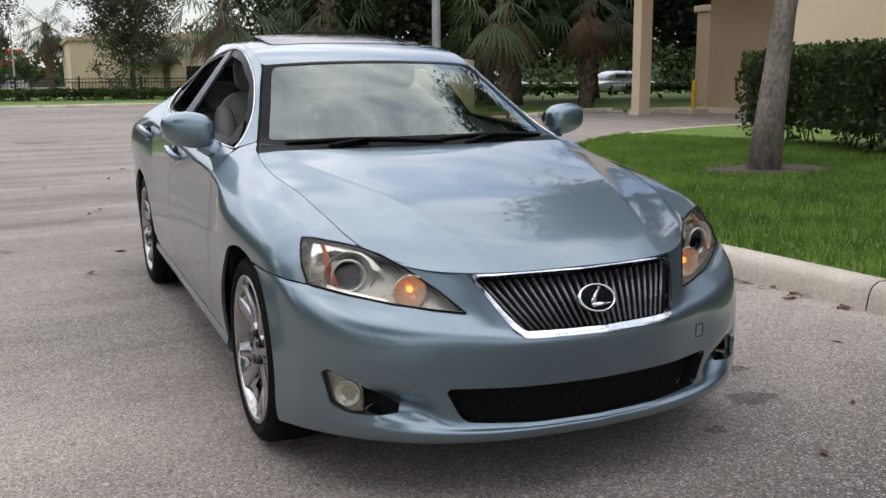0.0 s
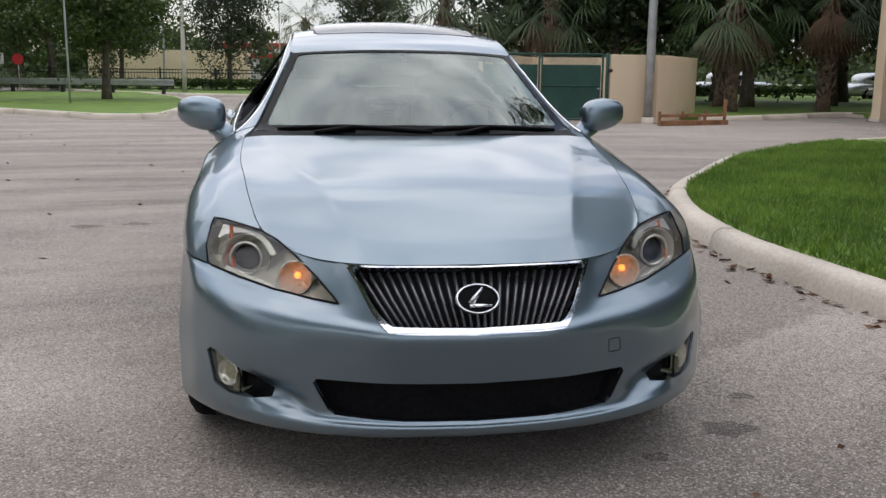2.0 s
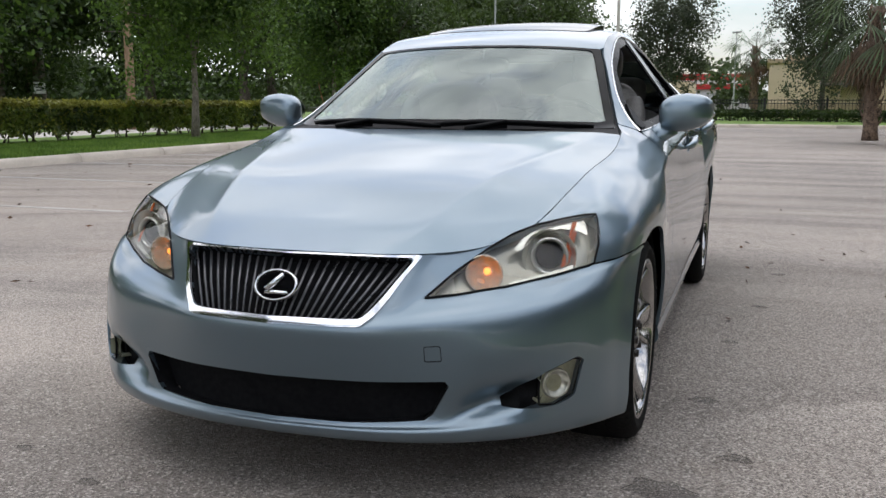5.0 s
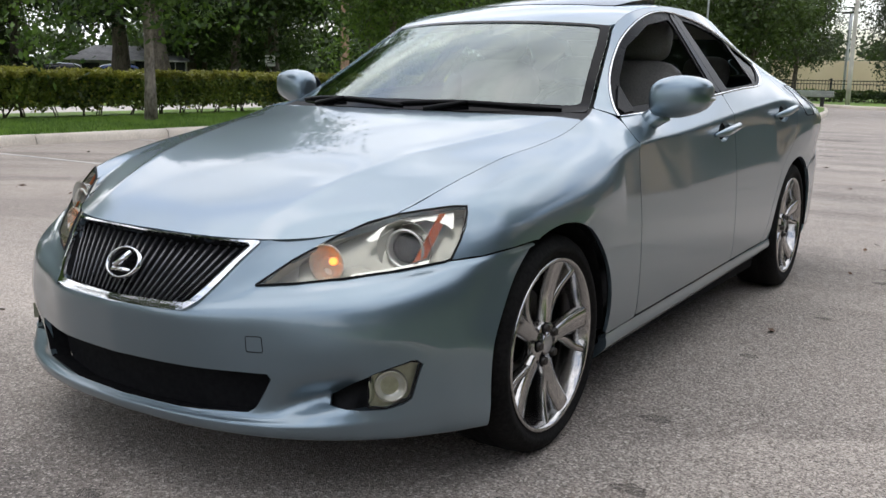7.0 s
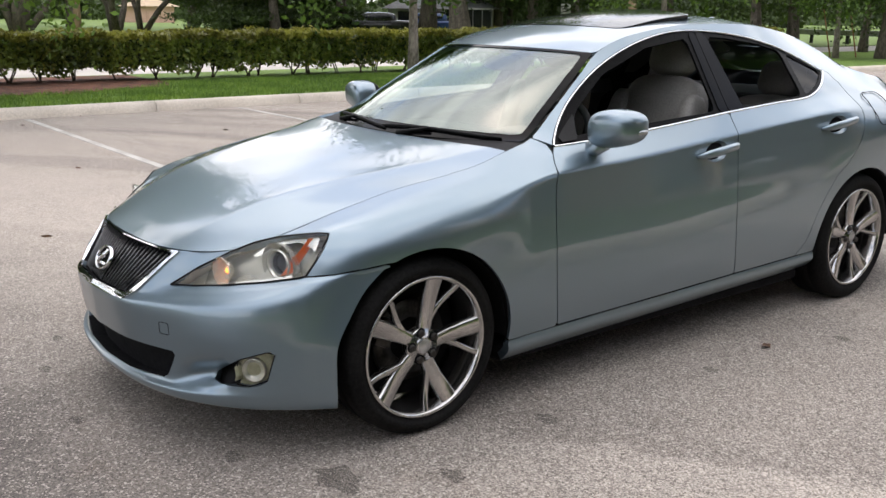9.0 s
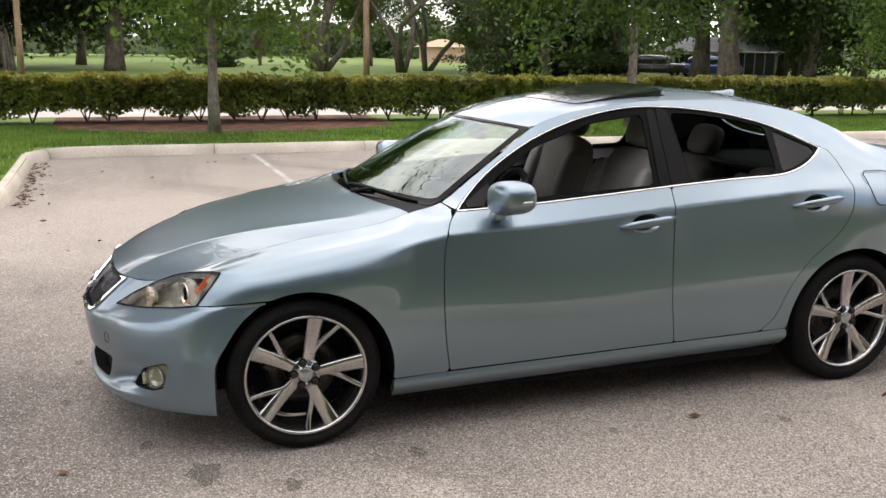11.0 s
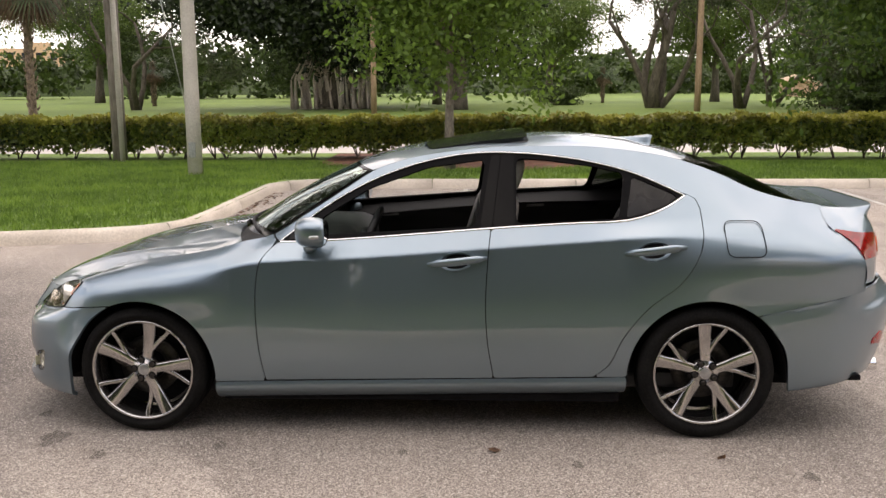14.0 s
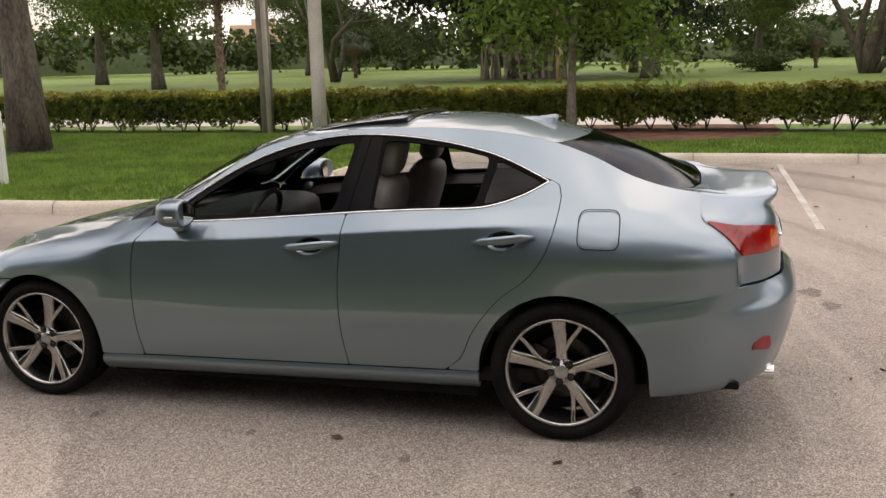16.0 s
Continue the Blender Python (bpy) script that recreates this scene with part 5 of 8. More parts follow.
rows_of(nh, [(*(fa + dirf * (3 + 5.9 * k) + Vector((0, -1.2, 0.08))), hd_, 1.0) for k in range(6)] + [(14 + 5.8 * k, 43.5 - 1.2 * k, 0.08, -100, 1.0) for k in range(4)])
fence2 = thing("fence", "black iron fence under dark trees", "fence")
for z in (.2, 1.3):
    part("rail", mesh_of("rail", *tube([(15, 47, z), (48, 39, z)], .022, 6), IRON), fence2)
for k in range(60):
    o = part("picket", pk, fence2)
    o.location = (15 + 33 * k / 60, 47 - 8 * k / 60, .1)

# far buildings
shop = thing("building", "tan flat-roofed shop with brown trim and awning", "building")
part("wall", mesh_of("wall", *box(1.2, 18, 60, 72, 0, 3.55), STUCCO, False), shop)
part("parapet", mesh_of("parapet", *joined(box(1.05, 18.1, 59.85, 72, 3.55, 3.80, .02), box(2.2, 18, 60.2, 72, 3.8, 4.05, .02)), STUCCO_DIM, False), shop)
part("wainscot", mesh_of("wainscot", *box(1.15, 18.05, 59.92, 60.1, 0, 1.0, .01), STUCCO_DIM, False), shop)
part("awning", mesh_of("awning", *joined(box(4.2, 7.6, 59.0, 60, 2.15, 2.42, .02)), WOOD_POLE, False), shop)
part("awning_post", mesh_of("awning_post", *tube([(5.3, 59.4, 0), (5.3, 59.4, 2.2)], .10, 8), STUCCO_DIM), shop)
part("shed", mesh_of("shed", *box(10.2, 14.6, 57, 60, 0, 2.9, .02), WOOD_POLE, False), shop)
part("window", mesh_of("window", *box(8.2, 9.6, 59.9, 59.96, 1.1, 2.0), WINDOW_DARK, False), shop)
red = thing("building", "distant white building with red banded roof", "building")
part("wall", mesh_of("wall", *box(-14, -1, 150, 165, 0, 3.2), WHITE_PAINT, False), red)
part("roof_band", mesh_of("roof_band", *joined(box(-14.4, -.6, 149.6, 165, 3.2, 4.0, .03), box(-13.5, -1.4, 150, 165, 4.6, 5.6, .03)), RED_PAINT, False), red)
part("white_band", mesh_of("white_band", *box(-14.0, -1.0, 149.8, 165, 4.0, 4.6, .03), WHITE_PAINT, False), red)
beige = thing("building", "low beige wall of a far building", "building")
part("wall", mesh_of("wall", *box(-15, -4.2, 66, 74, 0, 2.6, .02), STUCCO, False), beige)


def house(at, w, d, h, wall, roof_mat, turn, label):
    o = thing("house", label, "house")
    m = pose(*at, 0, 0, turn)
    part("wall", mesh_of("wall", *turned(box(-w / 2, w / 2, -d / 2, d / 2, 0, h), m), wall, False), o)
    e, r = .5, h + d * .24
    vs = [(-w / 2 - e, -d / 2 - e, h), (w / 2 + e, -d / 2 - e, h), (w / 2 + e, d / 2 + e, h), (-w / 2 - e, d / 2 + e, h), (-w / 2 + d * .35, 0, r), (w / 2 - d * .35, 0, r)]
    part("roof", mesh_of("roof", *turned((vs, [(0, 1, 5, 4), (1, 2, 5), (2, 3, 4, 5), (3, 0, 4), (3, 2, 1, 0)]), m), roof_mat, False), o)
    for k in range(3):
        x = -w / 2 + w * (k + .5) / 3
        wn_ = part("window", mesh_of("window", *turned(box(x - .6, x + .6, -d / 2 - .03, -d / 2 + .05, h * .42, h * .88, .01), m), WINDOW_DARK, False), o)
        part("sill", mesh_of("sill", *turned(box(x - .7, x + .7, -d / 2 - .10, -d / 2 + .05, h * .37, h * .42, .01), m), WHITE_PAINT, False), wn_)
    return o


bungalow = house((-56, 43.8, 0.05), 8, 4.6, 1.7, WHITE_PAINT, ROOF_GREY, 52, "low white bungalow with grey shingle roof and screened porch")
porch_at = pose(-56, 43.8, 0.05, 0, 0, 52)
part("porch_roof", mesh_of("porch_roof", *turned(box(.2, 3.9, -3.9, -2.3, 1.66, 1.76, .02), porch_at), WHITE_PAINT, False), bungalow)
part("porch_screen", mesh_of("porch_screen", *turned(box(.3, 3.8, -3.72, -3.70, .1, 1.66), porch_at), WINDOW_DARK, False), bungalow, "dark insect screen of the porch")
for k in range(6):
    part("porch_post", mesh_of("porch_post", *turned(box(.3 + .69 * k, .36 + .69 * k, -3.80, -3.73, 0, 1.66), porch_at), ROOF_GREY, False), bungalow)
house((-108, 40, 0), 4.2, 4, 1.9, PINK_WALL, STUCCO_DIM, -70, "pale pink bungalow beyond the park")
apt = thing("building", "distant orange apartment block above the trees", "building")
part("wall", mesh_of("wall", *turned(joined(box(-7, 7, -5, 5, 0, 9), box(-2.5, 2.5, -5, 5, 9, 10.2)), pose(-182, -88, 0, 0, 0, -64)), ORANGE_WALL, False), apt)
for fl_ in range(3):
    for k in range(5):
        part("window", mesh_of("window", *turned(box(-6 + 2.6 * k, -4.8 + 2.6 * k, 4.9, 5.06, 1.2 + 2.8 * fl_, 2.6 + 2.8 * fl_), pose(-182, -88, 0, 0, 0, -64)), WINDOW_DARK, False), apt)

def parked(at, turn, mat, label):
    o = thing("parked_car", label, "car")
    m = pose(*at, 0, 0, turn)
    part("body", mesh_of("body", *turned(joined(blob(0, 0, .55, 2.2, .88, .34, .45, 20, 10), blob(-.2, 0, .98, 1.25, .75, .42, .6, 20, 10)), m), mat), o)
    part("glass_band", mesh_of("glass_band", *turned(blob(-.2, 0, 1.06, 1.15, .77, .22, .55, 20, 8), m), WINDOW_DARK), o)
    for x in (-1.35, 1.35):
        for y in (-.84, .66):
            part("wheel", mesh_of("wheel", *turned(turned(lathe([(0, .2), (0, .31), (.18, .31), (.18, .2)], 20), pose(x, y, .31, 0, 0, 90)), m), RUBBER), o)


BLUE_CAR = material("blue_car_paint", (0.02, 0.06, 0.20), (0.03, 0.08, 0.26), 0.3, 0.3, bump=0, coat=1.0)
DARK_CAR = material("dark_car_paint", (0.02, 0.02, 0.022), (0.035, 0.035, 0.037), 0.3, 0.3, bump=0, coat=1.0)
SILVER_CAR = material("silver_car_paint", (0.42, 0.43, 0.44), (0.5, 0.51, 0.52), 0.3, 0.6, bump=0, coat=1.0)
parked((-49.3, 37.9, 0.06), 52, BLUE_CAR, "blue saloon parked by a bungalow")
parked((-51.2, 34.9, 0.06), 52, DARK_CAR, "dark saloon parked by a bungalow")
parked((22, 43, 0.02), 10, SILVER_CAR, "silver saloon parked beyond the trees")
parked((29, 41, 0.02), 10, SILVER_CAR, "silver saloon parked beyond the trees")

# fallen leaves and oil marks on the asphalt
lf = np.random.default_rng(3)
spots = [np.column_stack([lf.uniform(-10, 2.2, 170), lf.uniform(-4, 16, 170)])]
foot = es[lf.integers(14, 66, 230)] + lf.normal(0, .02, (230, 2))
spots.append(np.column_stack([foot[:, 0] - .01 - abs(lf.normal(0, .045, 230)), foot[:, 1] + abs(lf.normal(0, .05, 230))]))
spots.append(np.column_stack([lf.uniform(-9.3, -5.6, 150), -1.62 + abs(lf.normal(0, .10, 150))]))
spots.append(np.column_stack([lf.uniform(.9, 4.5, 70), lf.uniform(-3, 4.5, 70)]))
sp = np.vstack(spots)
v, f = leaf_quads(np.column_stack([sp, np.full(len(sp), .012)]), .042, lf, 1.8)
v[:, 2] = np.clip((v[:, 2] - .012) * .35 + .012, .003, .03)
tagged(new("fallen_leaves", soup("fallen_leaves", v, f, DEAD_LEAF)), "scattered dry brown leaves and twigs on the asphalt", "leaves", kind="stuff")
OIL = material("oil_stain", (0.028, 0.025, 0.022), (0.09, 0.08, 0.07), 0.7, scale=12, fine=70, bump=0.2)
# the film of oil breaks up into specks
nt = OIL.node_tree
gaps = node(nt, "ShaderNodeTexNoise", Scale=34.0, Detail=6.0, Roughness=0.75)
cut = node(nt, "ShaderNodeMapRange")
cut.inputs["From Min"].default_value, cut.inputs["From Max"].default_value = 0.40, 0.54
nt.links.new(gaps.outputs["Fac"], cut.inputs["Value"])
thin = node(nt, "ShaderNodeMixShader")
clear = node(nt, "ShaderNodeBsdfTransparent")
nt.links.new(cut.outputs["Result"], thin.inputs[0])
nt.links.new(nt.nodes["Principled BSDF"].outputs[0], thin.inputs[1])
nt.links.new(clear.outputs[0], thin.inputs[2])
nt.links.new(thin.outputs[0], nt.nodes["Material Output"].inputs["Surface"])
for x, y, r in ((.95, -.42, .10), (.62, -.62, .045), (.02, -.95, .035), (-.55, -.9, .035), (1.15, -.12, .05), (1.02, .42, .05), (1.08, 1.3, .035), (1.2, 2.1, .04), (-.9, -.75, .03), (1.3, 3.1, .045), (-1.4, 16.6, .42), (-2.1, 4.1, .12), (-1.75, 4.2, .10), (-.1, 17.2, .2), (-.7, 12.4, .16), (-5.2, 3.1, .10), (-3.9, 5.2, .08)):
    r *= .62
    pts_ = [(x + r * 1.5 * math.cos(a) * (1 + .25 * math.sin(3 * a + x * 9)), y + r * math.sin(a) * (1 + .2 * math.sin(5 * a + y * 7))) for a in np.linspace(0, 2 * math.pi, 40, False)]
    slab("oil_stain", pts_, -0.004, 0.003, OIL, "small dark oil stain on asphalt", "stain")

# ---- the car: nose towards -y, front axle at y = 0, its left side at +x ----
car = thing("car", "ice blue metallic four-door saloon with open windows and tilted sunroof", "car")

SILL = curve_of([(-.50, .80, .17), (0, .85, .18), (.36, .838, .19), (.75, .842, .205), (1.3, .842, .212), (1.8, .842, .212), (2.37, .842, .21), (2.73, .85, .21),
                 (3.12, .845, .236), (3.36, .825, .268), (3.55, .78, .30)])
LOW = curve_of([(-.50, .80, .28), (-.2, .855, .285), (.0, .862, .285), (.36, .858, .275), (.6, .857, .275), (1.2, .858, .285), (1.72, .858, .295), (2.3, .862, .31),
                (2.73, .870, .33), (3.12, .866, .36), (3.36, .842, .39), (3.55, .79, .42)])
MID = curve_of([(-0.5, 0.765, 0.52), (-0.35, 0.845, 0.54), (-0.2, 0.872, 0.555), (0, 0.882, 0.56), (0.3, 0.878, 0.57), (0.6, 0.876, 0.58), (1.2, 0.872, 0.6), (1.7, 0.872, 0.62), (2.3, 0.878, 0.63), (2.73, 0.892, 0.64), (3.12, 0.882, 0.66), (3.36, 0.845, 0.68), (3.55, 0.78, 0.7)])
CREASE = curve_of([(-0.5, 0.7, 0.6), (-0.3, 0.808, 0.688), (-0.1, 0.848, 0.725), (0.1, 0.854, 0.767), (0.3, 0.852, 0.8), (0.6, 0.845, 0.86), (1.04, 0.838, 0.878), (1.53, 0.836, 0.912), (2.1, 0.838, 0.955), (2.6, 0.841, 0.985), (2.9, 0.836, 0.985), (3.12, 0.82, 0.98), (3.36, 0.78, 0.965), (3.55, 0.7, 0.945)])
BELT = curve_of([(-.50, .63, .665), (-.4, .69, .712), (-.3, .748, .746), (-.1, .762, .793), (.1, .768, .83), (.3, .765, .862), (.5, .755, .90), (.68, .748, .934), (.92, .758, .953),
                 (1.41, .768, .989), (1.71, .770, 1.013), (2.07, .764, 1.035), (2.34, .755, 1.047), (2.6, .745, 1.06), (2.9, .738, 1.06), (3.12, .72, 1.05),
                 (3.36, .665, 1.03), (3.55, .60, 1.005)])
RAIL = curve_of([(-.50, .57, .690), (-.4, .603, .724), (-.2, .643, .788), (0, .668, .838), (.2, .690, .870), (.35, .695, .897), (.5, .688, .938), (.62, .658, .962),
                 (.8, .605, 1.067), (1.0, .547, 1.193), (1.12, .512, 1.268), (1.25, .502, 1.316), (1.5, .495, 1.362), (1.8, .488, 1.386), (2.07, .485, 1.388),
                 (2.4, .477, 1.364), (2.65, .468, 1.318), (2.845, .492, 1.25), (3.0, .532, 1.178), (3.2, .575, 1.124), (3.4, .560, 1.098), (3.55, .52, 1.08)])


def drawn_in(curve):
    """The lower flank, tucked in ahead of the front axle."""
    def f(y):
        v = curve(y)
        u = np.clip((.15 - np.atleast_1d(np.asarray(y, float))) / .35, 0, 1)
        v[:, 0] -= .018 * u * u * (3 - 2 * u)
        return v
    return f


SILL, LOW, MID = drawn_in(SILL), drawn_in(LOW), drawn_in(MID)
LINES = (SILL, LOW, MID, CREASE, BELT, RAIL)


def flank(y, z):
    """The car's left side: x at a place y, z of the side view."""
    y, z = np.atleast_1d(y).astype(float), np.atleast_1d(z).astype(float)
    k = np.stack([ln(y) for ln in LINES])
    kx, kz = k[:, :, 0], k[:, :, 1]
    d = np.diff(kx, axis=0) / np.maximum(np.diff(kz, axis=0), 1e-4)
    h = np.diff(kz, axis=0)
    s = np.empty_like(kx)
    s[0], s[-1] = d[0], d[-1]
    s[1:-1] = (d[:-1] * h[1:] + d[1:] * h[:-1]) / (h[1:] + h[:-1])
    s[4] = np.where((y > 0.66), d[4] * 0.9 + d[3] * 0.1, s[4])
    # the shoulder is a hard edge along the doors and fades out towards both ends
    hard = np.clip((y - .15) / .3, 0, 1) * np.clip((2.95 - y) / .6, 0.0, 1)
    low3, high3 = s[3] * (1 - hard) + d[2] * 1.0 * hard, s[3] * (1 - hard) + d[3] * hard
    x = np.zeros_like(y)
    for i in range(5):
        m = (z >= kz[i]) if i else np.ones(len(y), bool)
        hh = np.maximum(h[i], 1e-4)
        u = (z - kz[i]) / hh
        if i == 0:
            u = np.maximum(u, -0.2)
        if i == 4:
            u = np.minimum(u, 1.02)
        sa, sb = (high3 if i == 3 else s[i]), (low3 if i == 2 else s[i + 1])
        val = kx[i] * (1 + 2 * u) * (1 - u) ** 2 + sa * hh * u * (1 - u) ** 2 + kx[i + 1] * u * u * (3 - 2 * u) + sb * hh * u * u * (u - 1)
        x = np.where(m, val, x)
    return np.stack([x, y, z], 1)


def flank_in(d):
    def f(y, z):
        v = flank(y, z)
        e = 0.004
        ty, tz = flank(np.asarray(y) + e, z) - flank(np.asarray(y) - e, z), flank(y, np.asarray(z) + e) - flank(y, np.asarray(z) - e)
        n = np.cross(ty, tz)
        n /= np.linalg.norm(n, axis=1)[:, None]
        return v - n * d
    return f


def flank_normal(y, z):
    return (flank(y, z) - flank_in(1.0)(y, z))


def on_curve(pts, n=24):
    """A smooth polyline through points of the side view."""
    p = np.asarray(pts, float)
    s = np.r_[0, np.cumsum(np.hypot(*np.diff(p, axis=0).T))]
    return [tuple(q) for q in curve_of([(s[i], *p[i]) for i in range(len(p))])(np.linspace(0, s[-1], n))]


def circle_arc(cy, cz, r, a0, a1, n=28):
    return [(cy + r * math.cos(radians(a0 + (a1 - a0) * i / n)), cz + r * math.sin(radians(a0 + (a1 - a0) * i / n))) for i in range(n + 1)]


GAP_FRONT = on_curve([(.612, .278), (.588, .42), (.578, .55), (.576, .67), (.582, .78), (.600, .86), (.640, .915), (.672, .938)])
GAP_MID = on_curve([(1.722, .297), (1.69, .5), (1.683, .66), (1.69, .82), (1.703, .97), (1.708, 1.004)])
GAP_REAR = on_curve([(2.20, .306), (2.268, .36), (2.33, .49), (2.458, .655), (2.589, .76), (2.65, .84), (2.69, .93), (2.708, 1.02), (2.712, 1.10), (2.700, 1.14), (2.655, 1.164)])
CHROME_LOW = on_curve([(.680, .941), (.92, .954), (1.41, .990), (1.71, 1.014), (2.07, 1.036), (2.34, 1.048), (2.45, 1.070), (2.56, 1.110), (2.648, 1.156)], 60)
CHROME_TOP = on_curve([(.680, .941), (.861, 1.079), (1.108, 1.218), (1.385, 1.314), (1.709, 1.357), (1.971, 1.345), (2.219, 1.308), (2.408, 1.259), (2.568, 1.193), (2.648, 1.156)], 60)
DLO = CHROME_LOW[:-1] + CHROME_TOP[::-1][:-1]
ARCH_F, ARCH_R = (0.0, .305, .365), (2.737, .310, .378)
SEAM_F = [(-.165, .640), (-.25, .632), (-.345, .622), (-.415, .613)]
SEAM_R = [(2.966, .613), (3.02, .638), (3.12, .655), (3.25, .676), (3.387, .699), (3.50, .722)]


def side_panel(name, outline, holes=(), label="", depth=0.012, step=0.009):
    sheet = facing(region(flank, outline, holes, step=step), (1, 0, 0))
    sheet = flanged(sheet, depth)
    for piece in (sheet, mirrored(sheet)):
        part(name, mesh_of(name, *piece, PAINT), car, label)


def shifted(pts, dy, dz=0.0):
    return [(a + dy, b + dz) for a, b in pts]


g = 0.0022
HANDLES = ((1.548, .862), (2.478, .917))


def cup_outline(y0, z0):
    return [(y0 - .004 + .078 * math.cos(a), z0 + .000 + .043 * math.sin(a) + .08 * .074 * math.cos(a)) for a in np.linspace(0, 2 * math.pi, 28, False)]


side_panel("front_door", [*shifted(GAP_FRONT, g), *[(a, b - 0.004) for a, b in CHROME_LOW if .69 < a < 1.70], *shifted(GAP_MID, -g)[::-1]], [cup_outline(*HANDLES[0])])
side_panel("rear_door", [*shifted(GAP_MID, g), *[(a, b - 0.004) for a, b in CHROME_LOW if 1.72 < a < 2.62], (2.652, 1.158), *shifted(GAP_REAR, -g)[::-1]], [cup_outline(*HANDLES[1])])
roof_pts = [(y, float(RAIL(y)[0][1]) - 0.001) for y in np.linspace(.635, 3.30, 90)]
side_panel("body_side_frame", [*shifted(GAP_REAR, g), (2.648, 1.166), *[(a, b + 0.006) for a, b in CHROME_TOP[::-1][1:-1]], (.676, .945), *roof_pts, (3.32, 1.10),
                               (3.328, 1.015), (3.414, .935), (3.47, .86), (3.48, .72), *[(a, b + g) for a, b in SEAM_R[::-1] if a < 3.45], *circle_arc(*ARCH_R, 52, 180.3, 46), (2.358, .3085), (2.30, .3065)], step=0.0075)
SILL_TOP = curve_of([(.36, .263), (.60, .270), (1.2, .2815), (1.722, .2915), (2.20, .3005), (2.36, .306)])


def sill_at(y, s):
    """The sill moulding: a rounded shoulder under the doors that tucks in below; s runs from top (0) to bottom (1)."""
    y, s = np.atleast_1d(y).astype(float), np.atleast_1d(s).astype(float)
    top = SILL_TOP(y)[:, 0]
    base = flank(y, top)[:, 0]
    return np.stack([base + .007 * np.sin(np.pi * np.clip(s * 1.5, 0, 1)) - .004 * s - .10 * np.clip(s - .35, 0, 1) ** 2, y, top - .090 * s], 1)


sheet = flanged(facing(region(sill_at, [(.363, 0), (2.358, 0), (2.358, 1), (.363, 1)], step=.012, scale=(1, .11)), (1, 0, 0)), .03)
for piece in (sheet, mirrored(sheet)):
    part("sill", mesh_of("sill", *piece, PAINT), car)


# front bumper skin: rings from the centre line round to the wheel arch
def ring_surface(rings):
    """A surface through rings of points; a runs along a ring (0 to 1), b from ring to ring (0 to 1)."""
    k = len(rings)
    fs = []
    for r in rings:
        p = np.asarray(r, float)
        fs.append(curve_of([(i / (len(p) - 1), *p[i]) for i in range(len(p))]))

    def surf(a, b):
        a, b = np.atleast_1d(a).astype(float), np.clip(np.atleast_1d(b).astype(float), 0, 1) * (k - 1)
        pts = np.stack([f(np.abs(a)) for f in fs])
        i = np.clip(b.astype(int), 0, k - 2)
        u = (b - i)[:, None]
        n = np.arange(len(a))
        p1, p2 = pts[i, n], pts[i + 1, n]
        p0, p3 = pts[np.maximum(i - 1, 0), n], pts[np.minimum(i + 2, k - 1), n]
        m1, m2 = (p2 - p0) * 0.5, (p3 - p1) * 0.5
        out = p1 * (1 + 2 * u) * (1 - u) ** 2 + m1 * u * (1 - u) ** 2 + p2 * u * u * (3 - 2 * u) + m2 * u * u * (u - 1)
        out[:, 0] *= np.sign(a) + (a == 0)
        return out
    return surf


LIP_UNDER = [(0, -.715, .165), (.22, -.70, .165), (.41, -.66, .168), (.57, -.58, .17), (.69, -.48, .172), (.775, -.40, .175), (.82, -.36, .178), (.835, -.345, .18)]
LIP_EDGE = [(0, -.805, .180), (.22, -.79, .180), (.41, -.748, .182), (.57, -.668, .184), (.70, -.556, .186), (.795, -.44, .188), (.842, -.378, .19), (.858, -.358, .19)]
LIP_TOP = [(0, -.828, .212), (.22, -.812, .213), (.41, -.768, .217), (.575, -.685, .222), (.705, -.570, .228), (.807, -.445, .235), (.850, -.385, .24), (.868, -.362, .245)]
INTAKE_FLOOR = [(0, -.812, .235), (.22, -.795, .237), (.415, -.742, .243), (.575, -.668, .255), (.70, -.567, .270), (.805, -.45, .29), (.852, -.385, .30), (.871, -.363, .30)]
INTAKE_TOP = [(0, -.832, .345), (.22, -.812, .346), (.43, -.738, .350), (.575, -.668, .358), (.70, -.566, .368), (.806, -.445, .385), (.855, -.380, .40), (.875, -.358, .40)]
BUMPER_LOW = [(0, -.842, .420), (.22, -.822, .421), (.42, -.744, .424), (.57, -.672, .430), (.70, -.565, .438), (.808, -.43, .455), (.855, -.348, .48), (.872, -.306, .49)]
BUMPER_BROW = [(0, -.846, .478), (.22, -.825, .480), (.39, -.752, .490), (.56, -.662, .506), (.70, -.545, .525), (.808, -.408, .545), (.855, -.303, .56), (.872, -.252, .565)]
BUMPER_TOP = [(0, -.828, .505), (.23, -.800, .508), (.385, -.722, .522), (.56, -.622, .545), (.705, -.492, .572), (.806, -.372, .598), (.852, -.265, .612), (.867, -.184, .620)]
LAMP_FOOT = [(0, -.795, .548), (.25, -.768, .550), (.375, -.700, .552), (.55, -.592, .572), (.70, -.462, .597), (.785, -.378, .617), (.838, -.275, .630), (.862, -.160, .637)]
LAMP_MIDDLE = [(0, -.755, .60), (.27, -.722, .602), (.382, -.660, .607), (.53, -.552, .622), (.665, -.432, .658), (.757, -.370, .675), (.800, -.30, .69), (.83, -.24, .70)]
BONNET_LIP = [(0, -.712, .648), (.29, -.682, .650), (.40, -.612, .656), (.52, -.510, .682), (.605, -.408, .7225), (.70, -.345, .737), (.742, -.305, .7475), (.765, -.26, .757)]
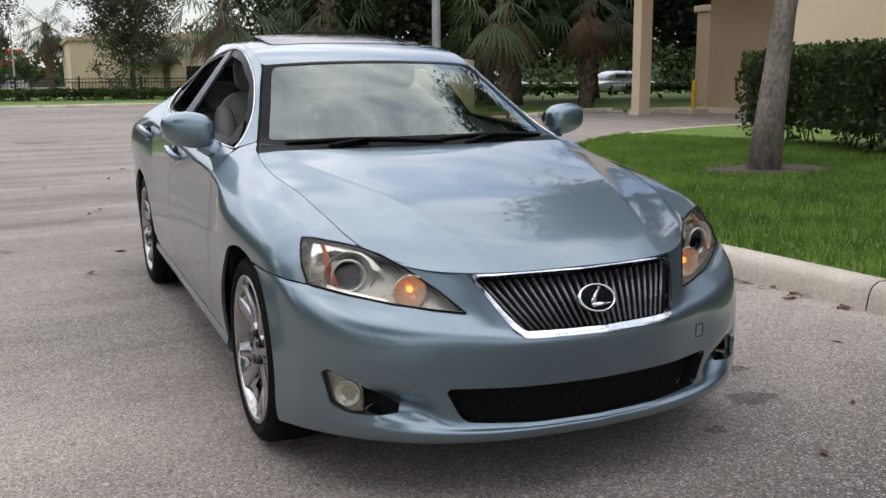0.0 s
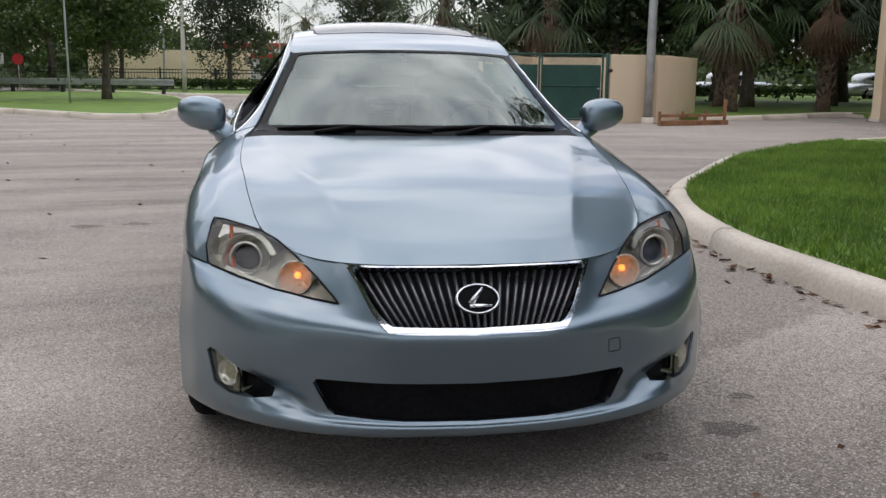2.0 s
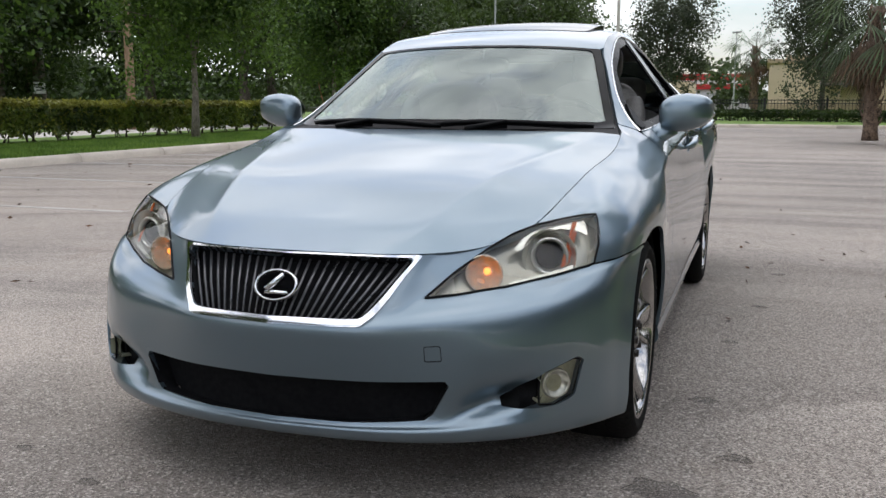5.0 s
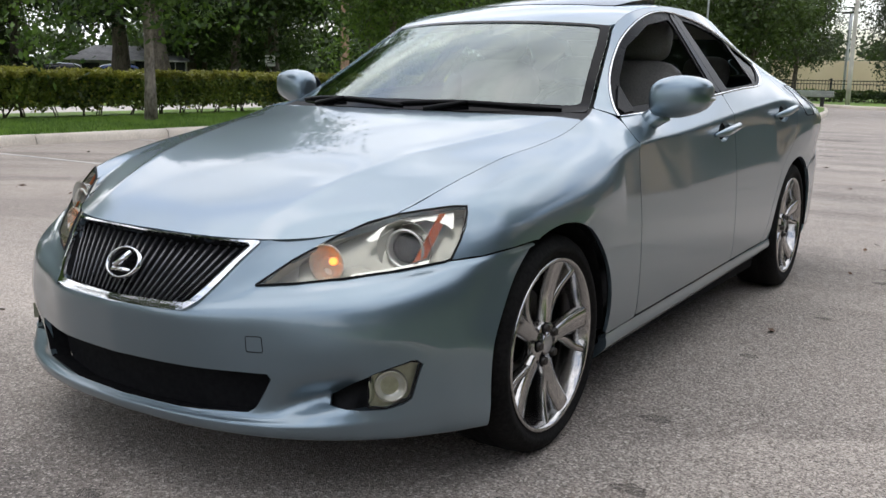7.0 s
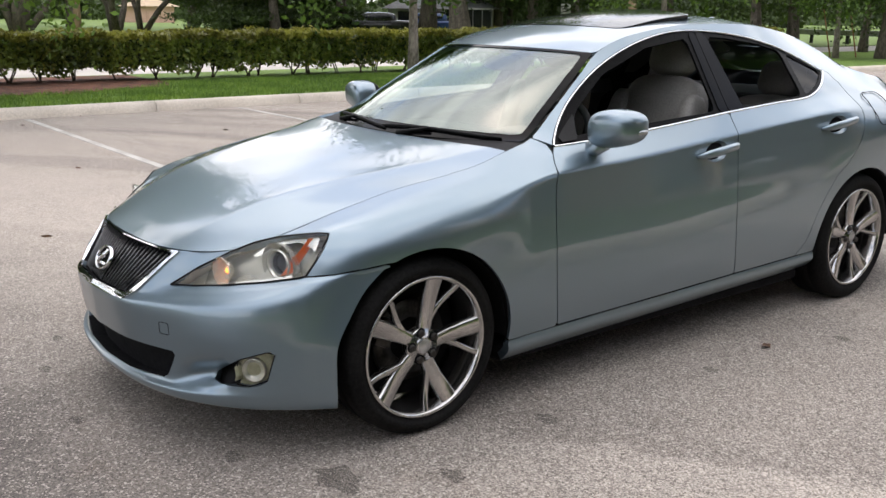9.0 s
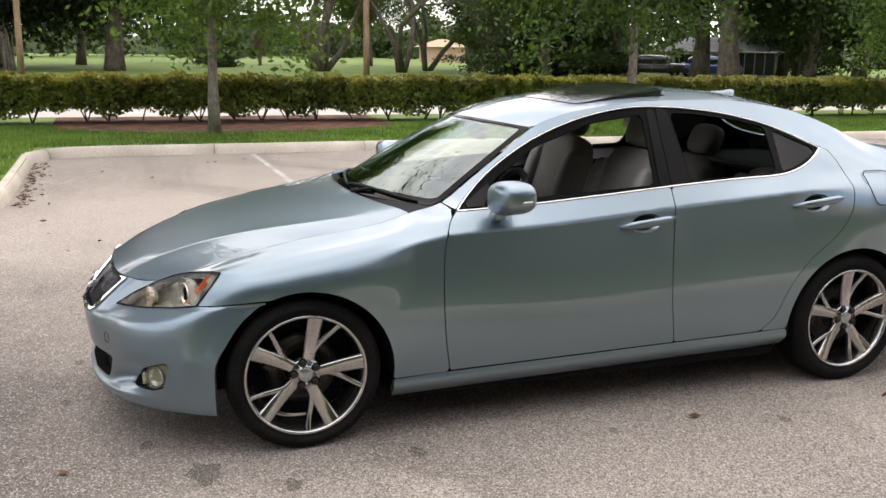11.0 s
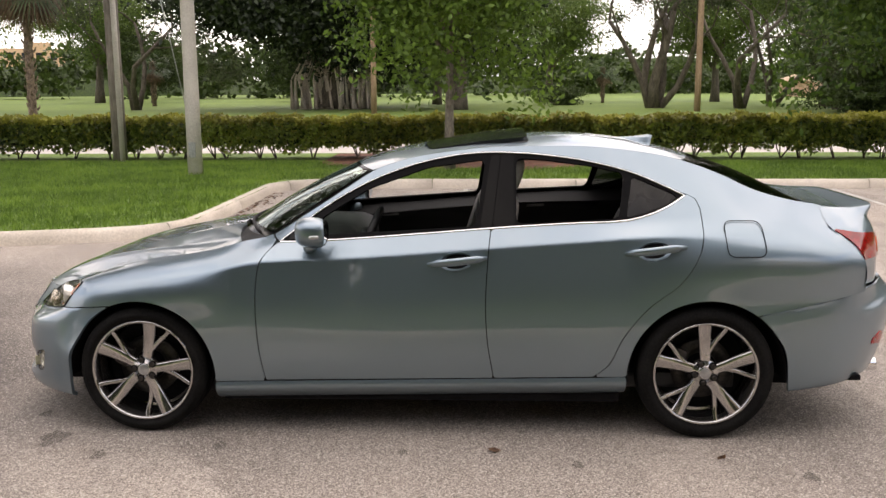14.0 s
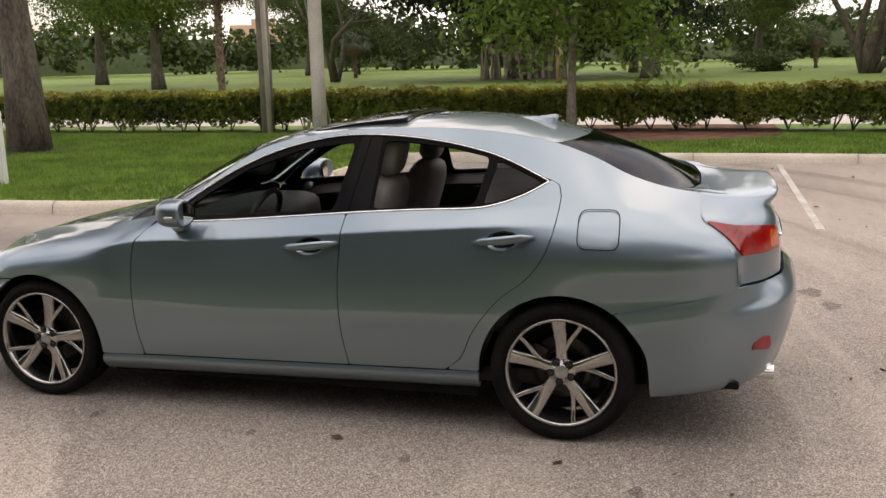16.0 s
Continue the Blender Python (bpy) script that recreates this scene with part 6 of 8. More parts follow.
def squared(ring, k):
    """The corner of a bumper ring drawn forward and in, for a squarer plan."""
    return [(x - k * dx, y - k * dy, z) for (x, y, z), dx, dy in zip(ring, (0, 0, 0, 0, .004, .016, .022, .016), (0, 0, .004, .014, .030, .040, .026, .0))]


LIP_UNDER, LIP_EDGE, LIP_TOP, INTAKE_FLOOR, INTAKE_TOP = (squared(r, k) for r, k in ((LIP_UNDER, .6), (LIP_EDGE, .6), (LIP_TOP, .7), (INTAKE_FLOOR, .9), (INTAKE_TOP, 1.0)))
BUMPER_LOW, BUMPER_BROW, BUMPER_TOP, LAMP_FOOT = (squared(r, k) for r, k in ((BUMPER_LOW, 1.0), (BUMPER_BROW, 1.0), (BUMPER_TOP, .7), (LAMP_FOOT, .2)))
NOSE = [LIP_UNDER, LIP_EDGE, LIP_TOP, INTAKE_FLOOR, INTAKE_TOP, BUMPER_LOW, BUMPER_BROW, BUMPER_TOP, LAMP_FOOT, LAMP_MIDDLE, BONNET_LIP]
nose_plain = ring_surface(NOSE)


def nose(a, b):
    """The front skin with a scooped channel running inwards from each fog lamp."""
    p = nose_plain(a, b)
    x, z = np.abs(p[:, 0]), p[:, 2]
    run = np.clip((x - .43) / .13, 0, 1) * np.clip((.67 - x) / .04, 0, 1)
    off = z - .262 - .22 * (x - .5)
    d = .050 * run * run * (3 - 2 * run) * np.exp(-(off / np.where(off < 0, .017, .045)) ** 2)
    p[:, 0] -= .45 * d * np.sign(p[:, 0])
    p[:, 1] += .88 * d
    return p


_ga, _gb = np.meshgrid(np.linspace(0, 1, 161), np.linspace(0, 1, 161), indexing="ij")
NOSE_UV = np.stack([_ga.ravel(), _gb.ravel()], 1)
NOSE_P = nose(NOSE_UV[:, 0], NOSE_UV[:, 1])


def nose_uv(x, z):
    """The place on the nose skin that shows at x, z from the front (x may be negative)."""
    d = (NOSE_P[:, 0] - abs(x)) ** 2 + (NOSE_P[:, 2] - z) ** 2
    a, b = NOSE_UV[int(np.argmin(d))]
    return (math.copysign(a, x) if x else 0.0, b)


def nose_side_uv(y, z):
    """The same from the side."""
    d = (NOSE_P[:, 1] - y) ** 2 + (NOSE_P[:, 2] - z) ** 2
    return tuple(NOSE_UV[int(np.argmin(d))])


def nose_off(d):
    def f(a, b):
        p = nose(a, b)
        e = 0.003
        n = np.cross(nose(np.asarray(a) + e, b) - nose(np.asarray(a) - e, b), nose(a, np.minimum(np.asarray(b) + e, 1)) - nose(a, np.maximum(np.asarray(b) - e, 0)))
        n /= np.maximum(np.linalg.norm(n, axis=1), 1e-9)[:, None]
        return p + n * d
    return f


def both(pts):
    """An outline given for +x from the centre line outwards and back, closed over the centre."""
    return [nose_uv(x, z) for x, z in pts] + [(-a, b) for a, b in (nose_uv(x, z) for x, z in reversed(pts))]


GRILLE = both([(0.0, .499), (.236, .503), (.250, .511), (.336, .638), (.330, .646), (.2, .646), (0.0, .644)])
INTAKE = both([(0.0, .228), (.2, .231), (.39, .243), (.41, .255), (.452, .335), (.445, .346), (.2, .346), (0, .345)])
FOG = [nose_uv(x, z) for x, z in ((.545, .268), (.62, .262), (.70, .266), (.742, .285), (.762, .385), (.745, .388), (.68, .360), (.60, .312), (.55, .280))]
LAMP = [nose_uv(.374, .549), nose_uv(.46, .556), nose_uv(.56, .572), nose_uv(.66, .590), nose_uv(.72, .603), nose_side_uv(-.422, .611), nose_side_uv(-.410, .616),
        nose_side_uv(-.375, .662), nose_side_uv(-.327, .722), nose_side_uv(-.314, .737), nose_uv(.715, .736), nose_uv(.65, .726), nose_uv(.60, .716), nose_uv(.55, .696), nose_uv(.50, .663), nose_uv(.435, .606)]
FOG_R = [(-a, b) for a, b in FOG]
half = [(1, 0), (1, .80), *[nose_side_uv(y, z - .003) for y, z in SEAM_F[1:3]], *LAMP[5::-1], *LAMP[:11:-1], (LAMP[12][0], 1)]
skin = facing(region(nose, half + [(-a, b) for a, b in reversed(half)], [GRILLE, INTAKE, FOG, FOG_R], step=0.016, scale=(1.15, .95)), ("from", (0, 0.2, .45)))
bumper = part("front_bumper", mesh_of("front_bumper", *flanged(skin, 0.016), PAINT), car)


# front fender: runs round the lamp and up to the bonnet edge
def fender_at(y, s):
    """The front fender; s counts the feature lines from the sill (0) to the bonnet edge (5)."""
    y, s = np.atleast_1d(y).astype(float), np.clip(np.atleast_1d(s).astype(float), 0, 5)
    k = np.stack([ln(y) for ln in LINES])
    h = np.maximum(np.linalg.norm(np.diff(k, axis=0), axis=2), 1e-4)[:, :, None]
    d = np.diff(k, axis=0) / h
    m = np.empty_like(k)
    m[0], m[-1] = d[0], d[-1]
    m[1:-1] = (d[:-1] * h[1:] + d[1:] * h[:-1]) / (h[1:] + h[:-1])
    i = np.clip(s.astype(int), 0, 4)
    n, u = np.arange(len(y)), (s - i)[:, None]
    p, q, hh = k[i, n], k[i + 1, n], h[i, n]
    r = p * (1 + 2 * u) * (1 - u) ** 2 + m[i, n] * hh * u * (1 - u) ** 2 + q * u * u * (3 - 2 * u) + m[i + 1, n] * hh * u * u * (u - 1)
    out = np.stack([r[:, 0], y, r[:, 1]], 1)
    w = np.clip((y + .02) / .56, 0, 1)[:, None]
    w = w * w * (3 - 2 * w)
    return out * (1 - w) + flank(y, p[:, 1] + (q[:, 1] - p[:, 1]) * u[:, 0]) * w


def line_at(y, z, top=3.9):
    grid = np.linspace(0, top, 200)
    return float(np.interp(z, np.maximum.accumulate(fender_at(np.full(200, y), grid)[:, 2]), grid))


_edge = [np.array(LAMP[k]) * (1 - u) + np.array(LAMP[k + 1]) * u for k in range(5, 12) for u in np.linspace(0, 1, 6, False)] + [np.array(LAMP[12])]
EDGE_P = nose(np.array([e[0] for e in _edge]), np.array([e[1] for e in _edge]))
_fy, _fs = (g_.ravel() for g_ in np.meshgrid(np.linspace(-.5, .0, 201), np.linspace(1.5, 5, 201), indexing="ij"))
_fp = fender_at(_fy, _fs)
_near = [int(np.argmin(((_fp - e) ** 2).sum(1))) for e in EDGE_P]
EDGE_S = [(_fy[k], _fs[k]) for k in _near]
EDGE_D = EDGE_P - _fp[_near]


def fender(y, s):
    """The fender, drawn on to the lamp's edge where the two meet."""
    p = fender_at(y, s)
    d2 = ((p[:, None, :] - (EDGE_P - EDGE_D)[None]) ** 2).sum(2)
    k = d2.argmin(1)
    w = np.exp(-d2 / .015 ** 2) + 1e-12
    shift = (w[:, :, None] * EDGE_D[None]).sum(1) / w.sum(1)[:, None]
    return p + shift * np.exp(-d2[np.arange(len(p)), k] / .07 ** 2)[:, None]


wing = [*[(a - g, line_at(a - g, b, 5)) for a, b in GAP_FRONT[:-1]], (.655, line_at(.655, .945, 5)), *[(y, 4.99) for y in np.linspace(.63, EDGE_S[-1][0] + .012, 40)],
        *EDGE_S[::-1], *[(a, line_at(a, b + g)) for a, b in SEAM_F[2::-1]], *[(a, line_at(a, b)) for a, b in circle_arc(*ARCH_F, 112.5, -6, 40)], (.60, line_at(.60, .2725))]
sheet = flanged(facing(region(fender, wing, step=0.010, scale=(1, .13)), (1, 0, 0)), .012)
for piece in (sheet, mirrored(sheet)):
    part("front_fender", mesh_of("front_fender", *piece, PAINT), car)

# bonnet
_hc = curve_of([(0, .655), (.08, .702), (.2, .752), (.35, .806), (.6, .868), (.85, .920), (1, .946)])


def bonnet(u, v):
    u, v = np.atleast_1d(u).astype(float), np.atleast_1d(v).astype(float)
    ye = -.405 + .885 * v
    e = RAIL(ye)
    yc = -.705 + 1.075 * v
    a = np.abs(u)
    x = u * (e[:, 0] - .0015)
    pw = 3.2 - 1.0 * np.minimum(v * 2, 1)
    y = yc + (ye - yc) * a ** pw
    zc = _hc(v)[:, 0]
    q = 8.5 - 6.0 * np.minimum(v * 3.5, 1)
    z = zc + (e[:, 1] - zc) * a ** q
    ridge = 0.50 + 0.40 * v
    cusp = np.where(a < ridge, np.exp(-np.abs(a - ridge) / 0.16), np.exp(-np.abs(a - ridge) / 0.09))
    z += 0.016 * np.minimum(v * 5, 1) * cusp * (1 - 0.55 * v) * (1 - a ** 8)
    return np.stack([x, y, z], 1)


hood = facing(region(bonnet, [(-1, 0), (1, 0), (1, 1), (-1, 1)], step=0.013, scale=(.66, 1.0)), (0, -.3, 1))
part("bonnet", mesh_of("bonnet", *flanged(hood, 0.02), PAINT), car)

# roof
_rc = curve_of([(.9, 1.24), (1.0, 1.285), (1.15, 1.332), (1.3, 1.364), (1.55, 1.402), (1.8, 1.422), (2.07, 1.429), (2.4, 1.406), (2.65, 1.352), (2.8, 1.31)])


def roof(u, v):
    u, v = np.atleast_1d(u).astype(float), np.atleast_1d(v).astype(float)
    a = np.abs(u)
    y = (1.0 + .125 * a ** 2.2) * (1 - v) + (2.76 - .10 * a ** 2.2) * v
    e = RAIL(y)
    zc = _rc(y)[:, 0]
    return np.stack([u * e[:, 0], y, zc + (e[:, 1] - zc) * a ** 2.3], 1)


SUNROOF = rounded([(-.80, .20), (.80, .20), (.82, .51), (-.82, .51)], .06)
top = facing(region(roof, [(-1, 0), (1, 0), (1, 1), (-1, 1)], [SUNROOF], step=0.02, scale=(.5, 1.7)), (0, 0, 1))
part("roof", mesh_of("roof", *flanged(top, 0.02), PAINT), car)


def screen(u, v):
    u, v = np.atleast_1d(u).astype(float), np.atleast_1d(v).astype(float)
    a = np.abs(u)
    ye = .60 + .525 * v
    e = RAIL(ye)
    yc, zc = .37 + .63 * v, .945 + .34 * v + .022 * np.sin(np.pi * v)
    return np.stack([u * (e[:, 0] - .002), yc + (ye - yc) * a ** 2.2, zc + (e[:, 1] - .004 - zc) * a ** 2.4], 1)


ws = facing(region(screen, [(-.985, 0), (.985, 0), (.985, 1), (-.985, 1)], step=0.03, scale=(.6, .7)), (0, -.5, 1))
part("windscreen", mesh_of("windscreen", *ws, WINDSCREEN), car, "clear windscreen reflecting sky")


def band(surf, outer, inner, mat, name, label="", step=0.012, scale=(1, 1), lift=0.0, parent=None, way=(0, -.5, 1)):
    sheet = facing(region(surf, outer, [inner], step=step, scale=scale), way)
    if lift:
        sheet = ([(x + way[0] * lift, y + way[1] * lift, z + way[2] * lift) for x, y, z in sheet[0]], sheet[1])
    return part(name, mesh_of(name, *sheet, mat), parent or car, label)


band(screen, [(-.985, 0), (.985, 0), (.985, .995), (-.985, .995)], rounded([(-.945, .085), (.945, .085), (.925, .965), (-.925, .965)], .05), GLOSS_BLACK, "windscreen_border", "black windscreen border", scale=(.6, .7), lift=0.003)


def rear_screen(u, v):
    u, v = np.atleast_1d(u).astype(float), np.atleast_1d(v).astype(float)
    a = np.abs(u)
    ye = 2.66 + .56 * v
    e = RAIL(ye)
    yc, zc = 2.76 + .55 * v, 1.324 - .228 * v + .02 * np.sin(np.pi * v)
    return np.stack([u * (e[:, 0] - .002), yc + (ye - yc) * a ** 2.2, zc + (e[:, 1] - .004 - zc) * a ** 2.4], 1)


part("rear_window", mesh_of("rear_window", *facing(region(rear_screen, [(-1, 0), (1, 0), (1, 1), (-1, 1)], step=0.03, scale=(.6, .7)), (0, .5, 1)), SIDE_GLASS), car, "dark tinted rear window")

# boot lid and tail
TAIL_UNDER = [(0, 3.62, .27), (.4, 3.60, .27), (.62, 3.53, .265), (.75, 3.42, .262), (.822, 3.28, .252), (.845, 3.13, .238)]
TAIL_EDGE = [(0, 3.70, .31), (.4, 3.675, .31), (.64, 3.59, .305), (.78, 3.45, .295), (.853, 3.28, .28), (.864, 3.125, .26)]
TAIL_LOW = [(0, 3.755, .48), (.4, 3.73, .48), (.63, 3.655, .48), (.775, 3.51, .47), (.858, 3.32, .45), (.880, 3.105, .43)]
TAIL_FULL = [(0, 3.775, .62), (.4, 3.75, .62), (.62, 3.675, .615), (.765, 3.53, .60), (.862, 3.33, .58), (.890, 3.034, .545)]
TAIL_BROW = [(0, 3.765, .685), (.4, 3.735, .682), (.60, 3.665, .675), (.745, 3.53, .66), (.858, 3.34, .652), (.892, 2.984, .597)]
TAIL_TOP = [(0, 3.715, .735), (.4, 3.69, .735), (.58, 3.63, .733), (.745, 3.52, .73), (.850, 3.35, .693), (.892, 2.966, .614)]
TAIL = [TAIL_UNDER, TAIL_EDGE, TAIL_LOW, TAIL_FULL, TAIL_BROW, TAIL_TOP]
tail = ring_surface(TAIL)
sk = facing(region(tail, [(-1, 0), (1, 0), (1, 1), (-1, 1)], step=0.02, scale=(1.15, .6)), ("from", (0, 3.0, .5)))
part("rear_bumper", mesh_of("rear_bumper", *flanged(sk, 0.016), PAINT), car)
BOOT_FOOT = [(0, 3.70, .735), (.3, 3.685, .735), (.45, 3.665, .735), (.6, 3.60, .733), (.735, 3.495, .730), (.795, 3.43, .723)]
BOOT_LAMP = [(0, 3.685, .86), (.3, 3.675, .86), (.46, 3.655, .86), (.61, 3.59, .86), (.735, 3.49, .86), (.795, 3.42, .86)]
BOOT_BROW = [(0, 3.665, .96), (.3, 3.655, .96), (.45, 3.64, .96), (.59, 3.57, .97), (.71, 3.46, .98), (.772, 3.345, .995)]
BOOT_SHOULDER = [(0, 3.64, 1.03), (.3, 3.63, 1.03), (.44, 3.61, 1.03), (.55, 3.54, 1.03), (.64, 3.43, 1.032), (.705, 3.32, 1.032)]
SPOILER_LIP = [(0, 3.665, 1.075), (.3, 3.655, 1.075), (.43, 3.625, 1.072), (.50, 3.53, 1.072), (.55, 3.42, 1.078), (.605, 3.31, 1.087)]
SPOILER_TOP = [(0, 3.645, 1.092), (.3, 3.635, 1.092), (.42, 3.60, 1.086), (.48, 3.51, 1.082), (.52, 3.41, 1.088), (.58, 3.31, 1.100)]
SPOILER_ROOT = [(0, 3.50, 1.086), (.25, 3.49, 1.086), (.36, 3.46, 1.086), (.42, 3.42, 1.088), (.46, 3.36, 1.094), (.565, 3.305, 1.106)]
BOOT_FRONT = [(0, 3.315, 1.090), (.15, 3.313, 1.092), (.3, 3.30, 1.098), (.42, 3.28, 1.106), (.50, 3.25, 1.113), (.573, 3.225, 1.119)]
BOOT = [BOOT_FOOT, BOOT_LAMP, BOOT_BROW, BOOT_SHOULDER, SPOILER_LIP, SPOILER_TOP, SPOILER_ROOT, BOOT_FRONT]
REAR_EDGE = [(3.32, 1.10), (3.328, 1.015), (3.414, .935), (3.47, .86), (3.48, .72)]
for ring in BOOT[:5]:
    z = ring[-1][2]
    y = float(np.interp(-z, [-b for a, b in REAR_EDGE], [a for a, b in REAR_EDGE]))
    ring[-1] = tuple(flank_in(-.0012)(np.array([y - .008]), np.array([z]))[0])
boot = ring_surface(BOOT)
bt = facing(region(boot, [(-1, 0), (1, 0), (1, 1), (-1, 1)], step=0.02, scale=(1.0, .8)), ("from", (0, 3.0, .8)))
part("boot_lid", mesh_of("boot_lid", *bt, PAINT), car)

under = facing(region(flank_in(.008), [(2.978, .614), (3.01, .595), (3.20, .60), (3.44, .66), (3.44, .84), (3.37, .93), (3.30, 1.0), (3.29, 1.085), (3.02, 1.10), (3.0, .9), (2.985, .66)], step=.012), (1, 0, 0))
for piece in (under, mirrored(under)):
    part("quarter_inner_panel", mesh_of("quarter_inner_panel", *piece, PAINT), car)

# ---- wheels ----
def spoke_blade(a0, r0, r1, w0, w1, x0, x1, thick, lean=0.0):
    """One tapered blade from radius r0 to r1; a0 its angle at the rim, lean the angle by which it starts aside."""
    vs, fs, n = [], [], 6
    for i in range(n + 1):
        u = i / n
        r, w = r0 + (r1 - r0) * u, (w0 + (w1 - w0) * u) / 2
        a = radians(a0 + lean * (1 - u) ** 1.6)
        x = x0 + (x1 - x0) * u - 0.010 * math.sin(math.pi * u)
        d, s = (math.cos(a), math.sin(a)), (-math.sin(a), math.cos(a))
        for q, dx in ((-1, -thick), (-1, -0.004), (-.72, 0), (.72, 0), (1, -0.004), (1, -thick)):
            vs.append((x + dx, d[0] * r + s[0] * w * q, d[1] * r + s[1] * w * q))
    for i in range(n):
        for k in range(5):
            fs.append((i * 6 + k, (i + 1) * 6 + k, (i + 1) * 6 + k + 1, i * 6 + k + 1))
    return vs, fs


def make_wheel(radius, turn):
    """A five-spoke alloy wheel round the x axis, its outer side at x = 0."""
    rim = mesh_of("rim", *lathe([(-.014, .252), (-.004, .252), (-.002, .247), (-.006, .240), (-.020, .236), (-.035, .231), (-.10, .222), (-.19, .226), (-.205, .240)], 64), ALLOY)
    tyre = mesh_of("tyre", *lathe([(-.200, .235), (-.216, .262), (-.222, .285), (-.216, radius - .014), (-.200, radius - .003), (-.150, radius), (-.148, radius - .006), (-.142, radius - .006), (-.140, radius),
                                   (-.085, radius), (-.083, radius - .006), (-.077, radius - .006), (-.075, radius), (-.030, radius - .003), (-.012, radius - .012), (-.001, radius - .03),
                                   (.002, .285), (.000, .268), (-.004, .266), (-.005, .258), (-.012, .2515)], 72), RUBBER)
    blades = []
    for k in range(5):
        a = turn + 72 * k
        wide = spoke_blade(a, .045, .238, .046, .064, -.030, -.012, .030, -4)
        thin = spoke_blade(a - 25, .085, .238, .024, .020, -.032, -.013, .026, 17)
        blades.append(mesh_of("spoke", *joined(wide, thin), ALLOY))
    hub = mesh_of("hub", *lathe([(-.06, .068), (-.036, .066), (-.030, .060), (-.029, .034), (-.025, .033), (-.023, .030), (-.0225, 0.001)], 40), ALLOY)
    cap = mesh_of("centre_cap", *lathe([(-.0228, .026), (-.0212, .024), (-.0205, .001)], 32), SATIN)
    nut = mesh_of("lug_nut", *lathe([(-.029, .0125), (-.016, .0115), (-.018, .006), (-.018, .001)], 6), BRAKE)
    # flat black disc on the hub for the shade in a nut's pocket
    well = mesh_of("lug_recess", *lathe([(-.0285, .018), (-.0283, .0005)], 18), GAP)
    disc = mesh_of("brake_disc", *lathe([(-.125, .075), (-.118, .078), (-.112, .08), (-.112, .148), (-.132, .148), (-.132, .075)], 48), BRAKE)
    caliper = mesh_of("brake_caliper", *turned(box(-.15, -.075, -.05, .05, .095, .165, .012), pose(0, 0, 0, 65)), BRAKE, False)
    shield = mesh_of("dust_shield", *lathe([(-.15, .215), (-.15, .001)], 40), GAP)
    return rim, tyre, blades, hub, cap, nut, well, disc, caliper, shield, turn


def add_wheel(kit, at, flip):
    rim, tyre, blades, hub, cap, nut, well, disc, caliper, shield, turn = kit
    w = part("wheel", rim, car, "split five-spoke silver alloy wheel with low tyre")
    w.location = at
    w.rotation_euler = (0, 0, math.pi if flip else 0)
    for name, me in (("tyre", tyre), ("hub", hub), ("centre_cap", cap), ("brake_disc", disc), ("brake_caliper", caliper), ("dust_shield", shield)):
        part(name, me, w)
    for me in blades:
        part("spoke", me, w)
    for k in range(5):
        a = radians(turn + 72 * k + 24)
        for name, me in (("lug_nut", nut), ("lug_recess", well)):
            o = part(name, me, w)
            o.location = (0, math.cos(a) * .050, math.sin(a) * .050)


front_kit, rear_kit = make_wheel(.318, 80), make_wheel(.328, 93)
for sx in (1, -1):
    add_wheel(front_kit, (.856 * sx, 0, .316), sx < 0)
    add_wheel(rear_kit, (.876 * sx, 2.735, .325), sx < 0)


# ---- dark inner body, arches and underside ----
inner = facing(region(flank_in(.016), [(-.10, .67), (.05, .72), *[(y, float(RAIL(y)[0][1]) - .06) for y in np.linspace(.3, .62, 6)], *[(a, b - .008) for a, b in CHROME_LOW if a < 2.62],
                                       (2.60, 1.125), (2.62, 1.25), (2.8, 1.24), (3.2, 1.09), (3.4, .95), (3.42, .60), (3.2, .60), *circle_arc(*ARCH_R, 40, 192, 20), (.363, .225), *circle_arc(*ARCH_F, -12, 105, 20)],
                      step=0.03), (1, 0, 0))
for piece in (inner, mirrored(inner)):
    part("inner_body", mesh_of("inner_body", *piece, GAP), car)
for cy, cz, r, w, lip in ((*ARCH_F, .46, .846), (*ARCH_R, .46, .872)):
    vs, fs, n = [], [], 24
    for i in range(n + 1):
        a = radians(-4 + 188 * i / n)
        for x, rr in ((lip, r - .004), (lip - .017, r + .004), (w, r + .004), (w, .02)):
            vs.append((x, cy + math.cos(a) * rr, cz + math.sin(a) * rr))
    fs = [(i * 4 + k, i * 4 + k + 1, (i + 1) * 4 + k + 1, (i + 1) * 4 + k) for i in range(n) for k in range(3)]
    for piece in ((vs, fs), mirrored((vs, fs))):
        part("wheel_arch_liner", mesh_of("wheel_arch_liner", *piece, GAP), car)
part("underbody", mesh_of("underbody", *joined(box(-.80, .80, .38, 2.34, .155, .215, .02), box(-.46, .46, -.58, 3.45, .15, .23, .01), box(-.78, .78, 3.13, 3.5, .27, .30, .01)), GAP, False), car)
part("radiator", mesh_of("radiator", *joined(box(-.30, .30, -.58, -.54, .23, .60, .01), box(-.45, .45, -.4, .36, .40, .58, .02), box(-.66, .66, .36, .40, .25, .86, .01)), GAP, False), car)


# ---- grille, intake, fog lamps ----
def rim_wall(surf_at, poly, d0, d1):
    """A wall round an outline between two depths behind a skin."""
    p = np.asarray(poly, float)
    a, b = surf_at(d0)(p[:, 0], p[:, 1]), surf_at(d1)(p[:, 0], p[:, 1])
    n = len(p)
    return [tuple(q) for q in a] + [tuple(q) for q in b], [(i, (i + 1) % n, n + (i + 1) % n, n + i) for i in range(n)]


